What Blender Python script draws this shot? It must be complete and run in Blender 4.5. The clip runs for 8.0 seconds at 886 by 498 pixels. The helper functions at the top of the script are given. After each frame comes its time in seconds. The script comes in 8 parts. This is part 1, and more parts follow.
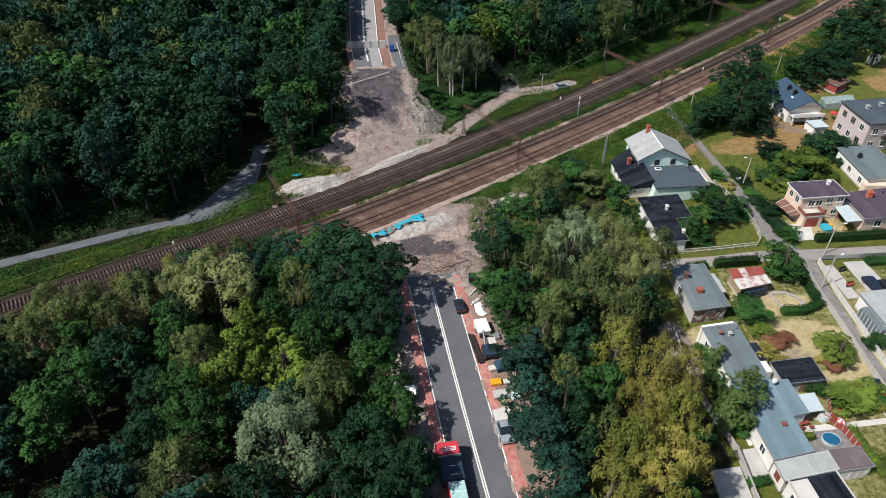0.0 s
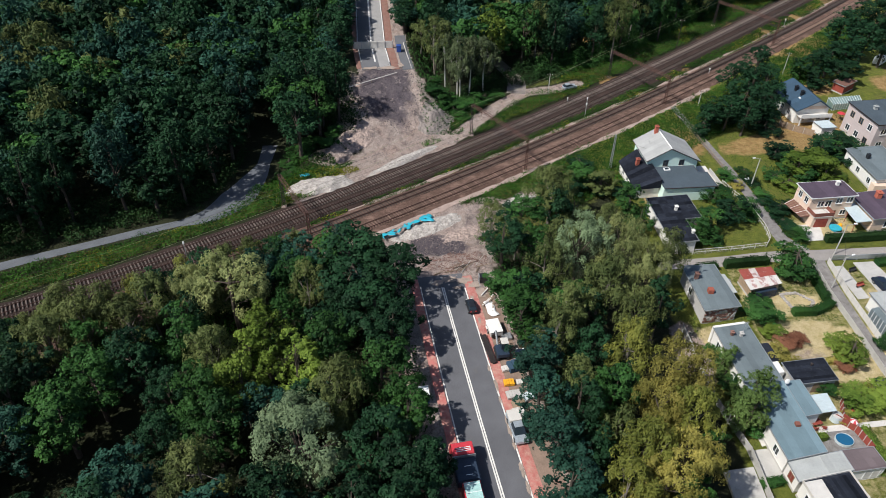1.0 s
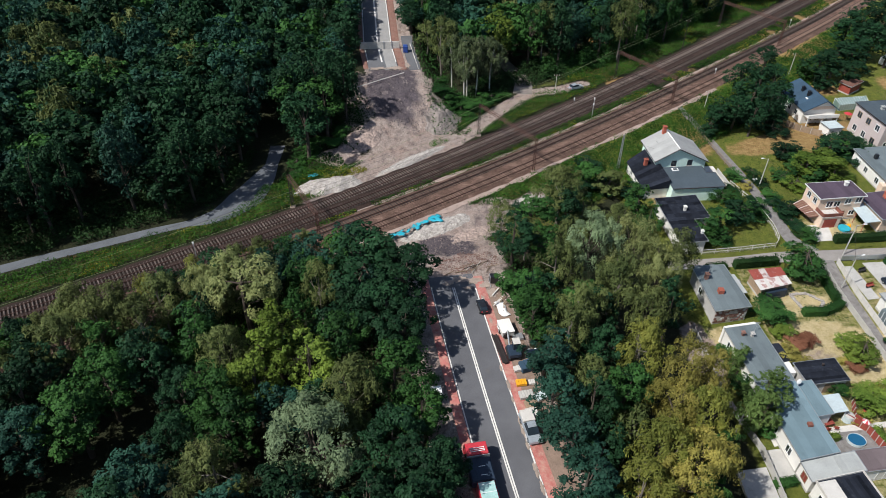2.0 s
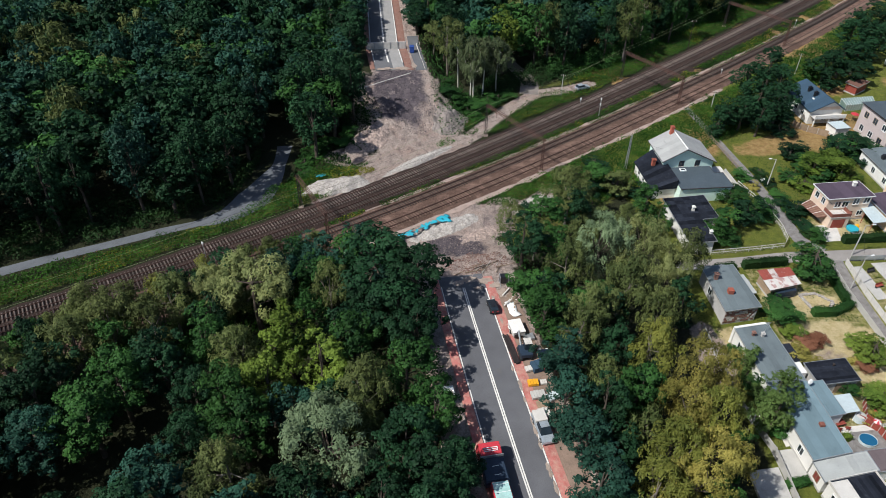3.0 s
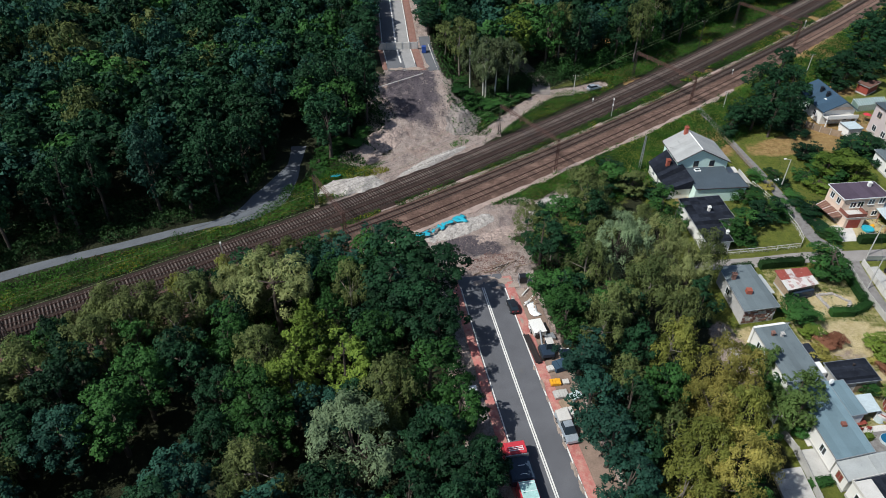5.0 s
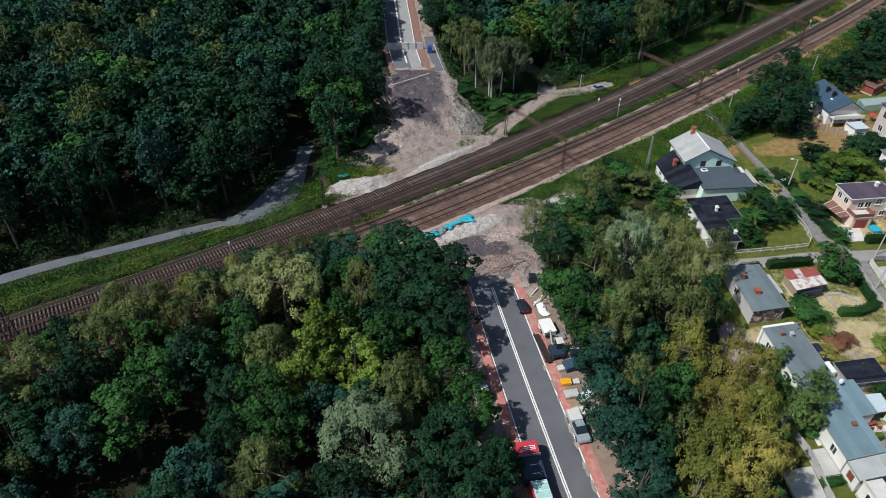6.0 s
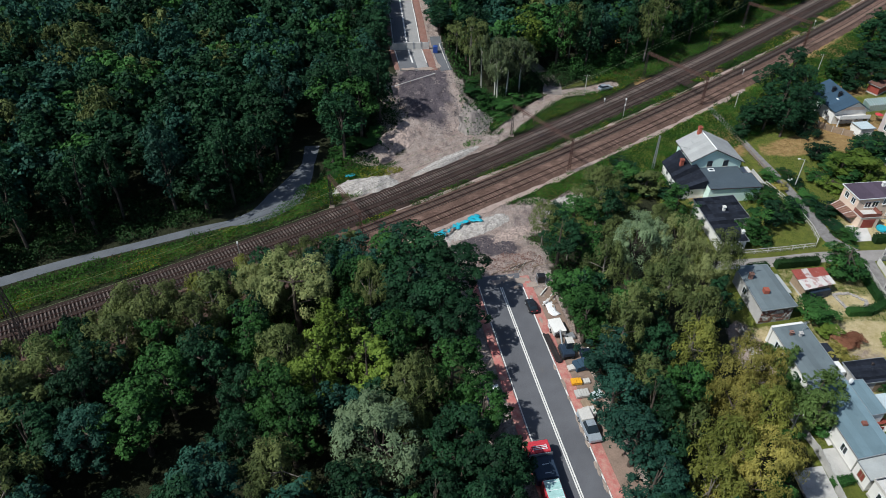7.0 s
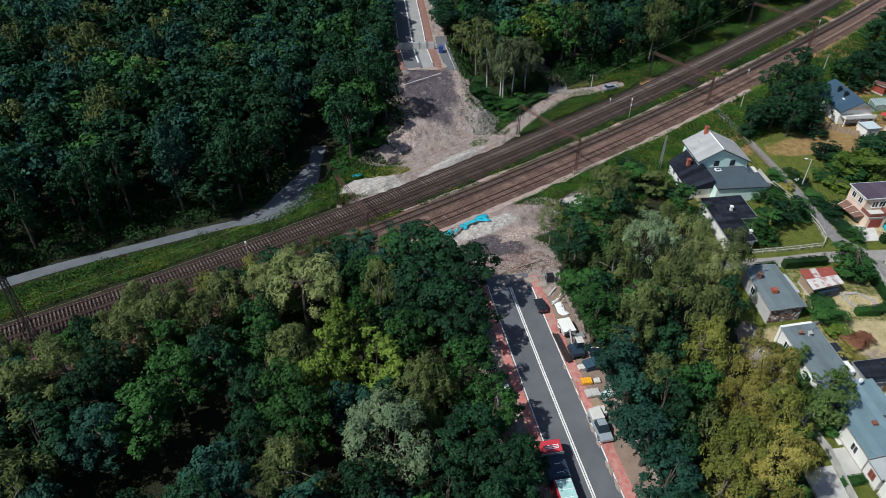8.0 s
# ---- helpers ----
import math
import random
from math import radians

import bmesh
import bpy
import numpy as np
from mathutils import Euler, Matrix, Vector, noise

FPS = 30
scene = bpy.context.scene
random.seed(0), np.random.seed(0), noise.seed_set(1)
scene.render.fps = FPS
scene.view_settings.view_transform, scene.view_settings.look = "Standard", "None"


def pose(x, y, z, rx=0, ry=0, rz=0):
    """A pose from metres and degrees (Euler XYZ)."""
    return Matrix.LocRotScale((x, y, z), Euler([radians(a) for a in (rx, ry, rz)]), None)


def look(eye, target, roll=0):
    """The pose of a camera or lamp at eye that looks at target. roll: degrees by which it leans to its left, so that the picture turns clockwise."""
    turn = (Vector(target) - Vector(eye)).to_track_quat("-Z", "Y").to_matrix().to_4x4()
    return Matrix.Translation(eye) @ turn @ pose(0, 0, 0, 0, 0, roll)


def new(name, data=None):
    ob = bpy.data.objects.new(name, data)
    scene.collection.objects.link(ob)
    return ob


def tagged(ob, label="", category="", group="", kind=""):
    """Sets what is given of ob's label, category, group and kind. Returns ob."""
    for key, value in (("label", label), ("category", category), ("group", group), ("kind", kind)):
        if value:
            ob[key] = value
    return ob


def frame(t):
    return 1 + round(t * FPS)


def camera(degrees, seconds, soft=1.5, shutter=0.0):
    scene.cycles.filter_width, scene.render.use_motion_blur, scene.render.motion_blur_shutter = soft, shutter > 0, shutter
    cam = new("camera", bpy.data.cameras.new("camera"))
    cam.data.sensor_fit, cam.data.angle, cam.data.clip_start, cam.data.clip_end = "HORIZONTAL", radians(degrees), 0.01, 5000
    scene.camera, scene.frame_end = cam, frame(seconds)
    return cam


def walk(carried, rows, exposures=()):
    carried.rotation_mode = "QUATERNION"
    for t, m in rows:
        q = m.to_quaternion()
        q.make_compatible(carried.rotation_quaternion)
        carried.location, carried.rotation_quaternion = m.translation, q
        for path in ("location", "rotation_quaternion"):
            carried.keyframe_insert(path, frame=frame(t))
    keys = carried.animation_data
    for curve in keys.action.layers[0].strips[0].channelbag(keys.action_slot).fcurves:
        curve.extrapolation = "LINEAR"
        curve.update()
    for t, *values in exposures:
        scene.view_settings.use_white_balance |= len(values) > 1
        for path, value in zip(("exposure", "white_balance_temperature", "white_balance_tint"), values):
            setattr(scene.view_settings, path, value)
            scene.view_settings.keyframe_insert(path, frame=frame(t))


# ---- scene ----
from collections import defaultdict

# ---- camera ----
cam = camera(66.0, 8.0, soft=0.8)
PATH = [
    (0, (0.000, 0.000, 80.989), (0.006, 78.081, 18.513), 0.739),
    (0.5, (-0.921, -0.005, 80.957), (-0.923, 78.100, 18.511), 0.749),
    (1, (-1.821, -0.022, 80.936), (-1.830, 78.105, 18.517), 0.757),
    (1.5, (-2.701, -0.050, 80.926), (-2.716, 78.095, 18.529), 0.764),
    (3, (-5.227, -0.183, 80.939), (-5.264, 78.001, 18.592), 0.779),
    (3.5, (-6.035, -0.240, 80.955), (-6.081, 77.953, 18.619), 0.782),
    (4, (-6.828, -0.302, 80.974), (-6.883, 77.898, 18.646), 0.783),
    (4.5, (-7.608, -0.366, 80.995), (-7.672, 77.839, 18.673), 0.784),
    (6, (-9.873, -0.563, 81.057), (-9.974, 77.648, 18.743), 0.778),
    (6.5, (-10.607, -0.626, 81.073), (-10.723, 77.584, 18.758), 0.773),
    (7, (-11.332, -0.685, 81.085), (-11.465, 77.523, 18.768), 0.768),
    (7.5, (-12.050, -0.740, 81.091), (-12.202, 77.466, 18.771), 0.761),
    (8, (-12.762, -0.789, 81.090), (-12.935, 77.415, 18.767), 0.753),
]
walk(cam, [(t, look(eye, target, roll)) for t, eye, target, roll in PATH], exposures=[(0, 0.14, 6470, 10), (4, 0.03, 6300, 8), (8, -0.08, 6080, 6)])

# ---- world and sun ----
SUN_ELEVATION, SUN_FROM = 52.0, (-0.89, -0.46)  # the sun stands to the west, a little behind the camera
world = bpy.data.worlds.new("world")
scene.world = world
world.use_nodes = True
wn = world.node_tree.nodes
sky = wn.new("ShaderNodeTexSky")
sky.sky_type, sky.sun_disc = "NISHITA", False
sky.sun_elevation = radians(SUN_ELEVATION)
sky.sun_rotation = math.atan2(SUN_FROM[0], SUN_FROM[1])
sky.dust_density, sky.ozone_density = 1.2, 1.5
wn["Background"].inputs["Strength"].default_value = 0.09
world.node_tree.links.new(sky.outputs[0], wn["Background"].inputs["Color"])
sun_data = bpy.data.lights.new("sun", "SUN")
sun_data.energy, sun_data.angle, sun_data.color = 5.0, radians(0.6), (1.0, 0.96, 0.9)
sun = new("sun", sun_data)
flat_len = math.hypot(*SUN_FROM)
up = math.tan(radians(SUN_ELEVATION)) * flat_len
sun.matrix_world = look((SUN_FROM[0] * 200, SUN_FROM[1] * 200, up * 200), (0, 0, 0))


# ---- materials ----
def nodes_of(name):
    m = bpy.data.materials.new(name)
    m.use_nodes = True
    nt = m.node_tree
    return m, nt, nt.nodes, nt.links, nt.nodes["Principled BSDF"]


def rgb(c):
    return (c[0], c[1], c[2], 1.0)


def noise_node(nt, scale, detail=4.0, vector=None, rough=0.55):
    n = nt.nodes.new("ShaderNodeTexNoise")
    n.inputs["Scale"].default_value = scale
    n.inputs["Detail"].default_value = detail
    n.inputs["Roughness"].default_value = rough
    if vector:
        nt.links.new(vector, n.inputs["Vector"])
    return n.outputs["Fac"]


def mixed(nt, fac, a, b, blend="MIX"):
    n = nt.nodes.new("ShaderNodeMix")
    n.data_type, n.blend_type = "RGBA", blend
    for socket, value in ((n.inputs[0], fac), (n.inputs[6], a), (n.inputs[7], b)):
        if isinstance(value, bpy.types.NodeSocket):
            nt.links.new(value, socket)
        elif isinstance(value, (int, float)):
            socket.default_value = value
        else:
            socket.default_value = rgb(value)
    return n.outputs[2]


def ramp(nt, fac, lo, hi):
    n = nt.nodes.new("ShaderNodeMapRange")
    n.inputs[1].default_value, n.inputs[2].default_value = lo, hi
    nt.links.new(fac, n.inputs[0])
    return n.outputs[0]


def shade(c, k):
    return tuple(min(1.0, v * k) for v in c[:3])


def surface(name, base, rough=0.85, var=0.3, scale=0.6, fine=9.0, bump=0.3, metal=0.0, dirt=None, dirt_at=(0.55, 0.75), each=0.0, spec=0.4):
    """A weathered surface: broad stains, fine grain, a second colour in patches, and a change from piece to piece."""
    m, nt, nd, ln, bsdf = nodes_of(name)
    at = nd.new("ShaderNodeNewGeometry").outputs["Position"]
    broad, grain = ramp(nt, noise_node(nt, scale, 5, at), 0.3, 0.7), ramp(nt, noise_node(nt, fine, 4, at), 0.28, 0.72)
    col = mixed(nt, broad, shade(base, 1 - var), shade(base, 1 + var))
    if dirt:
        col = mixed(nt, ramp(nt, noise_node(nt, scale * 2.3, 6, at, 0.65), *dirt_at), col, dirt)
    col = mixed(nt, 0.4, col, mixed(nt, grain, shade(base, 0.62), shade(base, 1.35)))
    if each:
        info = nd.new("ShaderNodeObjectInfo").outputs["Random"]
        hsv = nd.new("ShaderNodeHueSaturation")
        ln.new(ramp(nt, info, 0.0, 1.0), hsv.inputs["Value"])
        mr = nd.new("ShaderNodeMapRange")
        mr.inputs[3].default_value, mr.inputs[4].default_value = 1 - each, 1 + each
        ln.new(info, mr.inputs[0])
        ln.new(mr.outputs[0], hsv.inputs["Value"])
        ln.new(col, hsv.inputs["Color"])
        col = hsv.outputs[0]
    ln.new(col, bsdf.inputs["Base Color"])
    bsdf.inputs["Roughness"].default_value, bsdf.inputs["Metallic"].default_value = rough, metal
    bsdf.inputs["Specular IOR Level"].default_value = spec
    if bump:
        b = nd.new("ShaderNodeBump")
        b.inputs["Strength"].default_value, b.inputs["Distance"].default_value = bump, 0.05
        ln.new(grain, b.inputs["Height"])
        ln.new(b.outputs[0], bsdf.inputs["Normal"])
    return m


def leaves(name, dark, light, shine=0.12):
    """Foliage: each leaf clump and each tree has its own green; light comes through the leaves."""
    m, nt, nd, ln, bsdf = nodes_of(name)
    geo = nd.new("ShaderNodeNewGeometry")
    info = nd.new("ShaderNodeObjectInfo").outputs["Random"]
    tree = noise_node(nt, 0.16, 4, geo.outputs["Position"], 0.6)
    a = mixed(nt, geo.outputs["Random Per Island"], dark, light)
    b = mixed(nt, ramp(nt, tree, 0.35, 0.65), shade(dark, 0.9), light)
    c = mixed(nt, 0.66, a, b)
    hsv = nd.new("ShaderNodeHueSaturation")
    mr = nd.new("ShaderNodeMapRange")
    mr.inputs[3].default_value, mr.inputs[4].default_value = 0.78, 1.25
    ln.new(info, mr.inputs[0])
    ln.new(mr.outputs[0], hsv.inputs["Value"])
    ln.new(c, hsv.inputs["Color"])
    ln.new(hsv.outputs[0], bsdf.inputs["Base Color"])
    bsdf.inputs["Roughness"].default_value = 0.62
    bsdf.inputs["Specular IOR Level"].default_value = shine
    tr = nd.new("ShaderNodeBsdfTranslucent")
    ln.new(hsv.outputs[0], tr.inputs["Color"])
    mix = nd.new("ShaderNodeMixShader")
    mix.inputs[0].default_value = 0.22
    ln.new(bsdf.outputs[0], mix.inputs[1])
    ln.new(tr.outputs[0], mix.inputs[2])
    ln.new(mix.outputs[0], nd["Material Output"].inputs["Surface"])
    return m


def plain(name, base, rough=0.5, metal=0.0, var=0.12, fine=6.0, spec=0.5):
    return surface(name, base, rough, var, 1.3, fine, 0.08, metal, spec=spec)


def glassy(name, tint=(0.02, 0.03, 0.04)):
    m, nt, nd, ln, bsdf = nodes_of(name)
    bsdf.inputs["Base Color"].default_value = rgb(tint)
    bsdf.inputs["Roughness"].default_value = 0.07
    bsdf.inputs["Specular IOR Level"].default_value = 0.7
    return m


M = {}
M["asphalt"] = surface("asphalt", (0.105, 0.107, 0.118), 0.85, 0.3, 0.22, 14, 0.25, dirt=(0.13, 0.12, 0.11), dirt_at=(0.6, 0.8))
M["old_asphalt"] = surface("old_asphalt", (0.115, 0.118, 0.128), 0.9, 0.2, 0.3, 10, 0.3, dirt=(0.2, 0.18, 0.16), dirt_at=(0.6, 0.85))
M["street_asphalt"] = surface("street_asphalt", (0.27, 0.25, 0.235), 0.9, 0.2, 0.3, 10, 0.3, dirt=(0.36, 0.33, 0.3))
M["grey_path"] = surface("grey_path", (0.105, 0.115, 0.13), 0.9, 0.25, 0.3, 6, 0.3, dirt=(0.15, 0.15, 0.15))
M["gravel_lane"] = surface("gravel_lane", (0.205, 0.195, 0.19), 0.95, 0.3, 0.5, 8, 0.5, dirt=(0.095, 0.082, 0.068), dirt_at=(0.46, 0.68))
M["line"] = surface("line_paint", (0.66, 0.64, 0.61), 0.7, 0.2, 1.5, 12, 0.1, dirt=(0.4, 0.38, 0.36), dirt_at=(0.58, 0.75))
M["red_path"] = surface("red_path", (0.4, 0.135, 0.12), 0.9, 0.28, 0.6, 8, 0.25, dirt=(0.48, 0.36, 0.28), dirt_at=(0.42, 0.7))
# paler copy of the road asphalt, with sunlight put into its colour
M["sunlit_asphalt"] = surface("sunlit_asphalt", (0.27, 0.265, 0.26), 0.9, 0.2, 0.4, 10, 0.3, dirt=(0.36, 0.33, 0.3), dirt_at=(0.5, 0.8))
M["old_red"] = surface("old_red", (0.21, 0.105, 0.082), 0.9, 0.25, 0.6, 14, 0.25, dirt=(0.26, 0.2, 0.165), dirt_at=(0.45, 0.75))
M["sand"] = surface("sand", (0.43, 0.4, 0.37), 0.95, 0.4, 1.4, 5, 1.0, dirt=(0.17, 0.145, 0.13), dirt_at=(0.44, 0.62))
M["pale_earth"] = surface("pale_earth", (0.36, 0.28, 0.245), 0.95, 0.4, 1.0, 6, 1.0, dirt=(0.13, 0.108, 0.1), dirt_at=(0.45, 0.62))
M["track_earth"] = surface("track_earth", (0.22, 0.19, 0.175), 0.95, 0.35, 0.5, 5, 0.8, dirt=(0.13, 0.12, 0.08), dirt_at=(0.55, 0.7))
M["dust"] = surface("dust", (0.31, 0.25, 0.21), 0.95, 0.3, 1.2, 8, 0.5, dirt=(0.22, 0.18, 0.155))
M["rust_red"] = surface("rust_red", (0.26, 0.06, 0.045), 0.7, 0.25, 0.8, 10, 0.15, dirt=(0.5, 0.42, 0.38), dirt_at=(0.6, 0.66))
M["brown_earth"] = surface("brown_earth", (0.23, 0.165, 0.13), 0.95, 0.3, 0.7, 7, 0.8, dirt=(0.12, 0.09, 0.07))
M["coal_rubble"] = surface("coal_rubble", (0.06, 0.052, 0.062), 0.95, 0.5, 0.9, 7, 0.9, dirt=(0.3, 0.26, 0.23), dirt_at=(0.66, 0.8))
def ballast(name, oily, middle, dusty):
    """Crushed stone, oily brown under the rails, dustier between the tracks, streaked along the line."""
    m, nt, nd, ln, bsdf = nodes_of(name)
    at = nd.new("ShaderNodeNewGeometry").outputs["Position"]
    worn = nd.new("ShaderNodeAttribute")
    worn.attribute_name = "worn"
    run = nd.new("ShaderNodeMapping")
    run.inputs["Rotation"].default_value = (0, 0, -0.68)
    run.inputs["Scale"].default_value = (0.12, 1.6, 1.0)
    ln.new(at, run.inputs["Vector"])
    streak = ramp(nt, noise_node(nt, 1.0, 5, run.outputs[0], 0.6), 0.3, 0.7)
    patch, stones = ramp(nt, noise_node(nt, 0.2, 7, at, 0.75), 0.46, 0.6), ramp(nt, noise_node(nt, 9.0, 4, at, 0.8), 0.32, 0.68)
    col = mixed(nt, patch, middle, dusty)
    col = mixed(nt, mixed(nt, streak, (0, 0, 0), (0.65, 0.65, 0.65)), col, middle)
    stain = ramp(nt, noise_node(nt, 2.3, 5, run.outputs[0], 0.7), 0.5, 0.66)
    col = mixed(nt, mixed(nt, stain, (0, 0, 0), (0.7, 0.7, 0.7)), col, shade(oily, 1.6))
    dark = nd.new("ShaderNodeMath")
    dark.operation = "MULTIPLY"
    dark.inputs[1].default_value = 0.95
    ln.new(worn.outputs["Fac"], dark.inputs[0])
    col = mixed(nt, dark.outputs[0], col, oily)
    col = mixed(nt, 0.45, col, mixed(nt, stones, shade(oily, 0.7), dusty))
    ln.new(col, bsdf.inputs["Base Color"])
    bsdf.inputs["Roughness"].default_value = 0.95
    bsdf.inputs["Specular IOR Level"].default_value = 0.2
    b = nd.new("ShaderNodeBump")
    b.inputs["Strength"].default_value, b.inputs["Distance"].default_value = 0.8, 0.08
    ln.new(stones, b.inputs["Height"])
    ln.new(b.outputs[0], bsdf.inputs["Normal"])
    return m


M["ballast_grey"] = ballast("ballast_grey", (0.01, 0.006, 0.0055), (0.03, 0.019, 0.016), (0.1, 0.066, 0.056))
M["ballast_rust"] = ballast("ballast_rust", (0.02, 0.01, 0.008), (0.06, 0.031, 0.024), (0.36, 0.235, 0.185))
M["ballast_pale"] = surface("ballast_pale", (0.34, 0.26, 0.225), 0.95, 0.3, 0.4, 14, 0.6, dirt=(0.16, 0.12, 0.095))
M["sleeper_concrete"] = surface("sleeper_concrete", (0.12, 0.095, 0.085), 0.9, 0.25, 1.0, 12, 0.3, each=0.35)
M["sleeper_stained"] = surface("sleeper_stained", (0.14, 0.09, 0.072), 0.9, 0.3, 1.0, 12, 0.3, each=0.35)
M["sleeper_wood"] = surface("sleeper_wood", (0.062, 0.046, 0.04), 0.9, 0.3, 1.0, 12, 0.4, each=0.35)
M["rail"] = surface("rail_steel", (0.05, 0.022, 0.017), 0.6, 0.25, 0.6, 12, 0.15, metal=0.1)
M["rust_steel"] = surface("rust_steel", (0.085, 0.042, 0.034), 0.75, 0.3, 0.7, 9, 0.25, metal=0.2)
M["dark_steel"] = surface("dark_steel", (0.038, 0.03, 0.03), 0.7, 0.3, 0.7, 9, 0.2, metal=0.3)
M["galvanised"] = plain("galvanised", (0.42, 0.44, 0.46), 0.45, 0.6)
M["concrete"] = surface("concrete", (0.42, 0.41, 0.39), 0.9, 0.18, 0.5, 9, 0.3, dirt=(0.28, 0.26, 0.24))
M["pale_concrete"] = surface("pale_concrete", (0.55, 0.53, 0.5), 0.9, 0.15, 0.5, 9, 0.3, dirt=(0.4, 0.38, 0.35))
M["mint_plaster"] = surface("mint_plaster", (0.6, 0.78, 0.7), 0.9, 0.08, 0.4, 20, 0.15)
M["white_plaster"] = surface("white_plaster", (0.72, 0.71, 0.68), 0.9, 0.08, 0.5, 20, 0.15, dirt=(0.5, 0.47, 0.42), dirt_at=(0.62, 0.85))
M["beige_plaster"] = surface("beige_plaster", (0.68, 0.53, 0.42), 0.9, 0.08, 0.5, 20, 0.15)
M["pink_plaster"] = surface("pink_plaster", (0.48, 0.41, 0.4), 0.9, 0.1, 0.5, 20, 0.15)
M["grey_plaster"] = surface("grey_plaster", (0.45, 0.44, 0.43), 0.9, 0.1, 0.5, 20, 0.15, dirt=(0.3, 0.28, 0.26))
M["felt_grey"] = surface("felt_grey", (0.13, 0.16, 0.174), 0.88, 0.16, 0.35, 14, 0.2, dirt=(0.075, 0.09, 0.1), dirt_at=(0.56, 0.8), each=0.13, spec=0.2)
M["felt_slate"] = surface("felt_slate", (0.062, 0.082, 0.1), 0.9, 0.14, 0.35, 14, 0.2, dirt=(0.1, 0.115, 0.13), dirt_at=(0.56, 0.8), each=0.12, spec=0.2)
M["felt_blue"] = surface("felt_blue", (0.15, 0.22, 0.255), 0.85, 0.14, 0.35, 14, 0.2, dirt=(0.095, 0.14, 0.165), dirt_at=(0.56, 0.8), each=0.12, spec=0.2)
M["felt_black"] = surface("felt_black", (0.016, 0.019, 0.027), 0.9, 0.4, 0.7, 14, 0.25, dirt=(0.045, 0.05, 0.058), dirt_at=(0.55, 0.72), each=0.5, spec=0.04)
M["felt_pale"] = surface("felt_pale", (0.33, 0.345, 0.34), 0.85, 0.12, 0.5, 14, 0.2, dirt=(0.2, 0.21, 0.205), dirt_at=(0.55, 0.8), each=0.12)
M["felt_brown"] = surface("felt_brown", (0.14, 0.112, 0.118), 0.88, 0.14, 0.4, 14, 0.2, each=0.1, spec=0.2)
M["felt_purple"] = surface("felt_purple", (0.08, 0.06, 0.084), 0.88, 0.16, 0.4, 14, 0.2, dirt=(0.05, 0.04, 0.055), dirt_at=(0.56, 0.8), each=0.14, spec=0.2)
M["slate_pale"] = surface("slate_pale", (0.33, 0.335, 0.33), 0.88, 0.14, 0.4, 14, 0.2, dirt=(0.3, 0.29, 0.28), each=0.08)
M["navy_roof"] = surface("navy_roof", (0.036, 0.07, 0.11), 0.8, 0.14, 0.4, 14, 0.2, each=0.08, spec=0.25)
M["rust_sheet"] = surface("rust_sheet", (0.55, 0.5, 0.48), 0.6, 0.15, 0.5, 10, 0.15, dirt=(0.24, 0.05, 0.035), dirt_at=(0.49, 0.53), each=0.15)
M["pale_sheet"] = plain("pale_sheet", (0.5, 0.58, 0.6), 0.5, 0.1)
M["mint_sheet"] = plain("mint_sheet", (0.36, 0.56, 0.53), 0.5, 0.05)
M["brick"] = surface("brick", (0.36, 0.1, 0.065), 0.9, 0.3, 1.2, 12, 0.3, each=0.2)
M["brick_dark"] = surface("brick_dark", (0.2, 0.11, 0.09), 0.9, 0.35, 1.2, 12, 0.3, each=0.25)
M["white_paint"] = plain("white_paint", (0.75, 0.76, 0.76), 0.5)
M["black_paint"] = plain("black_paint", (0.015, 0.016, 0.02), 0.35)
M["navy_paint"] = plain("navy_paint", (0.012, 0.02, 0.04), 0.35)
M["red_paint"] = plain("red_paint", (0.5, 0.04, 0.055), 0.45)
M["silver_paint"] = plain("silver_paint", (0.4, 0.45, 0.5), 0.35, 0.4)
M["yellow_paint"] = plain("yellow_paint", (0.75, 0.36, 0.02), 0.5)
M["blue_paint"] = plain("blue_paint", (0.02, 0.06, 0.25), 0.4)
M["tarp_blue"] = surface("tarp_blue", (0.03, 0.36, 0.47), 0.45, 0.2, 1.5, 6, 0.5)
M["tarp_dark"] = surface("tarp_dark", (0.02, 0.035, 0.06), 0.5, 0.25, 1.5, 6, 0.5)
M["wood"] = surface("wood", (0.26, 0.19, 0.13), 0.85, 0.25, 1.5, 14, 0.3, each=0.2)
M["red_wood"] = surface("red_wood", (0.24, 0.05, 0.035), 0.8, 0.2, 1.5, 14, 0.3, each=0.15)
M["rubber"] = plain("rubber", (0.018, 0.018, 0.018), 0.8)
M["glass"] = glassy("glass")
M["pool_water"] = glassy("pool_water", (0.015, 0.1, 0.2))
M["green_glass"] = glassy("green_glass", (0.17, 0.25, 0.235))
M["dark_brick"] = surface("dark_brick", (0.2, 0.075, 0.055), 0.9, 0.3, 1.2, 12, 0.3)
M["brown_wood"] = surface("brown_wood", (0.17, 0.085, 0.065), 0.85, 0.25, 1.5, 14, 0.3, each=0.15)
M["bark"] = surface("bark", (0.075, 0.06, 0.048), 0.95, 0.3, 2.0, 8, 0.6)
M["grey_bark"] = surface("grey_bark", (0.17, 0.15, 0.13), 0.9, 0.3, 2.0, 6, 0.5)
M["birch_bark"] = surface("birch_bark", (0.5, 0.48, 0.44), 0.85, 0.2, 2.0, 5, 0.3, dirt=(0.06, 0.055, 0.05), dirt_at=(0.6, 0.7))
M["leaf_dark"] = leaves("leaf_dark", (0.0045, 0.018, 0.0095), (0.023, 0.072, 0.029))
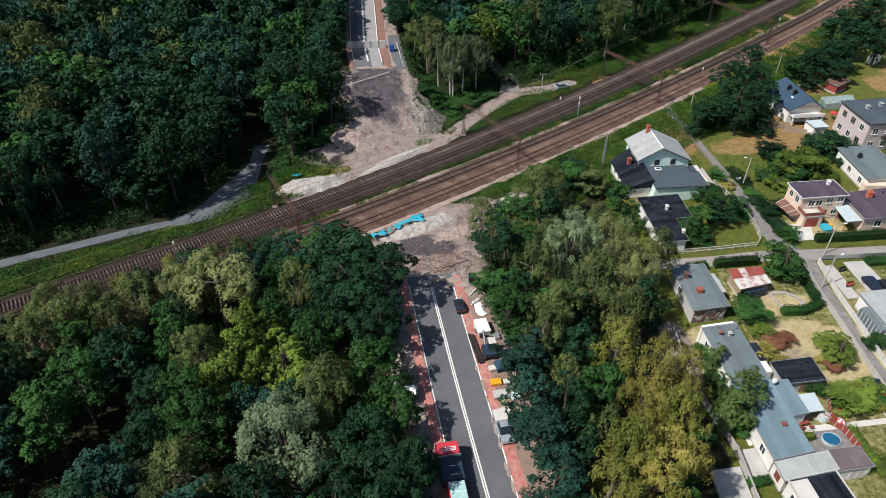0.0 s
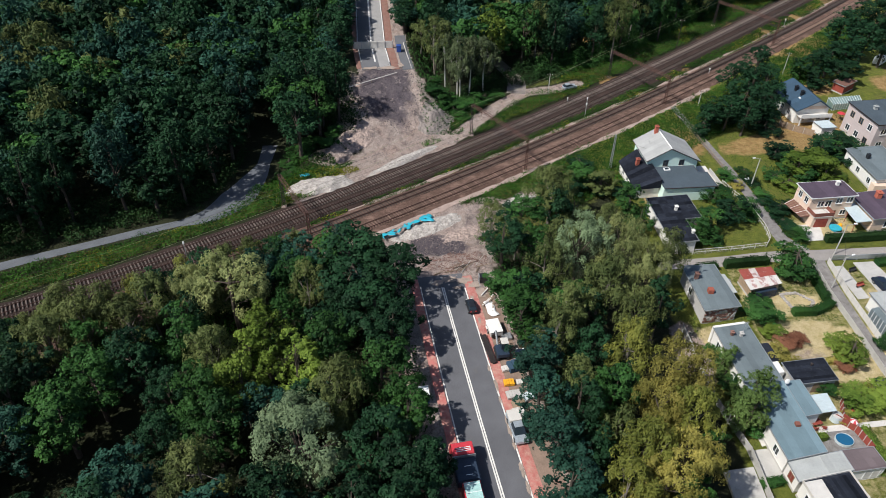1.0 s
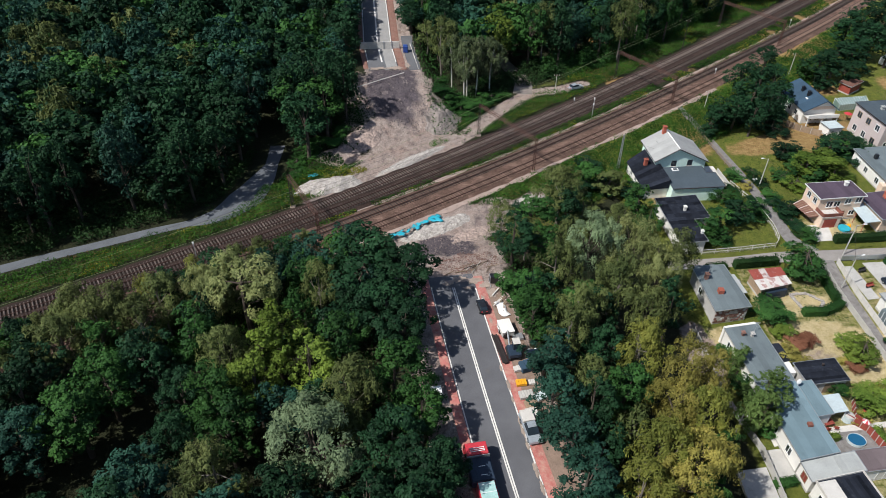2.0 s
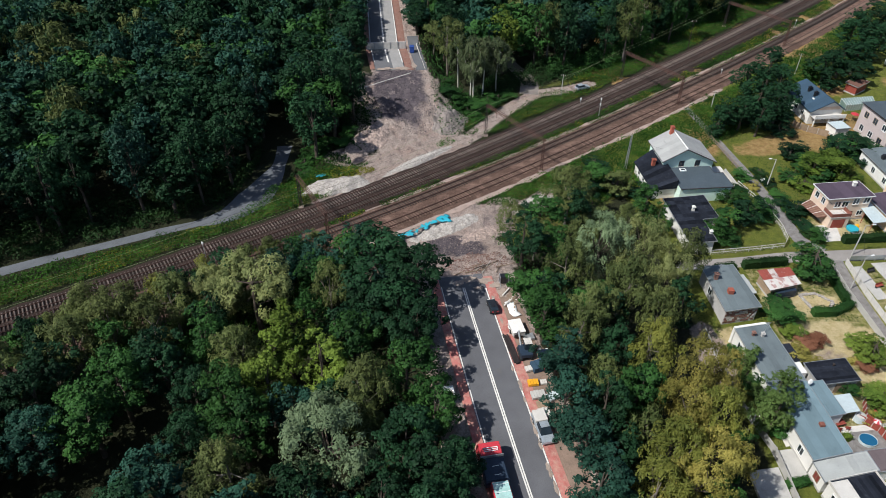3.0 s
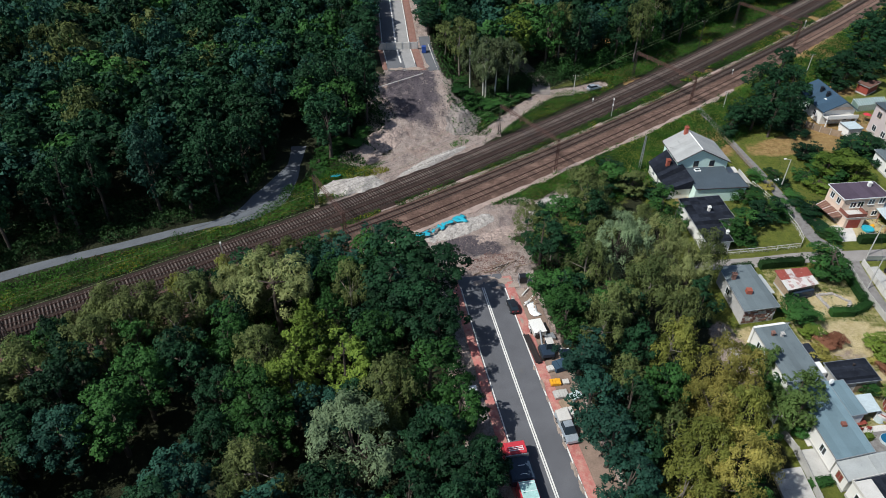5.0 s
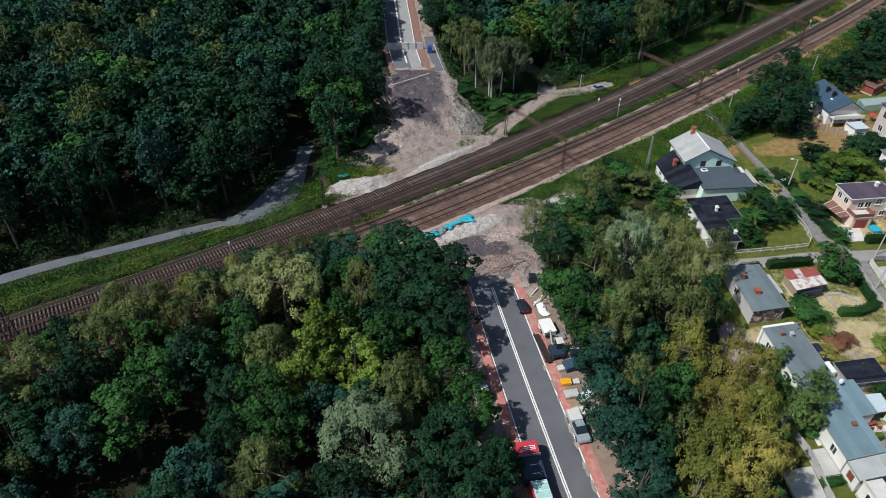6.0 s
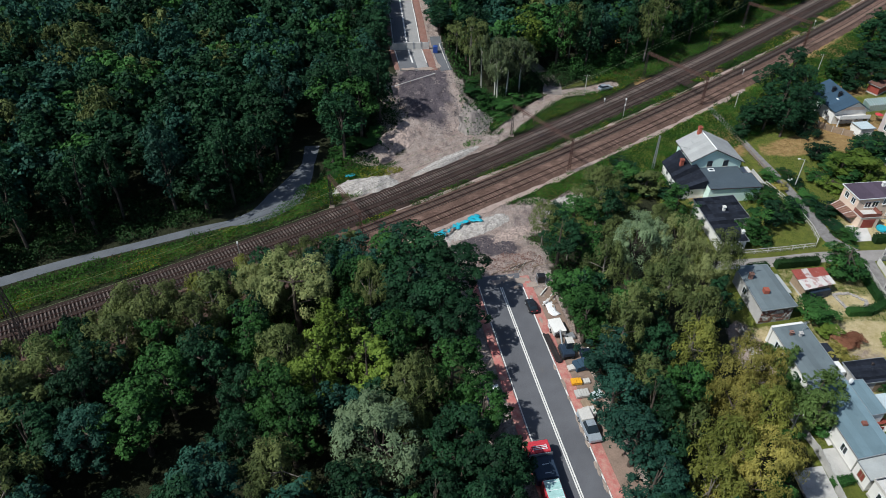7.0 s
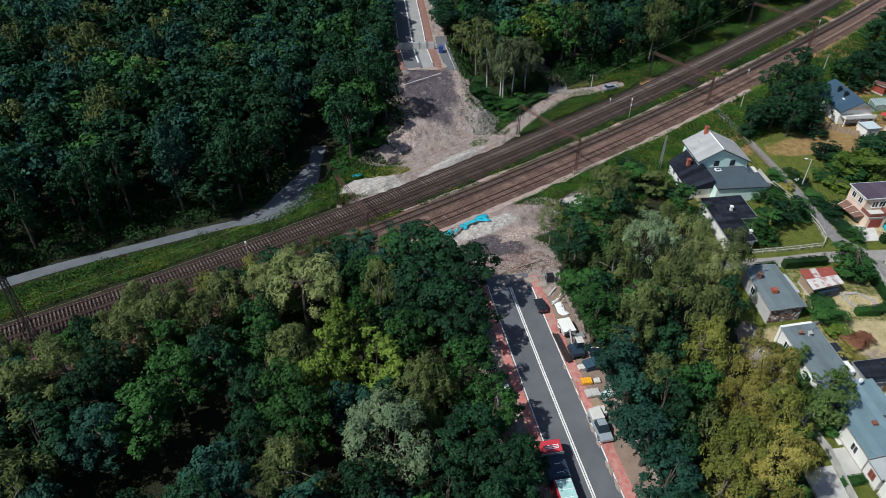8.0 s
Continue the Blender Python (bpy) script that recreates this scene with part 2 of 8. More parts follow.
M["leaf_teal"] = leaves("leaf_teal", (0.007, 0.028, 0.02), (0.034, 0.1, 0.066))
M["leaf_mid"] = leaves("leaf_mid", (0.009, 0.036, 0.012), (0.055, 0.145, 0.032))
M["leaf_lime"] = leaves("leaf_lime", (0.04, 0.085, 0.014), (0.19, 0.265, 0.045))
M["leaf_olive"] = leaves("leaf_olive", (0.036, 0.058, 0.019), (0.15, 0.18, 0.06))
M["leaf_yolive"] = leaves("leaf_yolive", (0.06, 0.085, 0.018), (0.27, 0.28, 0.06))
M["leaf_yellow"] = leaves("leaf_yellow", (0.075, 0.085, 0.016), (0.37, 0.325, 0.085))
M["leaf_pale"] = leaves("leaf_pale", (0.085, 0.135, 0.07), (0.27, 0.36, 0.195))
M["leaf_willow"] = leaves("leaf_willow", (0.09, 0.125, 0.045), (0.36, 0.39, 0.15))
M["leaf_birch"] = leaves("leaf_birch", (0.03, 0.05, 0.024), (0.14, 0.175, 0.085))
M["leaf_light"] = leaves("leaf_light", (0.04, 0.085, 0.022), (0.16, 0.24, 0.07))
M["weed"] = leaves("weed", (0.008, 0.038, 0.006), (0.052, 0.135, 0.018))
M["weed_gold"] = leaves("weed_gold", (0.1, 0.12, 0.015), (0.24, 0.23, 0.03))
M["weathered_copper"] = surface("weathered_copper", (0.2, 0.24, 0.12), 0.6, 0.2)
M["weed_brown"] = leaves("weed_brown", (0.06, 0.04, 0.018), (0.17, 0.1, 0.045))
M["leaf_red"] = leaves("leaf_red", (0.09, 0.035, 0.02), (0.3, 0.14, 0.085))
M["hedge"] = leaves("hedge", (0.01, 0.03, 0.01), (0.03, 0.07, 0.02))


# ---- mesh helpers ----
def mesh_np(name, verts, faces, material, smooth=False):
    """A mesh from arrays of vertices and of faces with one count of corners."""
    me = bpy.data.meshes.new(name)
    verts, faces = np.asarray(verts, np.float32), np.asarray(faces, np.int32)
    k = faces.shape[1]
    me.vertices.add(len(verts))
    me.vertices.foreach_set("co", verts.ravel())
    me.loops.add(faces.size)
    me.loops.foreach_set("vertex_index", faces.ravel())
    me.polygons.add(len(faces))
    me.polygons.foreach_set("loop_start", np.arange(len(faces), dtype=np.int32) * k)
    me.polygons.foreach_set("loop_total", np.full(len(faces), k, np.int32))
    if smooth:
        me.polygons.foreach_set("use_smooth", np.ones(len(faces), bool))
    me.update(calc_edges=True)
    me.validate()
    me.materials.append(material)
    return me


def empty(name, at=(0, 0, 0), rz=0.0):
    ob = new(name)
    ob.location, ob.rotation_euler = at, (0, 0, radians(rz))
    return ob


def part(name, bm, material, parent=None, label=""):
    """Links a bmesh as ONE mesh object, under a thing or a part."""
    bmesh.ops.recalc_face_normals(bm, faces=bm.faces[:])
    me = bpy.data.meshes.new(name)
    bm.to_mesh(me)
    bm.free()
    me.materials.append(material)
    ob = new(name, me)
    if parent:
        ob.parent = parent
    if label:
        ob["label"] = label
    return ob


def box(bm, x0, y0, z0, x1, y1, z1, bevel=0.0, taper=0.0):
    """A box between two corners; taper draws its top in; bevel rounds its edges."""
    vs = []
    for z, k in ((z0, 0.0), (z1, taper)):
        for x, y in ((x0 + k, y0 + k), (x1 - k, y0 + k), (x1 - k, y1 - k), (x0 + k, y1 - k)):
            vs.append(bm.verts.new((x, y, z)))
    fs = [bm.faces.new([vs[i] for i in q]) for q in ((3, 2, 1, 0), (4, 5, 6, 7), (0, 1, 5, 4), (1, 2, 6, 5), (2, 3, 7, 6), (3, 0, 4, 7))]
    if bevel:
        es = list({e for f in fs for e in f.edges})
        bmesh.ops.bevel(bm, geom=es, offset=bevel, segments=2, affect="EDGES", profile=0.6)
    return bm


def boxed(*args, **kw):
    return box(bmesh.new(), *args, **kw)


def prism(bm, poly, z0, z1):
    """An upright prism over a ground polygon; z1 is a number or a height for each corner."""
    tops = z1 if isinstance(z1, (list, tuple)) else [z1] * len(poly)
    lo = [bm.verts.new((x, y, z0)) for x, y in poly]
    hi = [bm.verts.new((x, y, z)) for (x, y), z in zip(poly, tops)]
    bm.faces.new(hi)
    bm.faces.new(lo[::-1])
    n = len(poly)
    for i in range(n):
        bm.faces.new((lo[i], lo[(i + 1) % n], hi[(i + 1) % n], hi[i]))
    return bm


def beam(bm, a, b, r, sides=6, r2=None):
    """A straight bar from a to b, tapering from r to r2."""
    a, b = Vector(a), Vector(b)
    d = b - a
    q = d.to_track_quat("Z", "Y").to_matrix()
    rings = []
    for p, rad in ((a, r), (b, r if r2 is None else r2)):
        rings.append([bm.verts.new(p + q @ Vector((rad * math.cos(2 * math.pi * i / sides), rad * math.sin(2 * math.pi * i / sides), 0))) for i in range(sides)])
    for i in range(sides):
        j = (i + 1) % sides
        bm.faces.new((rings[0][i], rings[0][j], rings[1][j], rings[1][i]))
    bm.faces.new(rings[0][::-1])
    bm.faces.new(rings[1])
    return bm


def grown(poly, by):
    """The polygon (anticlockwise or not) with every side moved outwards."""
    n = len(poly)
    area = sum(poly[i][0] * poly[(i + 1) % n][1] - poly[(i + 1) % n][0] * poly[i][1] for i in range(n))
    s = 1 if area > 0 else -1
    out = []
    for i in range(n):
        p0, p1, p2 = (Vector(poly[(i + k) % n]) for k in (-1, 0, 1))
        n1, n2 = (((b - a).normalized().yx * Vector((1, -1))) * s for a, b in ((p0, p1), (p1, p2)))
        m = n1 + n2
        out.append(tuple(p1 + m * (by / max(0.3, 1 + n1.dot(n2)))))
    return out


def smooth(a, b, x):
    t = np.clip((x - a) / (b - a), 0, 1)
    return t * t * (3 - 2 * t)


def value_noise(x, y, size, seed):
    """Smooth noise from 0 to 1 over the plan, with cells of the given size."""
    g = np.random.default_rng(seed).random((256, 256))
    u, v = np.asarray(x) / size, np.asarray(y) / size
    i, j = np.floor(u).astype(int), np.floor(v).astype(int)
    fu, fv = u - i, v - j
    fu, fv = fu * fu * (3 - 2 * fu), fv * fv * (3 - 2 * fv)
    a, b = g[i % 256, j % 256], g[(i + 1) % 256, j % 256]
    c, d = g[i % 256, (j + 1) % 256], g[(i + 1) % 256, (j + 1) % 256]
    return (a * (1 - fu) + b * fu) * (1 - fv) + (c * (1 - fu) + d * fu) * fv


# ---- the plan: road, tracks, ground ----
def near_road(y):
    s = 82.7 - np.asarray(y, float)
    return -1.6 + 0.19 * s + 0.0003 * s * s


def far_road(y):
    return np.interp(y, [120, 166, 180, 217, 420], [-11.0, -19.4, -22.2, -26.6, -46.0])


def far_level(y):
    return 7.0 + 0.06 * np.clip(np.asarray(y, float) - 166, 0, 30)


def track_y(x):
    x = np.asarray(x, float)
    return 137.03 + 0.79816 * x + 0.00108 * x**2 - 4.5e-7 * x**3 - 1.0e-8 * x**4


def track_slope(x):
    x = np.asarray(x, float)
    return 0.79816 + 0.00216 * x - 13.5e-7 * x**2 - 4.0e-8 * x**3


def off_track(x, y):
    """About how far a place lies to the north of the northern track."""
    return (y - track_y(x)) / np.sqrt(1 + track_slope(x) ** 2)


def track_offset(k, x):
    xc = np.clip(x, -60, 110)
    return (0.0 * xc, -3.65 - 0.007 * xc, -9.3 - 0.036 * xc, -13.7 - 0.032 * xc)[k]


def track_point(k, x, side=0.0):
    s = track_slope(x)
    n = np.sqrt(1 + s * s)
    d = track_offset(k, x) + side
    return x - d * s / n, track_y(x) + d / n


def ground_height(x, y):
    x, y = np.asarray(x, float), np.asarray(y, float)
    u = x - near_road(y)
    side = smooth(-15.5, -6.3, u) * (1 - smooth(9.3, 19.0, u))
    near = 6.0 * side * (1 - smooth(87.0, 104.0, y - 0.25 * (x + 2)))
    v = x - far_road(y)
    side = smooth(-17.0, -6.5, v) * (1 - smooth(9.5, 19.0, v))
    foot = 137 + 0.62 * (x + 16)
    far = far_level(y) * side * smooth(0, 1, (y - foot) / (167 - foot))
    hills = near + far
    loose = np.clip(hills, 0, 1) * (1 - np.clip((hills - 5.6) * 3, 0, 1))
    rough_bits = (value_noise(x, y, 0.9, 13) - 0.5) * 0.35 + (value_noise(x + 0.6 * y, y * 0.4, 1.6, 14) - 0.5) * 0.4 + (value_noise(x, y, 2.3, 3) - 0.5) * 0.5 + (value_noise(x, y, 5.1, 4) - 0.5) * 0.7
    d = off_track(x, y)
    wild = smooth(9, 20, d) * (1 - np.clip(hills * 2, 0, 1))
    return hills + 1.5 * loose * rough_bits + wild * (value_noise(x, y, 9.0, 5) - 0.5) * 0.5


def at_ground(x, y):
    return float(ground_height(x, y))


def axis(edges, steps):
    out = []
    for (a, b), s in zip(zip(edges[:-1], edges[1:]), steps):
        out.append(np.arange(a, b, s))
    return np.concatenate(out + [[edges[-1]]])


def blob(x, y, cx, cy, rx, ry, turn=0.0):
    c, s = math.cos(radians(turn)), math.sin(radians(turn))
    u, v = (x - cx) * c + (y - cy) * s, -(x - cx) * s + (y - cy) * c
    return 1 - smooth(0.7, 1.15, np.sqrt((u / rx) ** 2 + (v / ry) ** 2) + 0.35 * (value_noise(x, y, 3.0, 8) - 0.5))


def build_ground():
    gx = axis([-3000, -600, -200, -100, -44, 24, 110, 220, 600, 3000], [300, 50, 10, 1.4, 0.55, 1.4, 4, 40, 300])
    gy = axis([-3000, -500, -80, 36, 84, 172, 184, 260, 420, 1000, 4000], [300, 40, 6, 1.4, 0.55, 1.2, 2.5, 10, 60, 300])
    x, y = np.meshgrid(gx, gy)
    z = ground_height(x, y)
    # the ground dips a little beneath the paved embankment tops
    z = z - 0.2 * ((np.abs(x - near_road(y)) < 5.3) & (y < 85)) - 0.2 * ((np.abs(x - far_road(y)) < 5.6) & (y > 168))
    n, m = x.shape
    idx = np.arange(n * m).reshape(n, m)
    faces = np.stack([idx[:-1, :-1], idx[:-1, 1:], idx[1:, 1:], idx[1:, :-1]], -1).reshape(-1, 4)
    verts = np.stack([x, y, z], -1).reshape(-1, 3)
    d = off_track(x, y)
    u, v = x - near_road(y), x - far_road(y)
    # bare earth of the demolished bridge approaches
    earth = blob(x, y, -1.5, 97, 9.5, 15, 12)
    earth = np.maximum(earth, blob(x, y, -1, 108, 17, 7.0, 36))
    earth = np.maximum(earth, blob(x, y, 14, 117, 9, 3.4, 38) * 0.8)
    earth = np.maximum(earth, blob(x, y, -15, 150, 14, 21, 12))
    earth = np.maximum(earth, blob(x, y, -14, 133, 19, 7.5, 38))
    earth = np.maximum(earth, blob(x, y, -27, 121.5, 11, 4.5, 25))
    earth = np.maximum(earth, blob(x, y, -27.5, 134.5, 5.5, 4.5, 0))
    earth = np.maximum(earth, (np.abs(u) < 9.2) * (y < 92) * (y > -60) * 1.0)
    earth = np.maximum(earth, (np.abs(v - 2.5) < 7.5) * (y > 160) * 0.8)
    for (ax, ay), (bx, by) in zip(((-6, 137), (2, 146), (10, 158), (19, 168.5), (28, 171)), ((2, 146), (10, 158), (19, 168.5), (28, 171), (34, 174.5))):
        t = np.clip(((x - ax) * (bx - ax) + (y - ay) * (by - ay)) / ((bx - ax) ** 2 + (by - ay) ** 2), 0, 1)
        earth = np.maximum(earth, 0.95 * (1 - smooth(1.0, 3.4, np.hypot(ax + (bx - ax) * t - x, ay + (by - ay) * t - y))))
    coal = np.maximum(blob(x, y, -17.0, 159, 7.2, 14.5, 12), blob(x, y, -4.0, 100.0, 8.0, 5.4, 10))
    coal = np.maximum(coal, blob(x, y, 7, 112, 7, 3.5, 36) * 0.5)
    # green verges and gardens
    grass = 0.5 * smooth(2.6, 4.5, d) * (1 - smooth(0, 3, d - np.where(x < -44, 7.5, 13.5))) * (1 - earth)
    grass = np.maximum(grass, 0.5 * smooth(15.0, 17.5, -d - 0.03 * np.clip(x, -60, 110)) * (1 - smooth(32, 36, -d)) * (x > 8))
    grass = np.maximum(grass, smooth(36, 39, x + 0.1 * (y - 80)) * (d < -14))
    lots = value_noise(x, y, 11.0, 21)
    dry = np.maximum(0.66 * blob(x, y, 74, 143, 13, 5.0, 14), blob(x, y, 59, 78.2, 8.2, 5.2, 3))
    dry = np.maximum(dry, blob(x, y, 62.5, 71.2, 4.5, 1.8, 8))
    dry = np.maximum(dry, blob(x, y, 61, 87.5, 3.6, 2.6, 0) * 0.9)
    dry = np.maximum(dry, np.clip((lots - 0.5) * 3, 0, 0.75) * (x > 40))
    dry = np.maximum(dry, 0.43 * (x > 50) * (y < 97))
    earth = np.maximum(earth, blob(x, y, 38.5, 75.5, 3.2, 7, 5) * 0.95)
    earth = np.maximum(earth, blob(x, y, 56.5, 75, 4.5, 1.8, 10) * 0.55)
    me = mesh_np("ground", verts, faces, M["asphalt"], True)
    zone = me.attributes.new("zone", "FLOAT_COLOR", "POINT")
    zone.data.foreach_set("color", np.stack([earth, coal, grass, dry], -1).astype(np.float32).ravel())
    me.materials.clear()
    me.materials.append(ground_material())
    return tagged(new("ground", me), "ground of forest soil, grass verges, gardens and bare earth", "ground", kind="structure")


def ground_material():
    m, nt, nd, ln, bsdf = nodes_of("ground")
    at = nd.new("ShaderNodeNewGeometry").outputs["Position"]
    zone = nd.new("ShaderNodeAttribute")
    zone.attribute_name = "zone"
    sep = nd.new("ShaderNodeSeparateColor")
    ln.new(zone.outputs["Color"], sep.inputs[0])
    n1, n2, n3 = noise_node(nt, 0.25, 6, at, 0.65), noise_node(nt, 1.1, 6, at, 0.65), noise_node(nt, 3.6, 7, at, 0.8)
    n4 = ramp(nt, noise_node(nt, 0.7, 7, at, 0.7), 0.3, 0.7)
    n5 = ramp(nt, noise_node(nt, 3.0, 6, at, 0.7), 0.32, 0.68)
    n3 = ramp(nt, n3, 0.34, 0.66)

    def mask(zone_out, lo=0.35, hi=0.65):
        add = nd.new("ShaderNodeMath")
        add.operation = "MULTIPLY_ADD"
        ln.new(n2, add.inputs[0])
        add.inputs[1].default_value = 0.8
        sub = nd.new("ShaderNodeMath")
        sub.operation = "SUBTRACT"
        ln.new(zone_out, sub.inputs[0])
        sub.inputs[1].default_value = 0.4
        ln.new(sub.outputs[0], add.inputs[2])
        return ramp(nt, add.outputs[0], lo, hi)

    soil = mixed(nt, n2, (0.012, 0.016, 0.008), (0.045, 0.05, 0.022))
    grass = mixed(nt, n4, (0.07, 0.105, 0.014), (0.28, 0.29, 0.045))
    grass = mixed(nt, ramp(nt, n1, 0.48, 0.74), grass, (0.22, 0.19, 0.06))
    grass = mixed(nt, 0.45, grass, mixed(nt, n3, (0.03, 0.055, 0.01), (0.22, 0.245, 0.055)))
    grass = mixed(nt, mixed(nt, n5, (0, 0, 0), (0.28, 0.28, 0.28)), grass, (0.02, 0.04, 0.008))
    dry = mixed(nt, n4, (0.46, 0.35, 0.13), (0.82, 0.68, 0.42))
    dry = mixed(nt, 0.3, dry, mixed(nt, n3, (0.24, 0.2, 0.07), (0.75, 0.66, 0.46)))
    place = nd.new("ShaderNodeSeparateXYZ")
    ln.new(at, place.inputs[0])
    hay = mixed(nt, n4, (0.23, 0.14, 0.05), (0.46, 0.31, 0.14))  # the meadow north of the street is browner than the garden lots
    dry = mixed(nt, ramp(nt, place.outputs["Y"], 110.0, 124.0), dry, hay)
    earth = mixed(nt, n4, (0.27, 0.205, 0.185), (0.66, 0.545, 0.48))
    earth = mixed(nt, mixed(nt, n5, (0, 0, 0), (0.4, 0.4, 0.4)), earth, (0.2, 0.158, 0.145))
    earth = mixed(nt, ramp(nt, n1, 0.46, 0.66), earth, (0.33, 0.205, 0.165))
    earth = mixed(nt, 0.55, earth, mixed(nt, n3, (0.085, 0.064, 0.06), (0.8, 0.67, 0.59)))
    run = nd.new("ShaderNodeMapping")
    run.inputs["Scale"].default_value = (0.75, 0.4, 0.5)
    run.inputs["Rotation"].default_value = (0, 0, 0.2)
    ln.new(at, run.inputs["Vector"])
    # shadows of gullies painted into the earth colour as dark streaks
    gully_shade = ramp(nt, noise_node(nt, 1.0, 8, run.outputs[0], 0.75), 0.48, 0.66)
    earth = mixed(nt, mixed(nt, gully_shade, (0, 0, 0), (0.72, 0.72, 0.72)), earth, (0.085, 0.066, 0.07))
    coal = mixed(nt, n3, (0.022, 0.018, 0.025), (0.135, 0.113, 0.135))
    coal = mixed(nt, ramp(nt, n4, 0.62, 0.9), coal, (0.34, 0.28, 0.26))
    coal = mixed(nt, mixed(nt, gully_shade, (0.3, 0.3, 0.3), (0, 0, 0)), coal, (0.26, 0.22, 0.22))
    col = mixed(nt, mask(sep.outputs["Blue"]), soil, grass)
    col = mixed(nt, mask(zone.outputs["Alpha"]), col, dry)
    col = mixed(nt, mask(sep.outputs["Red"]), col, earth)
    col = mixed(nt, mask(sep.outputs["Green"], 0.3, 0.85), col, coal)
    ln.new(col, bsdf.inputs["Base Color"])
    bsdf.inputs["Roughness"].default_value = 0.95
    bsdf.inputs["Specular IOR Level"].default_value = 0.2
    b = nd.new("ShaderNodeBump")
    b.inputs["Strength"].default_value, b.inputs["Distance"].default_value = 0.8, 0.25
    ln.new(n3, b.inputs["Height"])
    b2 = nd.new("ShaderNodeBump")
    b2.inputs["Strength"].default_value, b2.inputs["Distance"].default_value = 0.6, 0.5
    ln.new(n2, b2.inputs["Height"])
    ln.new(b.outputs[0], b2.inputs["Normal"])
    ln.new(b2.outputs[0], bsdf.inputs["Normal"])
    return m


ground = build_ground()


def strip(name, centre, widths, lift, material, label, category, drop=0.03, sample=2.0, height=None):
    """A ribbon of ground cover along a line of the plan, laid on the ground."""
    pts = [Vector(p) for p in centre]
    ws = widths if isinstance(widths, (list, tuple)) else [widths] * len(pts)
    line, wid = [], []
    for i in range(len(pts) - 1):
        n = max(1, int((pts[i + 1] - pts[i]).length / sample))
        p0, p3 = pts[max(i - 1, 0)], pts[min(i + 2, len(pts) - 1)]
        for k in range(n):
            t = k / n
            a, b = pts[i], pts[i + 1]
            line.append(0.5 * (2 * a + (b - p0) * t + (2 * p0 - 5 * a + 4 * b - p3) * t**2 + (3 * a - p0 - 3 * b + p3) * t**3))
            wid.append(ws[i] + (ws[i + 1] - ws[i]) * t)
    line.append(pts[-1])
    wid.append(ws[-1])
    verts, faces = [], []
    for i, (p, w) in enumerate(zip(line, wid)):
        d = (line[min(i + 1, len(line) - 1)] - line[max(i - 1, 0)]).normalized()
        nrm = Vector((-d.y, d.x))
        for k in (-0.5, -0.17, 0.17, 0.5):
            q = p + nrm * (w * k)
            z = (height(q.x, q.y) if height else at_ground(q.x, q.y)) + lift - (drop if abs(k) == 0.5 else 0)
            verts.append((q.x, q.y, z))
    for i in range(len(line) - 1):
        for k in range(3):
            faces.append((4 * i + k, 4 * i + 4 + k, 4 * i + 5 + k, 4 * i + 1 + k))
    me = mesh_np(name, verts, [f[::-1] for f in faces], material, True)
    return tagged(new(name, me), label, category, kind="structure")


# ---- roads ----
NEAR_Y = np.arange(86.6, -90, -3.0)


def near_line(u, ys=NEAR_Y):
    return [(float(near_road(y)) + u * 1.02, float(y)) for y in ys]


def level6(x, y):
    return 6.0


strip("road", near_line(0.0), 7.5, 0.04, M["asphalt"], "dark asphalt road ending at the demolished bridge", "road", height=level6)
strip("cycle_path", near_line(4.45), 1.5, 0.07, M["red_path"], "red cycle path beside the road, dusty with sand", "path", height=level6)
strip("cycle_path", near_line(-4.45), 1.3, 0.07, M["red_path"], "red cycle path under overhanging trees", "path", height=level6)
strip("verge", near_line(6.7, NEAR_Y[1:]), 3.0, 0.05, M["brown_earth"], "trampled sandy verge where building materials stand", "verge", height=level6)
for u, w, what in ((-0.14, 0.19, "centre"), (0.14, 0.19, "centre"), (3.55, 0.2, "edge"), (-3.6, 0.17, "edge")):
    strip("road_marking", near_line(u, NEAR_Y[1:]), w, 0.06, M["line"], "white painted %s line on the asphalt" % what, "road marking", drop=0.0, height=level6)
FAR_Y = np.arange(166.5, 330, 4.0)


def far_line(u, ys=FAR_Y):
    return [(float(far_road(y)) + u, float(y)) for y in ys]


def far_flat(x, y):
    return float(far_level(y))


strip("road", far_line(0.0), 7.6, 0.06, M["old_asphalt"], "grey asphalt road running into the forest", "road", height=far_flat)
# the right lane's sunlight is painted on as this lighter strip
strip("road", far_line(1.9), 3.5, 0.072, M["sunlit_asphalt"], "pale dusty lane of the forest road", "road", height=far_flat)
strip("cycle_path", far_line(5.0), 2.0, 0.08, M["old_red"], "dusty red cycle path beside the forest road", "path", height=far_flat)
strip("cycle_path", far_line(-4.6), 1.2, 0.08, M["old_red"], "dusty red cycle path beside the forest road", "path", height=far_flat)
strip("pavement", far_line(8.2, FAR_Y[:6]), 3.0, 0.07, M["old_asphalt"], "cracked grey pavement beside the forest road", "pavement", height=far_flat)
for u, w in ((0.0, 0.42), (3.7, 0.24), (-3.7, 0.2)):
    strip("road_marking", far_line(u, FAR_Y[1:]), w, 0.085, M["line"], "white painted line on the forest road", "road marking", drop=0.0, height=far_flat)
FOREST_PATH = [(-140.0, 58.0), (-104.0, 81.0), (-89.6, 90.2), (-86.5, 92.0), (-78.4, 96.5), (-69.6, 100.8), (-60.4, 105.4), (-54.2, 108.2), (-49.0, 111.0), (-45.0, 117.0), (-43.0, 124.3), (-42.2, 130.8), (-42.5, 139.0)]
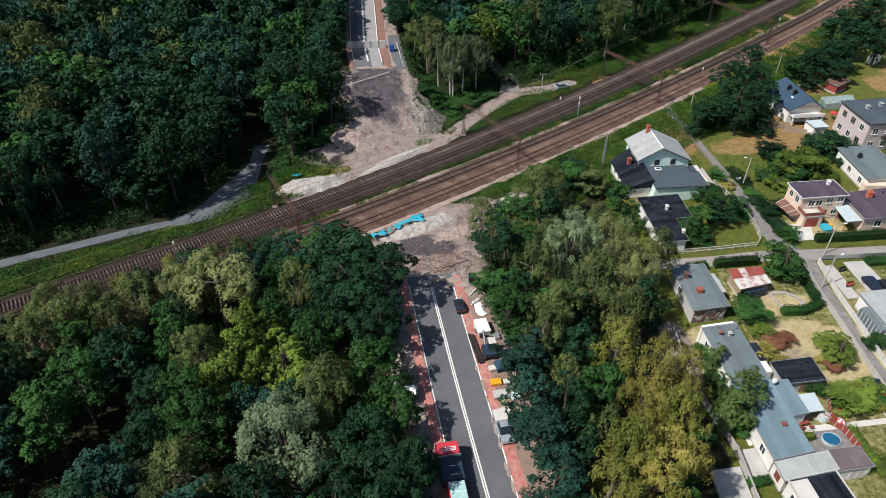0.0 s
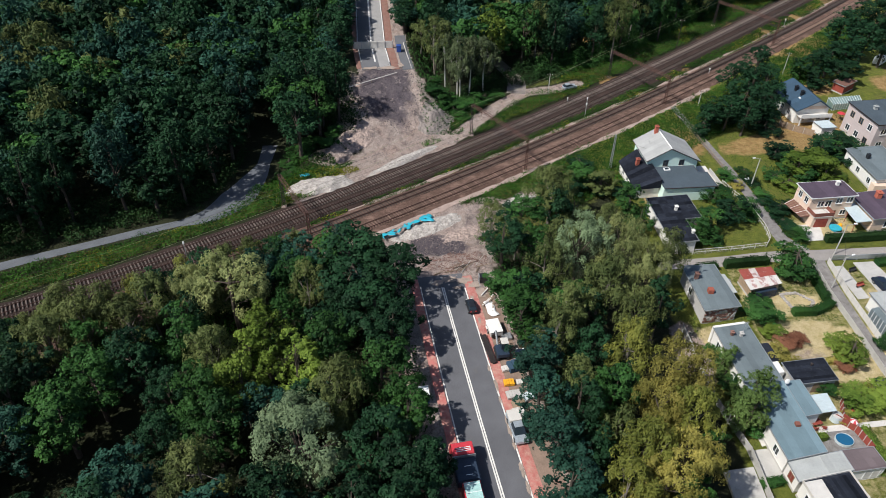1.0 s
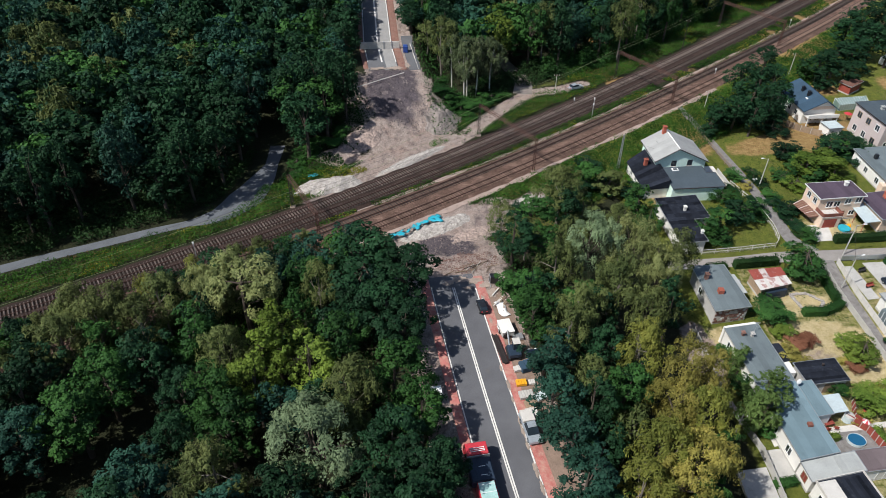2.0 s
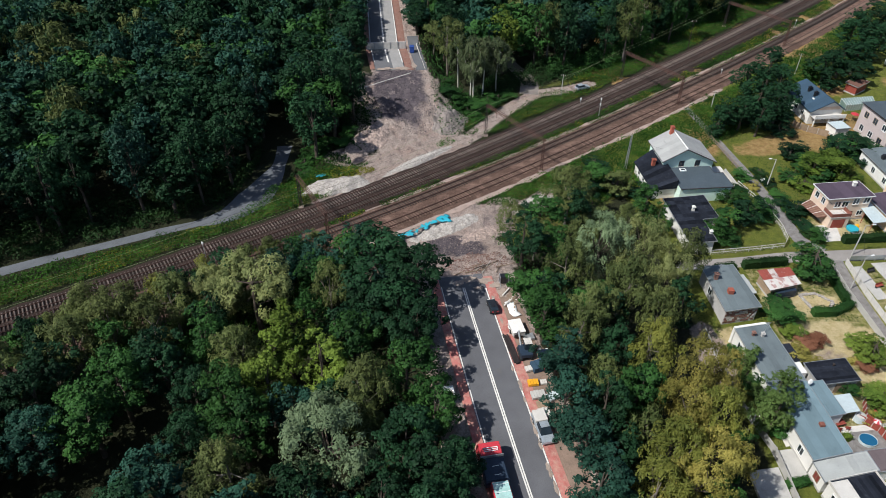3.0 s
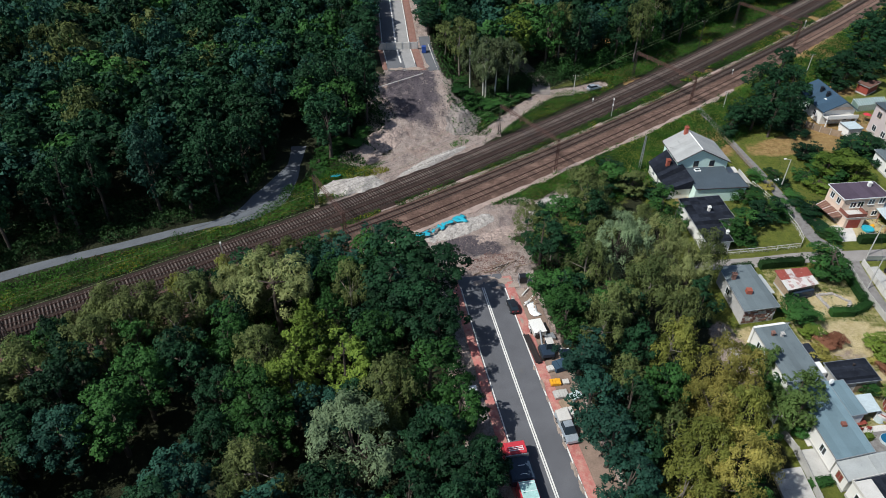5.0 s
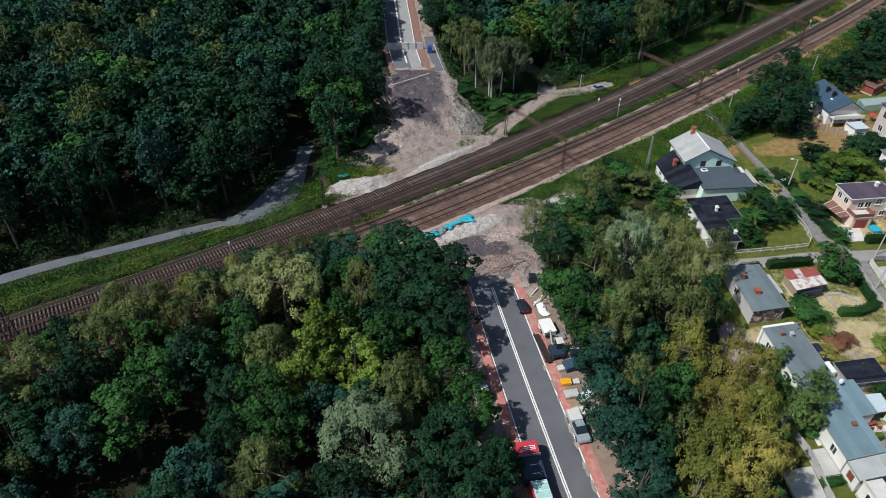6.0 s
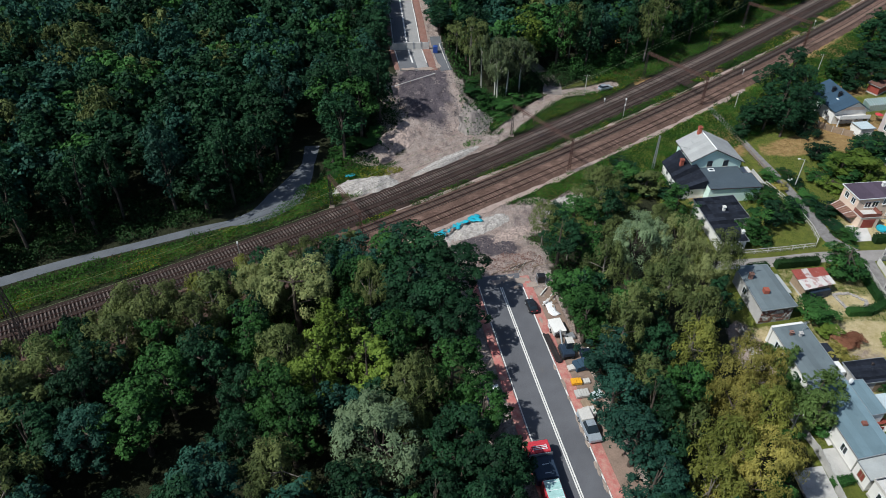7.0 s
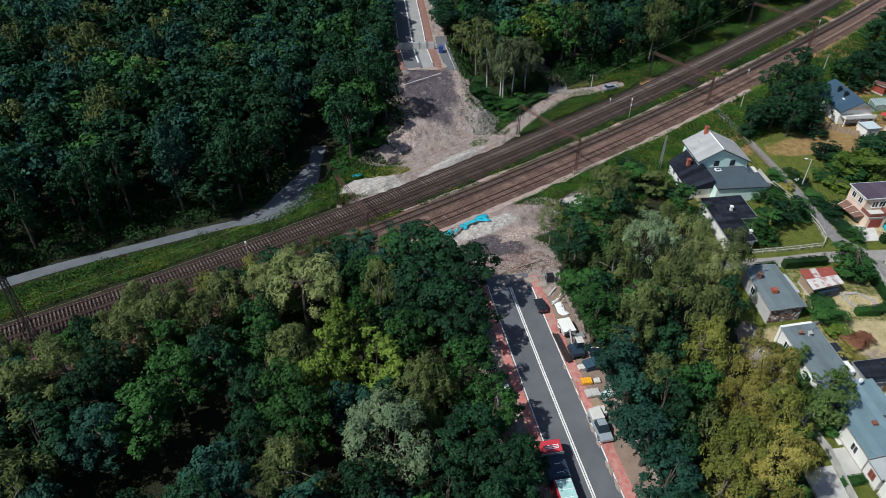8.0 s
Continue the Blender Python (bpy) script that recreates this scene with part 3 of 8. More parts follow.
strip("forest_path", FOREST_PATH, [2.6, 3.0, 2.9, 2.7, 2.4, 2.2, 2.3, 2.0, 4.9, 7.7, 5.3, 2.8, 3.5], 0.07, M["grey_path"],
      "grey asphalt path curving into the dark forest", "path")
strip("dirt_track", [(17, 168), (17.5, 176), (14, 186), (8, 200)], [5, 5, 4, 3], 0.08, M["track_earth"], "gravel track turning into the woods", "path")
strip("lane", [(57, 162), (59.3, 149), (60.9, 138), (62.4, 128), (63.8, 114.5), (64.3, 106), (66.4, 101.5)], [1.8, 1.9, 2.0, 2.2, 2.4, 2.8, 5.0], 0.06, M["gravel_lane"],
      "worn grey lane between gardens", "lane")
strip("lane", [(38, 97.2), (50, 98.5), (60, 100.2), (70, 100.9), (86, 102.3), (120, 106), (160, 110)], [2.6, 2.8, 3.0, 3.2, 3.4, 4.0, 4.0], 0.068, M["street_asphalt"],
      "grey asphalt residential street", "street")
strip("lane", [(68.6, 99.5), (68.2, 92), (68.3, 84), (68.4, 76), (68.8, 68), (70, 56), (72, 40)], [2.6, 2.2, 2.0, 2.0, 2.1, 2.2, 2.2], 0.076, M["gravel_lane"],
      "narrow grey lane between garden fences", "lane")


# ---- railway ----
def ballast_bed(k0, k1, material, label):
    xs = np.arange(-170, 236, 1.0)
    rng = np.random.default_rng(17 + k0)
    verts, faces, worn = [], [], []
    c0, c1 = (0.5, 0.85) if k0 else (0.95, 0.95)  # how oily the stones lie between the rails
    section = [(k0, 2.7, -0.05, 0.1), (k0, 1.75, 0.27, 0.2), (k0, 1.3, 0.27, 0.5), (k0, 0.75, 0.27, 1.0), (k0, 0.0, 0.28, c0), (k0, -0.75, 0.27, 1.0), (k0, -1.3, 0.27, 0.5), (None, 0, 0.24, 0.0),
               (k1, 1.3, 0.27, 0.5), (k1, 0.75, 0.27, 1.0), (k1, 0.0, 0.28, c1), (k1, -0.75, 0.27, 1.0), (k1, -1.3, 0.27, 0.5), (k1, -1.75, 0.27, 0.2), (k1, -2.7, -0.05, 0.1)]
    m = len(section)
    for x in xs:
        for k, side, z, w in section:
            if k is None:
                k, side = k0, float(track_offset(k1, x) - track_offset(k0, x)) / 2
            edge = rng.uniform(-0.25, 0.25) if z < 0 else 0.0
            px, py = track_point(k, x, side + edge)
            verts.append((px, py, z + rng.uniform(-0.02, 0.02)))
            worn.append((w, w, w, 1.0))
    for i in range(len(xs) - 1):
        for j in range(m - 1):
            faces.append((m * i + j, m * i + 1 + j, m * i + m + 1 + j, m * i + m + j))
    me = mesh_np("ballast_bed", verts, faces, material)
    me.attributes.new("worn", "FLOAT_COLOR", "POINT").data.foreach_set("color", np.array(worn, np.float32).ravel())
    return tagged(new("ballast_bed", me), label, "ballast", kind="structure")


ballast_bed(0, 1, M["ballast_grey"], "dark grey-brown ballast bed under two tracks")
ballast_bed(2, 3, M["ballast_rust"], "rust-stained ballast bed under two tracks")


def rail_mesh(k, side):
    prof = [(-0.07, 0.0), (-0.02, 0.03), (-0.035, 0.15), (0.035, 0.15), (0.02, 0.03), (0.07, 0.0)]
    xs = np.arange(-168, 234, 2.0)
    verts, faces = [], []
    for x in xs:
        for a, z in prof:
            px, py = track_point(k, x, side + a)
            verts.append((px, py, 0.44 + z))
    for i in range(len(xs) - 1):
        for j in range(6):
            faces.append((6 * i + j, 6 * i + (j + 1) % 6, 6 * i + 6 + (j + 1) % 6, 6 * i + 6 + j))
    return mesh_np("rail", verts, faces, M["rail"])


def sleeper_mesh(material):
    bm = boxed(-0.13, -1.3, 0.24, 0.13, 1.3, 0.45, taper=0.02)
    me = bpy.data.meshes.new("sleeper")
    bm.to_mesh(me)
    bm.free()
    me.materials.append(material)
    return me


SLEEPER = {0: sleeper_mesh(M["sleeper_concrete"]), 1: sleeper_mesh(M["sleeper_wood"]), 2: sleeper_mesh(M["sleeper_stained"])}
TRACK_LOOK = ((0, "railway track with pale concrete sleepers on grey ballast"), (1, "railway track with dark wooden sleepers on grey ballast"),
              (1, "rusty railway track with sleepers half buried in stained ballast"), (2, "rusty railway track with stained pale sleepers beside the bare earth"))


def build_track(k):
    kind, label = TRACK_LOOK[k]
    track = tagged(empty("railway_track"), label, "railway track", group="railway tracks")
    for side in (-0.755, 0.755):
        ob = new("rail", rail_mesh(k, side))
        ob.parent = track
    rest_v, rest_f = [], []
    unit = np.array([(a, b, c) for c in (0.24, 0.45) for a, b in ((-0.13, -1.3), (0.13, -1.3), (0.13, 1.3), (-0.13, 1.3))])
    quads = np.array([(4, 5, 6, 7), (0, 1, 5, 4), (1, 2, 6, 5), (2, 3, 7, 6), (3, 0, 4, 7)])
    x = -168.0
    made = 0
    rng = random.Random(40 + k)
    while x < 232:
        s = float(track_slope(x))
        px, py = (float(v) for v in track_point(k, x))
        turn = math.atan(s) + rng.uniform(-0.02, 0.02)
        sunk = -0.035 if k == 2 else 0.0
        if -72 < x < 62 and made < 290:
            ob = new("sleeper", SLEEPER[kind])
            ob.parent = track
            ob.location, ob.rotation_euler = (px, py, sunk + rng.uniform(-0.01, 0.01)), (0, 0, turn)
            made += 1
        else:
            c, sn = math.cos(turn), math.sin(turn)
            rot = np.array([[c, -sn, 0], [sn, c, 0], [0, 0, 1]])
            rest_f.append(quads + 8 * len(rest_v))
            rest_v.append(unit @ rot.T + (px, py, sunk))
        x += 0.62 / math.sqrt(1 + s * s)
    ob = new("sleeper_run", mesh_np("sleeper_run", np.concatenate(rest_v), np.concatenate(rest_f), SLEEPER[kind].materials[0]))
    ob.parent = track
    ob["kind"] = "stuff"


for k in range(4):
    build_track(k)


def rib(k, side, width, lift, material, label, x0, x1):
    pts = [tuple(float(v) for v in track_point(k, x, side)) for x in np.arange(x0, x1, 2.5)]
    rng = random.Random(int(width * 100))
    widths = [width * rng.uniform(0.3, 1.5) for _ in pts]
    return strip("gravel_walk", pts, widths, lift, material, label, "gravel walk")


rib(2, 2.3, 0.9, 0.3, M["ballast_pale"], "pale gravel walkway beside the tracks", -25, 150)
rib(3, -2.9, 1.7, 0.1, M["ballast_pale"], "pale gravel edge beside the tracks", -35, 60)


# ---- trees ----
def unit_rows(v):
    return v / np.maximum(np.linalg.norm(v, axis=1, keepdims=True), 1e-6)


def leaf_cards(rng, centres, normals, axes, length, width):
    """Ragged leaf clumps, one folded quad each."""
    n = len(centres)
    axes = unit_rows(axes - normals * (axes * normals).sum(1, keepdims=True) * 0.8)
    side = unit_rows(np.cross(axes, normals))
    ln, wd = length * rng.uniform(0.7, 1.3, (n, 1)), width * rng.uniform(0.7, 1.3, (n, 1))
    lift = normals * wd * 0.25
    j = rng.uniform(-0.3, 0.3, (4, n, 1))
    v = np.stack([centres - axes * ln * 0.5 + side * wd * j[0], centres + side * wd * 0.5 + lift + axes * ln * j[1], centres + axes * ln * 0.5 + side * wd * j[2], centres - side * wd * 0.5 + lift + axes * ln * j[3]], 1)
    return v.reshape(-1, 3), np.arange(4 * n).reshape(n, 4)


def lobes_of(rng, kind):
    """Centres and radii of the boughs' leafy ends, in a crown of a tree 16 m high and about 9 m wide."""
    n = {"broad": 36, "birch": 32, "willow": 26, "bush": 14, "wood": 40}[kind]
    out = []
    while len(out) < n:
        p = rng.uniform(-1, 1, 3)
        r = np.linalg.norm(p)
        if r > 1 or r < 0.45:
            continue
        if kind == "birch":
            c = np.array([p[0] * 3.2, p[1] * 3.2, 11.0 + p[2] * 4.4])
            c[:2] *= 1.15 - 0.55 * max(0, p[2])
            rad = rng.uniform(0.9, 1.6)
        elif kind == "willow":
            c = np.array([p[0] * 3.4, p[1] * 3.4, 10.2 + p[2] * 4.4])
            rad = rng.uniform(1.1, 1.8)
        elif kind == "wood":
            c = np.array([p[0] * 3.5, p[1] * 3.5, 9.6 + p[2] * 5.2])
            c[:2] *= 1.0 if p[2] > -0.3 else 0.8
            rad = rng.uniform(0.8, 1.7)
        elif kind == "bush":
            c = np.array([p[0] * 2.6, p[1] * 2.6, 8.0 + p[2] * 6.2])
            rad = rng.uniform(1.6, 2.3)
        else:
            c = np.array([p[0] * 3.5, p[1] * 3.5, 9.6 + p[2] * 5.0])
            rad = rng.uniform(0.7, 1.75)
        if c[2] > 2.0:
            out.append((c, rad))
    return out


def crown_arrays(rng, kind, count, size, tufts=8):
    """Leaf clumps in tufts on the boughs' ends, with dark gaps between the tufts."""
    lobes = lobes_of(rng, kind)
    share = np.array([r * r for _, r in lobes])
    share = (share / share.sum() * count).astype(int) + 2
    cs, ns, ax = [], [], []
    mid = np.array([0, 0, 9.0])
    for (c, rad), n in zip(lobes, share):
        outward = unit_rows((c - mid)[None])
        td = unit_rows(rng.normal(size=(tufts, 3)) + outward * 0.7 + (0, 0, 0.55))
        tr = rad * rng.uniform(0.24, 0.52, (tufts, 1))
        tc = c + td * rad * rng.uniform(0.55, 1.05, (tufts, 1)) * (1.0, 1.0, 0.85)
        pick = rng.choice(tufts, n, p=(tr[:, 0] ** 2) / (tr[:, 0] ** 2).sum())
        d = unit_rows(rng.normal(size=(n, 3)) + td[pick] * 0.8 + (0, 0, 0.5))
        p = tc[pick] + d * tr[pick] * rng.uniform(0.6, 1.15, (n, 1)) * (1.0, 1.0, 0.85)
        if kind in ("birch", "willow"):
            hang = rng.uniform(0, 1, (n, 1)) ** 2 * (1.3 if kind == "birch" else 1.1)
            p = p - np.concatenate([np.zeros((n, 2)), hang], 1)
            a = unit_rows(rng.normal(size=(n, 3)) * 0.5 + d * 0.4 + (0, 0, -1.0))
            nn = unit_rows(d * 0.9 + td[pick] * 0.5 + rng.normal(size=(n, 3)) * 0.35 + (0, 0, 0.3))
        else:
            a = unit_rows(rng.normal(size=(n, 3)))
            nn = unit_rows(d * 1.0 + td[pick] * 0.35 + rng.normal(size=(n, 3)) * 0.3 + (0, 0, 0.2))
        cs.append(p), ns.append(nn), ax.append(a)
    long, wide = {"broad": (1.0, 0.8), "birch": (1.3, 0.45), "willow": (1.35, 0.5), "bush": (1.0, 0.75), "wood": (1.0, 0.8)}[kind]
    v, f = leaf_cards(rng, np.concatenate(cs), np.concatenate(ns), np.concatenate(ax), size * long, size * wide)
    return v, f, lobes


def trunk_mesh(kind, lobes, rng, material):
    bm = bmesh.new()
    r = 0.2 if kind == "birch" else 0.3
    top = Vector((rng.uniform(-0.5, 0.5), rng.uniform(-0.5, 0.5), 12.5))
    knee = Vector((rng.uniform(-0.3, 0.3), rng.uniform(-0.3, 0.3), 5.0))
    beam(bm, (0, 0, -0.8), knee, r * 1.25, 8, r)
    beam(bm, knee, top, r, 8, 0.06)
    for c, rad in lobes[:7]:
        start = knee.lerp(top, rng.uniform(0.05, 0.75))
        beam(bm, start, Vector(c), r * 0.42, 5, 0.03)
        beam(bm, start.lerp(Vector(c), 0.6), Vector(c) + Vector((rng.uniform(-1, 1), rng.uniform(-1, 1), rad * 0.25)), r * 0.18, 4, 0.02)
    me = bpy.data.meshes.new("trunk")
    bm.to_mesh(me)
    bm.free()
    me.materials.append(material)
    return me


TEMPLATES = {}


def tree_template(kind, i, count, size):
    key = (kind, i)
    if key not in TEMPLATES:
        rng = np.random.default_rng(sum(map(ord, kind)) * 10 + i)
        v, f, lobes = crown_arrays(rng, kind, count, size)
        bark = M["birch_bark"] if kind in ("birch",) else M["bark"]
        TEMPLATES[key] = (mesh_np("crown", v, f, M["leaf_mid"]), trunk_mesh(kind, lobes, rng, bark), v, f)
    return TEMPLATES[key]


SPECIES = {
    "dark": ("broad", "leaf_dark", "broadleaf tree with dense dark green crown"),
    "teal": ("broad", "leaf_teal", "broadleaf tree with bluish dark green crown"),
    "mid": ("broad", "leaf_mid", "broadleaf tree with fresh green crown"),
    "lime": ("broad", "leaf_lime", "broadleaf tree with bright yellow-green leaves"),
    "light": ("broad", "leaf_light", "loose light green tree beside the terrace"),
    "olive": ("birch", "leaf_olive", "birch tree with drooping olive-green foliage"),
    "yolive": ("birch", "leaf_yolive", "birch tree with yellowish drooping foliage"),
    "willow_birch": ("birch", "leaf_birch", "white-trunked birch with pale drooping foliage"),
    "yellow": ("willow", "leaf_yellow", "tall tree with golden-yellow drooping foliage"),
    "pale": ("willow", "leaf_pale", "willow tree with silvery grey-green foliage"),
    "willow": ("willow", "leaf_willow", "willow tree with pale green feathery foliage"),
}
tree_rng = random.Random(7)
COUNTS = {"wood": (3600, 0.4), "broad": (4900, 0.37), "birch": (4600, 0.38), "willow": (8000, 0.27), "bush": (2300, 0.5)}


def plant(x, y, h, radius, species, where, name="tree", far=False):
    kind, leaf, label = SPECIES[species]
    if h <= 8.5:
        kind = "bush"
    elif far and kind == "broad":
        kind = "wood"
    i = tree_rng.randrange(3) + (10 if far else 0)
    count, size = COUNTS[kind]
    crown_me, trunk_me, _, _ = tree_template(kind, i, *((2000, size * 1.35) if far else (count, size)))
    z = at_ground(x, y)
    h = max(h - 0.85 * z, 0.55 * h) * (1.25 if h < 7 else 1.0)
    tree = tagged(empty(name, (x, y, z - 0.05)), label + " " + where, "tree", group="trees " + where)
    tree.rotation_euler = (0, 0, tree_rng.uniform(0, 6.28))
    wide = radius / 4.8 * tree_rng.uniform(0.97, 1.1)
    tree.scale = (wide, wide, h / 15.8)
    bark = M["birch_bark" if species == "willow_birch" else "grey_bark" if kind == "birch" else "bark"]
    for part_name, me, material in (("trunk", trunk_me, bark), ("crown", crown_me, M[leaf])):
        ob = new(part_name, me)
        ob.parent = tree
        ob.material_slots[0].link = "OBJECT"
        ob.material_slots[0].material = material
    return tree


def scattered(x0, x1, y0, y1, step, keep, seed):
    rng = random.Random(seed)
    out = []
    y = y0
    row = 0
    while y < y1:
        x = x0 + (row % 2) * step * 0.5
        while x < x1:
            px, py = x + rng.uniform(-0.36, 0.36) * step, y + rng.uniform(-0.36, 0.36) * step
            if keep(px, py):
                out.append((px, py))
            x += step
        y += step * 0.87
        row += 1
    return out


WEST = {
    "dark": [(-16.6, 84.3, 18.0, 7.1), (-9.6, 79.7, 17.0, 5.2), (-11.9, 73.4, 16.0, 5.1), (-9.2, 69.4, 16.0, 4.2), (-9.6, 50.1, 16.0, 4.5), (-4.2, 45.9, 16.0, 4.2), (-44.0, 63.4, 15.0, 4.2), (-58.3, 61.3, 14.0, 4.1), (-37.6, 52.0, 13.0, 3.2), (-21.3, 43.2, 14.0, 4.3), (-12.0, 42.3, 15.0, 4.1), (-38.3, 58.7, 14.0, 3.3), (-40.4, 39.8, 15.0, 4.5), (-5.4, 39.9, 16.0, 4.0), (-22.3, 35.0, 15.0, 4.8), (-34.1, 34.8, 15.0, 5.0), (-45.9, 37.1, 15.0, 4.6)],
    "willow": [(-34.7, 78.7, 16.0, 6.6), (-40.9, 79.4, 14.0, 3.8)],
    "olive": [(-22.9, 79.8, 14.0, 3.4), (-15.1, 57.8, 17.0, 4.2), (-47.0, 76.7, 14.0, 4.0), (-58.2, 67.6, 14.0, 5.2), (-54.1, 71.1, 14.0, 4.3), (-48.3, 71.2, 14.0, 4.2), (-30.5, 46.0, 15.0, 4.3), (-34.0, 65.2, 15.0, 3.8), (-16.0, 54.9, 14.0, 3.2)],
    "lime": [(-28.8, 60.2, 15.0, 3.6), (-27.8, 69.1, 15.0, 3.8), (-21.8, 63.3, 15.0, 3.9), (-28.8, 65.9, 14.0, 3.4)],
    "pale": [(-18.9, 50.4, 16.0, 6.2)],
    "mid": [(-39.8, 68.4, 15.0, 4.2), (-9.8, 61.4, 16.0, 4.5), (-6.0, 54.5, 15.0, 3.6), (-51.1, 54.7, 15.0, 5.0), (-49.5, 60.8, 15.0, 4.4), (-33.9, 57.6, 16.0, 4.4), (-30.9, 53.2, 15.0, 4.3), (-17.8, 67.1, 15.0, 3.9), (-25.4, 72.8, 14.0, 3.5), (-13.2, 37.6, 15.0, 4.7)],
    "teal": [(-38.3, 44.0, 15.0, 4.7), (-27.8, 39.3, 15.0, 4.3)],
}
EAST = {
    "dark": [(8.2, 90.3, 15.0, 4.6), (32.3, 78.3, 13.0, 4.1), (19.1, 66.7, 14.0, 3.3), (16.0, 56.2, 15.0, 3.4), (14.1, 37.6, 16.0, 4.0)],
    "teal": [(10.8, 63.9, 15.0, 4.4), (10.9, 56.1, 15.0, 4.1), (12.5, 50.1, 15.0, 4.2), (13.0, 43.6, 16.0, 4.2)],
    "mid": [(12.3, 100.4, 13.0, 5.1), (8.4, 77.7, 15.0, 4.2), (9.8, 71.6, 15.0, 3.8), (20.9, 59.1, 15.0, 4.3), (32.0, 51.0, 12.0, 2.5), (28.1, 44.0, 13.0, 3.0), (29.2, 38.8, 15.0, 4.3)],
    "olive": [(18.9, 109.8, 13.0, 5.5), (14.6, 83.7, 16.0, 4.4), (24.1, 79.0, 17.0, 4.9), (36.2, 91.1, 13.0, 4.2), (14.4, 68.7, 16.0, 3.5), (17.0, 74.0, 16.0, 3.9), (27.7, 74.3, 15.0, 4.0)],
    "pale": [(21.3, 90.4, 17.0, 5.3)],
    "willow": [(28.3, 89.8, 17.0, 4.6), (31.7, 84.9, 15.0, 4.0)],
    "yolive": [(24.5, 66.6, 16.0, 4.5), (30.2, 55.0, 16.0, 4.3), (22.9, 48.5, 17.0, 4.4), (19.3, 43.0, 16.0, 4.2), (22.0, 37.7, 16.0, 4.1)],
    "yellow": [(30.3, 62.0, 17.0, 4.9), (25.8, 55.3, 17.0, 4.2), (27.3, 47.1, 17.0, 4.4), (24.0, 43.8, 16.0, 4.3)],
}
GARDEN = {
    "mid": [(26.6, 122.6, 7.0, 3.6), (35.2, 112.3, 8.0, 3.5), (36.5, 107.5, 7.0, 3.2), (17.6, 113.9, 6.0, 3.0), (49.3, 106.0, 6.0, 3.5), (46.5, 105.0, 5.0, 2.5), (61.6, 95.2, 8.0, 5.0), (76.8, 126.0, 4.0, 3.0), (96.8, 179.8, 7.0, 3.6), (51.5, 82.6, 3.5, 3.1)],
    "olive": [(31.0, 120.5, 7.0, 3.6), (23.6, 109.1, 8.0, 3.8), (29.1, 103.7, 9.0, 3.3)],
    "light": [(41.3, 71.3, 7.0, 2.0), (42.8, 63.4, 9.2, 3.3), (40.3, 60.7, 7.0, 2.3)],
    "dark": [(54.8, 110.2, 6.0, 3.6), (71.7, 162.4, 12.0, 4.8), (79.7, 169.8, 13.0, 5.0), (71.8, 154.4, 12.0, 4.3), (79.0, 161.0, 12.0, 4.2), (62.6, 149.2, 9.0, 3.8), (66.5, 149.4, 10.0, 3.9), (69.7, 146.6, 10.0, 3.8), (75.3, 151.2, 10.0, 4.0), (60.1, 145.9, 6.0, 2.9), (79.0, 155.8, 10.0, 3.5), (73.8, 136.2, 4.0, 2.9), (83.9, 136.3, 5.0, 3.2), (89.3, 138.5, 5.0, 3.3), (98.2, 176.7, 9.0, 5.0), (104.4, 181.0, 10.0, 5.1), (109.8, 183.7, 12.0, 5.6), (119.3, 192.3, 12.0, 5.9), (113.8, 196.9, 13.0, 5.9), (125.2, 209.0, 13.0, 6.3), (127.8, 202.0, 13.0, 6.2), (123.0, 188.2, 12.0, 5.1), (107.1, 175.5, 8.0, 4.4), (98.5, 172.5, 7.0, 3.5), (136.5, 214.4, 13.0, 7.9)],
    "lime": [(75.6, 128.3, 5.0, 3.6), (79.1, 128.4, 6.0, 4.2), (80.8, 126.1, 5.0, 3.1), (62.7, 74.5, 4.5, 3.7), (59.1, 64.9, 3.5, 3.3)],
    "yolive": [(62.4, 66.5, 3.0, 1.8)],
}
WESTB = {
    "olive": [(-69.2, 57.8, 14.0, 5.2), (-65.2, 62.3, 14.0, 4.8), (-62.8, 43.6, 14.0, 4.8), (-78.0, 51.3, 14.0, 5.8), (-76.1, 63.2, 13.0, 4.6), (-80.4, 61.1, 13.0, 4.6), (-59.0, 75.1, 13.0, 3.5), (-54.2, 76.4, 13.0, 3.4)],
    "dark": [(-63.7, 51.1, 14.0, 4.9), (-59.1, 57.9, 14.0, 4.1), (-75.0, 54.9, 14.0, 5.8), (-69.2, 45.8, 14.0, 5.4)],
    "teal": [(-56.3, 51.2, 14.0, 4.3)],
    "mid": [(-52.4, 68.0, 13.0, 3.5)],
}
GREEN_BUSHES = [(68.2, 105.9, 2.5, 2.6), (52.5, 85.2, 3.8, 2.6), (71.1, 127.4, 3.6, 3.6), (76.7, 132.2, 4.1, 3.6), (88.3, 138.7, 4.8, 3.6), (56.0, 67.3, 2.0, 2.1), (59.4, 114.3, 4.7, 3.6), (54.8, 118.3, 4.4, 3.6), (49.7, 104.7, 3.4, 3.5), (59.9, 127.1, 2.7, 2.8), (79.5, 120.9, 3.2, 3.3), (70.4, 76.8, 2.5, 2.6)]
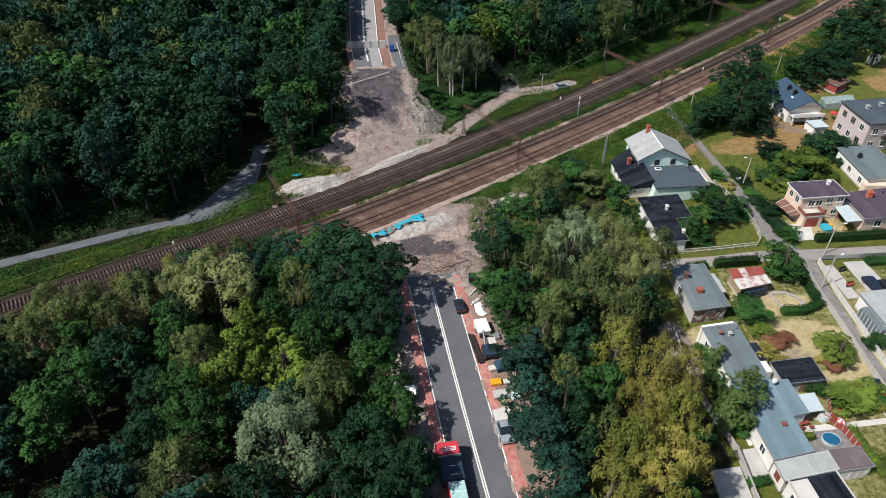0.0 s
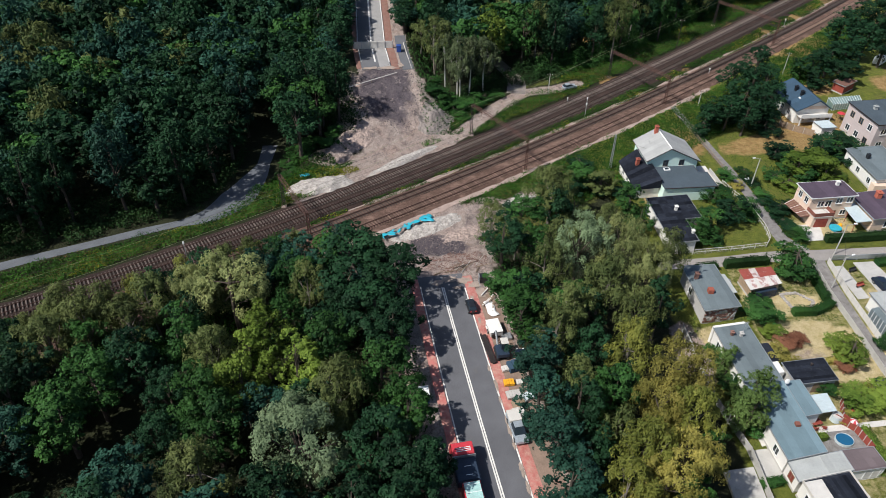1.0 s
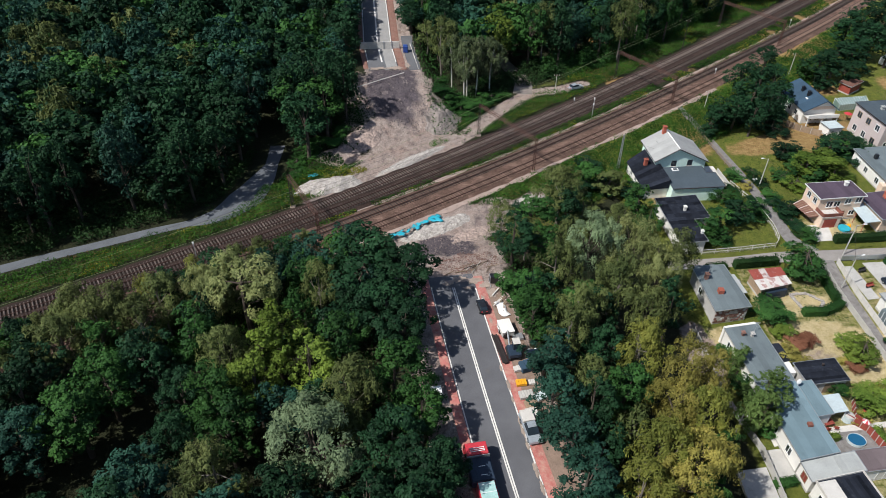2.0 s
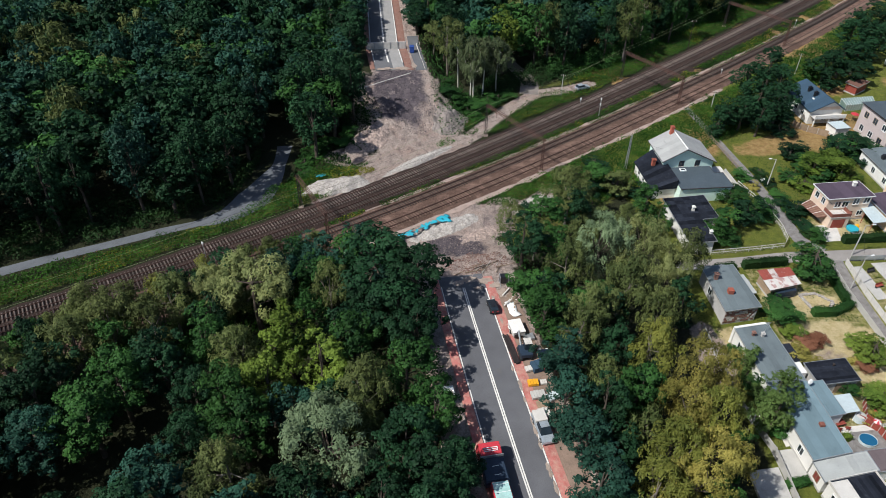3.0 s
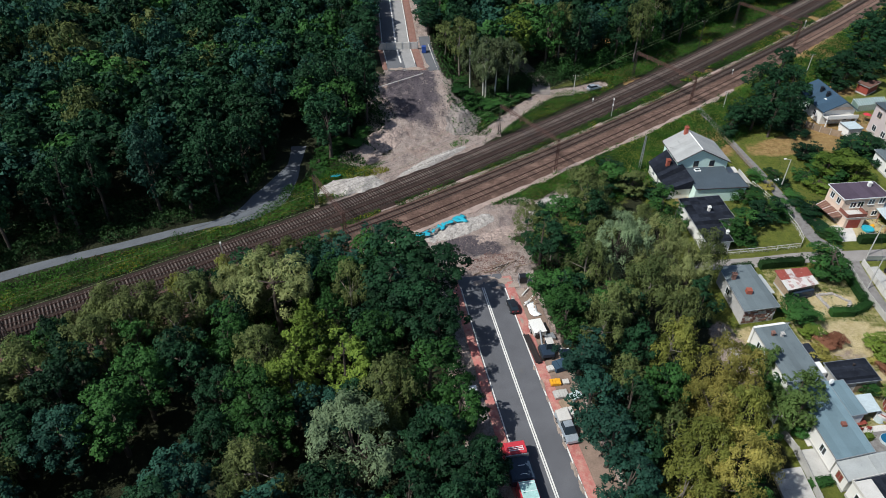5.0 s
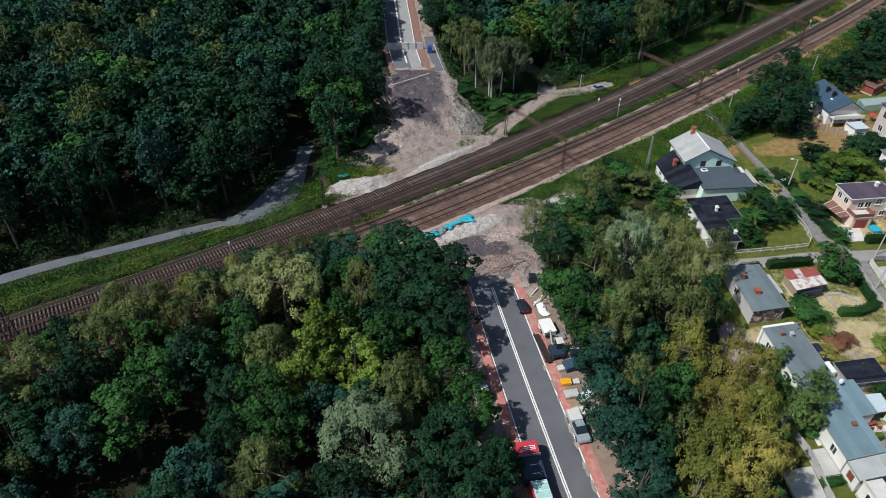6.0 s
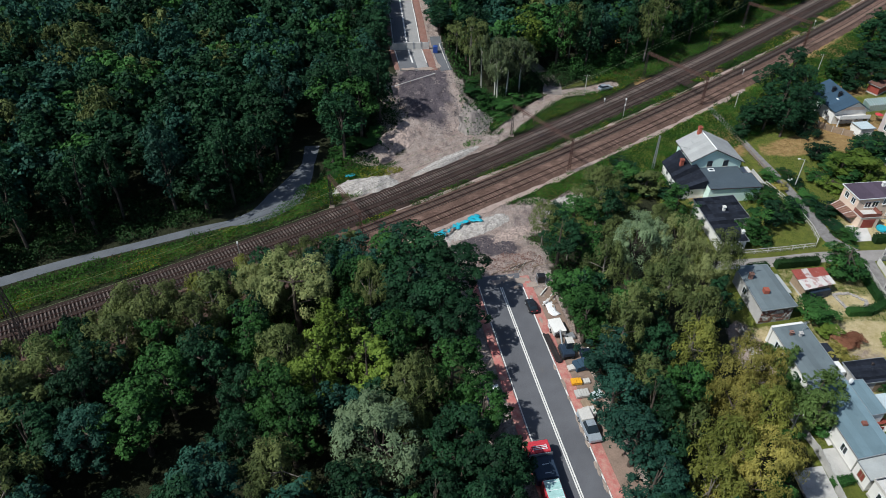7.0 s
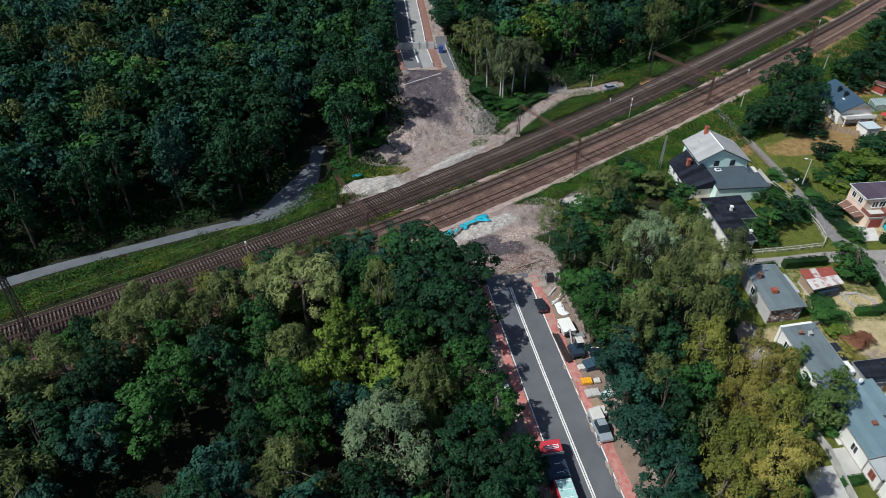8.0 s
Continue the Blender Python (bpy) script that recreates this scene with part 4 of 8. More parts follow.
DARK_BUSHES = [(76.1, 137.7, 4.2, 3.6), (87.0, 139.5, 5.2, 3.6), (92.8, 142.8, 4.9, 3.6), (74.1, 155.0, 5.9, 3.6), (76.3, 149.2, 4.9, 3.6), (67.1, 114.9, 3.3, 3.5), (67.7, 154.8, 4.9, 3.6), (78.9, 156.6, 5.5, 3.6), (44.5, 110.1, 3.1, 3.2), (36.3, 120.0, 3.5, 3.6), (30.6, 122.0, 3.6, 3.6), (28.3, 131.0, 3.4, 3.5), (21.0, 121.7, 3.2, 3.3), (24.5, 120.7, 3.5, 3.6), (12.1, 113.2, 2.7, 2.8), (90.6, 135.0, 3.9, 3.6)]
LIME_BUSHES = [(82.1, 130.0, 5.8, 3.6), (76.4, 129.8, 5.3, 3.6), (72.1, 124.0, 3.5, 3.6), (61.5, 66.3, 3.7, 3.6), (65.0, 67.4, 2.4, 2.4), (63.4, 64.2, 2.0, 2.1), (48.8, 71.1, 2.0, 2.0), (62.6, 76.6, 3.0, 3.2), (52.5, 79.0, 2.4, 2.5), (56.8, 54.6, 1.9, 2.0), (59.9, 54.6, 2.2, 2.3), (64.0, 100.6, 2.4, 2.5), (77.9, 115.7, 3.1, 3.2)]
GOLD_BUSHES = [(49.9, 72.8, 2.8, 3.0), (51.9, 74.6, 2.6, 2.7), (64.9, 64.8, 1.7, 1.8), (61.3, 123.8, 1.9, 2.0), (54.8, 72.9, 1.7, 1.8), (57.3, 62.6, 1.7, 1.7), (62.8, 67.4, 2.0, 2.1)]
for species, rows in list(WEST.items()) + list(WESTB.items()):
    for x, y, h, r in rows:
        plant(x, y, h, r * 1.1, species, "beside the railway")
standing = [(x, y) for group in (WEST, WESTB, EAST) for rows in group.values() for x, y, *_ in rows]


# openings in the canopy, down to the dark forest floor
OPENINGS = [(-51.0, 49.8), (-44.7, 47.9), (-28.0, 75.8), (-43.1, 65.8), (-32.1, 70.0), (-23.9, 68.3), (-25.9, 49.0), (-42.8, 54.7), (-57.0, 49.5), (-52.5, 46.0), (-46.0, 44.5)]


def gap_filling(keep, area, step, seed, mix, where):
    rng = random.Random(seed)
    for x, y in scattered(*area, step, keep, seed):
        if min(math.hypot(x - a, y - b) for a, b in standing) > 3.9 and min(math.hypot(x - a, y - b) for a, b in OPENINGS) > 5.5:
            standing.append((x, y))
            plant(x, y, rng.uniform(10.5, 13.5), rng.uniform(3.3, 4.2), rng.choice(mix), where, far=True)


gap_filling(lambda x, y: off_track(x, y) < track_offset(3, x) - 5.0 and x < near_road(y) - 9.5 and not (x > -20 and y > 88), (-86, -6, 33, 112), 4.6, 41, ["mid", "dark", "teal", "dark", "olive", "teal"], "beside the railway")
gap_filling(lambda x, y: 11.5 < x - near_road(y) < 26 and x < 35.5 and y < 108, (8, 36, 33, 108), 4.8, 42, ["dark", "mid", "olive"], "below the road")
# a loose row of slim trees beside the southern track
row_rng = random.Random(29)
for x in np.arange(-100, -36, 3.1):
    px, py = (float(v) for v in track_point(3, x, -4.4 + row_rng.uniform(-0.9, 0.6)))
    plant(px, py, row_rng.uniform(9.2, 11.6), row_rng.uniform(2.6, 3.3), row_rng.choice(["olive", "yolive", "olive", "mid", "mid"]), "beside the railway")
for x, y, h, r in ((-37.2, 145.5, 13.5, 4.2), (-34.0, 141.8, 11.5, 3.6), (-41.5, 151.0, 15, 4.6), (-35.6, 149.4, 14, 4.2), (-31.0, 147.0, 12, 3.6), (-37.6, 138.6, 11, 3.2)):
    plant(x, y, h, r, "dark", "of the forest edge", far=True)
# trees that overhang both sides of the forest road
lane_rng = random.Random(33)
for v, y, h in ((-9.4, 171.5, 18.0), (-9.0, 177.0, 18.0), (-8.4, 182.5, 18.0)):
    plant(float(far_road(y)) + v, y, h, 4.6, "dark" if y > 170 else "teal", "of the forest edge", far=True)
for y in np.arange(187, 262, 5.6):
    for v, r in ((-7.4, 4.2), (9.6, 4.6)):
        plant(float(far_road(y)) + v + lane_rng.uniform(-0.6, 0.6), float(y) + lane_rng.uniform(-1, 1), lane_rng.uniform(14, 18), r, lane_rng.choice(["dark", "dark", "teal", "mid"]), "of the forest edge", far=True)
plant(10.5, 181.0, 19.0, 5.2, "lime", "of the forest edge", far=True)
# birches with white trunks where the wood meets the spoil slope
for x, y, h in ((1.3, 163.7, 15.5), (2.1, 165.4, 16.5), (4.5, 166.6, 16.0), (8.3, 169.5, 15.0), (-1.8, 172.0, 15.0)):
    plant(x, y, h, 4.2, "willow_birch", "at the corner of the wood")
for species, rows in EAST.items():
    for x, y, h, r in rows:
        plant(x, y, h, r, species, "below the road")
plant(41.4, 60.2, 8.9, 2.5, "light", "among the gardens")
plant(-3.6, 47.4, 13.0, 3.7, "dark", "beside the road")
for species, rows in GARDEN.items():
    for x, y, h, r in rows:
        plant(x, y, h, r, species, "among the gardens", far=y > 110)


PATH_LINE = np.array(FOREST_PATH)
TRACK_LINE = np.array([(-6, 137), (2, 146), (10, 158), (19, 168.5), (28, 171), (34, 174.5)])


def far_from(line, x, y):
    a, b = line[:-1], line[1:]
    d = b - a
    t = np.clip((((x, y) - a) * d).sum(1) / (d * d).sum(1), 0, 1)
    return float(np.hypot(*(a + d * t[:, None] - (x, y)).T).min())


def wood_northwest(x, y):
    v = x - float(far_road(y))
    d = float(off_track(x, y))
    clear = far_from(PATH_LINE, x, y)
    above_path = y > np.interp(x, PATH_LINE[:9, 0], PATH_LINE[:9, 1]) if x < -43 else d > 12.5
    return bool(d > 14 and above_path and clear > (3.7 if x < -48 else 5.2 if y < 126 else 3.4) and v < (-9.5 if y < 182 else -6.6) and (y > 129 + 1.15 * (x + 38) or x < -38))


def wood_north(x, y):
    v = x - float(far_road(y))
    d = float(off_track(x, y))
    return bool(v > (13.5 if y < 180 else 8.2) and d > 10 and far_from(TRACK_LINE, x, y) > 4.2 and (d > 15 or x > 40) and not (10 < x < 21 and 166 < y < 182) and not (-4 < x < 10 and y < 173)) and (y > 163 or x > 12)


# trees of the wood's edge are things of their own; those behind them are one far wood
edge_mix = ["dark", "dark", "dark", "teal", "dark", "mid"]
bright_mix = ["mid", "dark", "willow_birch", "dark", "teal", "dark", "mid", "olive"]
inner = []
for keep, box4, seed in ((wood_northwest, (-150, -22, 78, 300), 5), (wood_north, (-14, 150, 150, 310), 6)):
    rng = random.Random(seed)
    spots = scattered(box4[0], box4[1], box4[2], box4[3], 7.4, keep, seed)
    for x, y in spots:
        d = float(off_track(x, y))
        v = x - float(far_road(y))
        near_edge = (seed == 5 and -100 < x and (far_from(PATH_LINE, x, y) < 13 or (v > -16 and y < 235))) or (seed == 6 and x < 75 and (d < 26 or v < 19) and y < 235)
        h = rng.uniform(13.0, 20.5)
        if near_edge:
            plant(x, y, h, rng.uniform(3.9, 5.4), rng.choice(bright_mix if seed == 6 else edge_mix), "of the forest edge", far=True)
        else:
            inner.append((x, y, h, rng))


def far_wood(spots, seed):
    """One mesh for each green of the wood beyond its edge."""
    rng = np.random.default_rng(seed)
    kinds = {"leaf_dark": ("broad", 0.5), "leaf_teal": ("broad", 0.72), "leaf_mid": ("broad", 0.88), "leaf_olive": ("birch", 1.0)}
    protos = {}
    for kind in ("broad", "birch"):
        protos[kind] = [[crown_arrays(np.random.default_rng(90 + i), kind, n, size, 6)[:2] for i in range(3)] for n, size in ((1250, 0.72), (640, 1.0), (110, 2.4))]
    sets = defaultdict(lambda: ([], []))
    for x, y, h, _ in spots:
        r = rng.random()
        leaf = next(k for k, (_, lim) in kinds.items() if r <= lim)
        aside = abs(x + 6) > 0.72 * (y + 30) + 14 or y > 262
        v, f = protos[kinds[leaf][0]][2 if aside else 1 if y > 175 else 0][rng.integers(3)]
        a, s = rng.uniform(0, 6.28), rng.uniform(1.0, 1.32)
        c, sn = math.cos(a) * s, math.sin(a) * s
        rot = np.array([[c, -sn, 0], [sn, c, 0], [0, 0, h / 15.8]])
        vs, fs = sets[leaf]
        fs.append(f + sum(map(len, vs)))
        vs.append(v @ rot.T + (x, y, at_ground(x, y)))
    wood = tagged(empty("far_wood"), "dense dark green forest canopy behind the railway", "forest", kind="stuff")
    for leaf, (vs, fs) in sets.items():
        ob = new("canopy", mesh_np("canopy", np.concatenate(vs), np.concatenate(fs), M[leaf]))
        ob.parent = wood
        ob["kind"] = "stuff"


for x, y in scattered(-125, -12, -20, 80, 6.2, lambda x, y: (off_track(x, y) < -19 and (y < 31 or x < -84)) and x < near_road(y) - 10, 15) + scattered(8, 62, -20, 34, 6.2, lambda x, y: 10 < x - near_road(y) < 24, 16):
    inner.append((x, y, tree_rng.uniform(13, 17), None))
far_wood(inner, 11)


# ---- houses ----
def centre_of(poly):
    return sum(p[0] for p in poly) / len(poly), sum(p[1] for p in poly) / len(poly)


def moved(poly, c):
    return [(x - c[0], y - c[1]) for x, y in poly]


def wall_piece(bm, p, q, t0, t1, z0, z1, out0, out1):
    """A slab on the outside of the wall from p to q, between two fractions of its length."""
    p, q = Vector(p), Vector(q)
    d = q - p
    nrm = Vector((d.y, -d.x)).normalized()
    if nrm.dot((p + q) / 2) < 0:
        nrm = -nrm
    a, b = p + d * t0, p + d * t1
    prism(bm, [tuple(a + nrm * out0), tuple(b + nrm * out0), tuple(b + nrm * out1), tuple(a + nrm * out1)], z0, z1)
    return bm


def window(parent, p, q, t, width, z0, z1, frame_mat="white_paint", pane_mat="glass", name="window"):
    """A framed window with a sill on the wall from p to q, t along it."""
    length = (Vector(q) - Vector(p)).length
    h = width / 2 / length
    e = 0.09 / length
    bm = bmesh.new()
    for a, b, c, d in ((t - h - e, t + h + e, z0 - 0.09, z0), (t - h - e, t + h + e, z1, z1 + 0.09), (t - h - e, t - h, z0, z1), (t + h, t + h + e, z0, z1), (t - e * 0.4, t + e * 0.4, z0, z1)):
        wall_piece(bm, p, q, a, b, c, d, -0.06, 0.05)
    ob = part(name, bm, M[frame_mat], parent)
    part("pane", wall_piece(bmesh.new(), p, q, t - h, t + h, z0, z1, -0.08, 0.012), M[pane_mat], ob)
    if name == "window":
        part("sill", wall_piece(bmesh.new(), p, q, t - h - 1.5 * e, t + h + 1.5 * e, z0 - 0.15, z0 - 0.09, -0.02, 0.16), M["pale_concrete"], ob)
    return ob


def chimney(parent, x, y, z0, z1, mat="brick", w=0.55, cap=True):
    ob = part("chimney", boxed(x - w / 2, y - w / 2, z0, x + w / 2, y + w / 2, z1, bevel=0.03), M[mat], parent)
    if cap:
        bm = boxed(x - w / 2 - 0.1, y - w / 2 - 0.1, z1 - 0.02, x + w / 2 + 0.1, y + w / 2 + 0.1, z1 + 0.1)
        box(bm, x - 0.14, y - 0.14, z1 + 0.1, x + 0.14, y + 0.14, z1 + 0.32)
        part("chimney_cap", bm, M[mat], ob)
    return ob


def lerp2(a, b, t):
    return a[0] + (b[0] - a[0]) * t, a[1] + (b[1] - a[1]) * t


def roof_strips(parent, quad, zs, n, material, name="roof_sheet", thick=0.03, seed=1, over=0.06, across=1):
    """Lapped roof sheets over a four-cornered roof, side by side from the first side to the opposite one."""
    rng = random.Random(seed)
    a, b, c, d = quad
    for j in range(across):
        for i in range(n):
            t0, t1 = i / n, min(1, (i + 1) / n + over / n)
            s0, s1 = j / across, min(1, (j + 1) / across + (0.04 if across > 1 else 0))
            pts, hs = [], []
            for t, s in ((t0, s0), (t1, s0), (t1, s1), (t0, s1)):
                pts.append(lerp2(lerp2(a, b, t), lerp2(d, c, t), s))
                hs.append((zs[0] + (zs[1] - zs[0]) * t) * (1 - s) + (zs[3] + (zs[2] - zs[3]) * t) * s)
            up_by = 0.008 * (i % 2) + 0.012 * (j % 2) + rng.uniform(0, 0.012)
            bm = bmesh.new()
            lo = [bm.verts.new((x, y, h + up_by)) for (x, y), h in zip(pts, hs)]
            hi = [bm.verts.new((x, y, h + up_by + thick)) for (x, y), h in zip(pts, hs)]
            bm.faces.new(hi), bm.faces.new(lo[::-1])
            for k in range(4):
                bm.faces.new((lo[k], lo[(k + 1) % 4], hi[(k + 1) % 4], hi[k]))
            part(name, bm, rng.choice(material) if isinstance(material, list) else material, parent)


def flat_house(name, label, poly, h, wall, roof, eave=0.25, trim="galvanised", base="concrete", parapet=0.0, fall=0.0, category="house", sheets=0):
    """Walls, plinth, a flat roof of lapped felt sheets with a metal edge."""
    c = centre_of(poly)
    lp = moved(poly, c)
    house = tagged(empty(name, (c[0], c[1], 0)), label, category, group="houses of the settlement")
    tops = [h + fall * (1 if i < 2 else 0) for i in range(len(lp))]
    part("wall", prism(bmesh.new(), lp, -0.05, tops), M[wall], house)
    part("plinth", prism(bmesh.new(), grown(lp, 0.04), -0.05, 0.35), M[base], house)
    big = grown(lp, eave)
    slab = part("roof", prism(bmesh.new(), big, min(tops) + 0.004, [t + 0.16 for t in tops]), M[roof], house)
    if sheets:
        roof_strips(slab, big, [t + 0.164 for t in tops], sheets, M[roof], "felt_sheet", 0.012, seed=sheets)
    bm = bmesh.new()
    out = grown(lp, eave + 0.07)
    n = len(lp)
    for i in range(n):
        a, b = out[i], out[(i + 1) % n]
        a2, b2 = big[i], big[(i + 1) % n]
        za, zb = tops[i], tops[(i + 1) % n]
        vs = [bm.verts.new(v) for v in ((*a2, za + 0.02), (*b2, zb + 0.02), (*b, zb + 0.02), (*a, za + 0.02), (*a2, za + 0.21 + parapet), (*b2, zb + 0.21 + parapet), (*b, zb + 0.21 + parapet), (*a, za + 0.21 + parapet))]
        for q in ((3, 2, 1, 0), (4, 5, 6, 7), (0, 1, 5, 4), (1, 2, 6, 5), (2, 3, 7, 6), (3, 0, 4, 7)):
            bm.faces.new([vs[k] for k in q])
    part("roof_edge", bm, M[trim], slab)
    return house, lp, c


def vent(parent, x, y, z, mat="dark_steel"):
    bm = beam(bmesh.new(), (x, y, z), (x, y, z + 0.5), 0.14, 8)
    beam(bm, (x, y, z + 0.5), (x, y, z + 0.62), 0.24, 8, 0.1)
    part("vent_pipe", bm, M[mat], parent)


def aerial(parent, x, y, z, h=2.2):
    bm = beam(bmesh.new(), (x, y, z), (x, y, z + h), 0.035, 5)
    for k in range(5):
        beam(bm, (x - 0.5 + 0.05 * k, y, z + h - 0.12 * k), (x + 0.5 - 0.05 * k, y, z + h - 0.12 * k), 0.02, 4)
    part("aerial", bm, M["galvanised"], parent)


# the mint house: a gabled block with a black lean-to and a flat-roofed annex
def mint_house():
    R = 6.3
    c = (46.9, 130.7)
    house = tagged(empty("house", (c[0], c[1], 0), R), "mint-green house with pale gabled roof and grey annexes", "house", group="houses of the settlement")
    x0, x1, y0, y1, ridge = -5.6, 5.5, -4.1, 4.1, -1.2
    el, er, top = 5.4, 4.7, 7.9
    bm = bmesh.new()
    front = [bm.verts.new(v) for v in ((x0, y0, -0.05), (x1, y0, -0.05), (x1, y0, er), (ridge, y0, top), (x0, y0, el))]
    back = [bm.verts.new(v) for v in ((x0, y1, -0.05), (x1, y1, -0.05), (x1, y1, er), (ridge, y1, top), (x0, y1, el))]
    bm.faces.new(front), bm.faces.new(back[::-1])
    for i in range(5):
        bm.faces.new((front[i], back[i], back[(i + 1) % 5], front[(i + 1) % 5]))
    part("wall", bm, M["mint_plaster"], house)
    for sx, ez, nm in ((x0 - 0.55, el - 0.3, "west"), (x1 + 0.55, er - 0.24, "east")):
        bm = bmesh.new()
        vs = [bm.verts.new(v) for v in ((sx, y0 - 0.5, ez), (ridge, y0 - 0.5, top + 0.03), (ridge, y1 + 0.5, top + 0.03), (sx, y1 + 0.5, ez))]
        hs = [bm.verts.new((v.co.x, v.co.y, v.co.z + 0.17)) for v in vs]
        bm.faces.new(vs[::-1]), bm.faces.new(hs)
        for i in range(4):
            bm.faces.new((vs[i], vs[(i + 1) % 4], hs[(i + 1) % 4], hs[i]))
        slope = part("roof", bm, M["slate_pale"], house)
        quad = [(sx, y0 - 0.5), (sx, y1 + 0.5), (ridge, y1 + 0.5), (ridge, y0 - 0.5)]
        roof_strips(slope, quad, [ez + 0.175, ez + 0.175, top + 0.205, top + 0.205], 7, M["slate_pale"], seed=3)
        bm = bmesh.new()
        beam(bm, (sx, y0 - 0.55, ez + 0.1), (ridge, y0 - 0.55, top + 0.14), 0.1, 4)
        beam(bm, (sx, y0 - 0.55, ez + 0.06), (sx, y1 + 0.5, ez + 0.06), 0.08, 6)
        part("bargeboard", bm, M["dark_steel"], slope)
    part("ridge_cap", beam(bmesh.new(), (ridge, y0 - 0.5, top + 0.25), (ridge, y1 + 0.5, top + 0.25), 0.13, 6), M["white_paint"], house)
    for t in (0.36, 0.68):
        window(house, (x0, y0), (x1, y0), t, 0.95, 3.75, 4.95, "dark_steel")
    for t in (0.3, 0.7):
        window(house, (x0, y0), (x0, y1), t, 1.0, 3.9, 5.0)
    chimney(house, -1.9, 3.2, 6.9, 9.3, "brick", 0.7)
    part("roof_hatch", boxed(-3.9, 1.0, 6.35, -2.9, 1.9, 6.75), M["slate_pale"], house)
    # flat annex
    ax = [(-4.6, -4.1), (4.6, -4.1), (4.6, -7.2), (6.4, -7.2), (6.4, -12.2), (-4.6, -12.2)]
    part("annex_wall", prism(bmesh.new(), ax, -0.05, 3.3), M["mint_plaster"], house)
    flat = part("annex_roof", prism(bmesh.new(), [(-4.6, -4.13), (4.8, -4.13), (4.8, -7.0), (6.7, -7.0), (6.7, -12.5), (-4.6, -12.5)], 3.304, 3.5), M["felt_slate"], house, "flat dark grey felted annex roof")
    bm = bmesh.new()
    for a, b in (((4.8, -4.2), (4.8, -7.0)), ((4.8, -7.0), (6.7, -7.0)), ((6.7, -7.0), (6.7, -12.5)), ((6.7, -12.5), (-4.6, -12.5))):
        beam(bm, (*a, 3.46), (*b, 3.46), 0.09, 4)
    part("roof_edge", bm, M["dark_steel"], flat)
    sky_light = part("skylight", boxed(-2.3, -5.9, 3.5, -1.0, -4.9, 3.72, bevel=0.03), M["white_paint"], flat, "white framed roof skylight")
    part("pane", boxed(-2.1, -5.7, 3.722, -1.2, -5.1, 3.735), M["glass"], sky_light)
    window(house, (6.4, -12.2), (6.4, -7.2), 0.5, 1.2, 1.0, 2.3)
    # black lean-to
    lt = [(-4.65, 3.0), (-9.9, 0.2), (-9.9, -10.6), (-4.65, -10.2)]
    part("lean_to_wall", prism(bmesh.new(), lt, -0.05, [4.2, 2.6, 2.6, 4.2]), M["white_plaster"], house)
    black = part("lean_to_roof", prism(bmesh.new(), [(-4.64, 3.2), (-10.3, 0.3), (-10.3, -11.0), (-4.64, -10.6)], 2.45, [4.42, 2.66, 2.66, 4.42]), M["felt_black"], house, "sloping black felt roof")
    roof_strips(black, [(-4.64, 3.2), (-4.64, -10.6), (-10.3, -11.0), (-10.3, 0.3)], [4.43, 4.43, 2.67, 2.67], 9, M["felt_black"], seed=5)
    chimney(house, -7.4, -3.0, 3.3, 5.0, "brick", 0.7)
    for t in (0.25, 0.5, 0.75):
        window(house, (-9.9, 0.2), (-9.9, -10.6), t, 0.9, 1.0, 2.1)
    part("terrace", boxed(5.6, -6.9, -0.02, 10.2, 0.5, 0.25), M["pale_concrete"], house, "pale concrete terrace slab")
    part("garden_wall", boxed(9.9, -8.0, -0.05, 10.15, -2.0, 1.2), M["concrete"], house)


mint_house()

# dark-roofed outbuilding behind it
poly = [(39.6, 114.6), (47.6, 116.0), (48.4, 108.8), (45.0, 108.2), (45.7, 101.3), (41.0, 100.6)]
house, lp, c = flat_house("outbuilding", "long white outbuilding with patched black felt roof", poly, 2.9, "white_plaster", "felt_black", 0.3, category="outbuilding")
q = moved([(39.4, 114.9), (40.8, 100.3), (45.9, 101.0), (44.6, 115.6)], c)
roof_strips(house, q, [3.07] * 4, 13, M["felt_black"], seed=8, across=3)
q = moved([(44.75, 115.6), (45.15, 108.0), (48.6, 108.6), (47.9, 116.2)], c)
roof_strips(house, q, [3.07] * 4, 7, M["felt_black"], seed=9, across=2)
window(house, lp[4], lp[5], 0.5, 1.2, 1.0, 2.0)
chimney(house, -0.4, 2.5, 2.9, 4.0, "white_plaster", 0.5)
chimney(house, 0.9, -5.0, 2.9, 3.7, "white_plaster", 0.45)

# grey flat house with stripped masonry end
poly = [(41.0, 92.8), (46.3, 93.4), (47.5, 83.2), (41.7, 82.0)]
house, lp, c = flat_house("house", "low grey flat-roofed house with bare masonry end wall", poly, 3.2, "grey_plaster", "felt_grey", 0.3, sheets=5)
chimney(house, -1.9, 2.0, 3.2, 4.5, "brick_dark", 0.6)
chimney(house, -0.5, -1.6, 3.2, 4.2, "brick", 0.9, cap=False)
aerial(house, -1.0, 3.4, 3.3)
window(house, lp[1], lp[2], 0.3, 1.2, 1.0, 2.3)
window(house, lp[1], lp[2], 0.7, 1.2, 1.0, 2.3)
window(house, lp[0], lp[3], 0.4, 1.2, 1.0, 2.3)
part("porch_roof", prism(bmesh.new(), moved([(46.7, 92.0), (48.2, 92.3), (48.9, 87.4), (47.3, 87.1)], c), 2.3, 2.42), M["felt_pale"], house)
rng = random.Random(31)
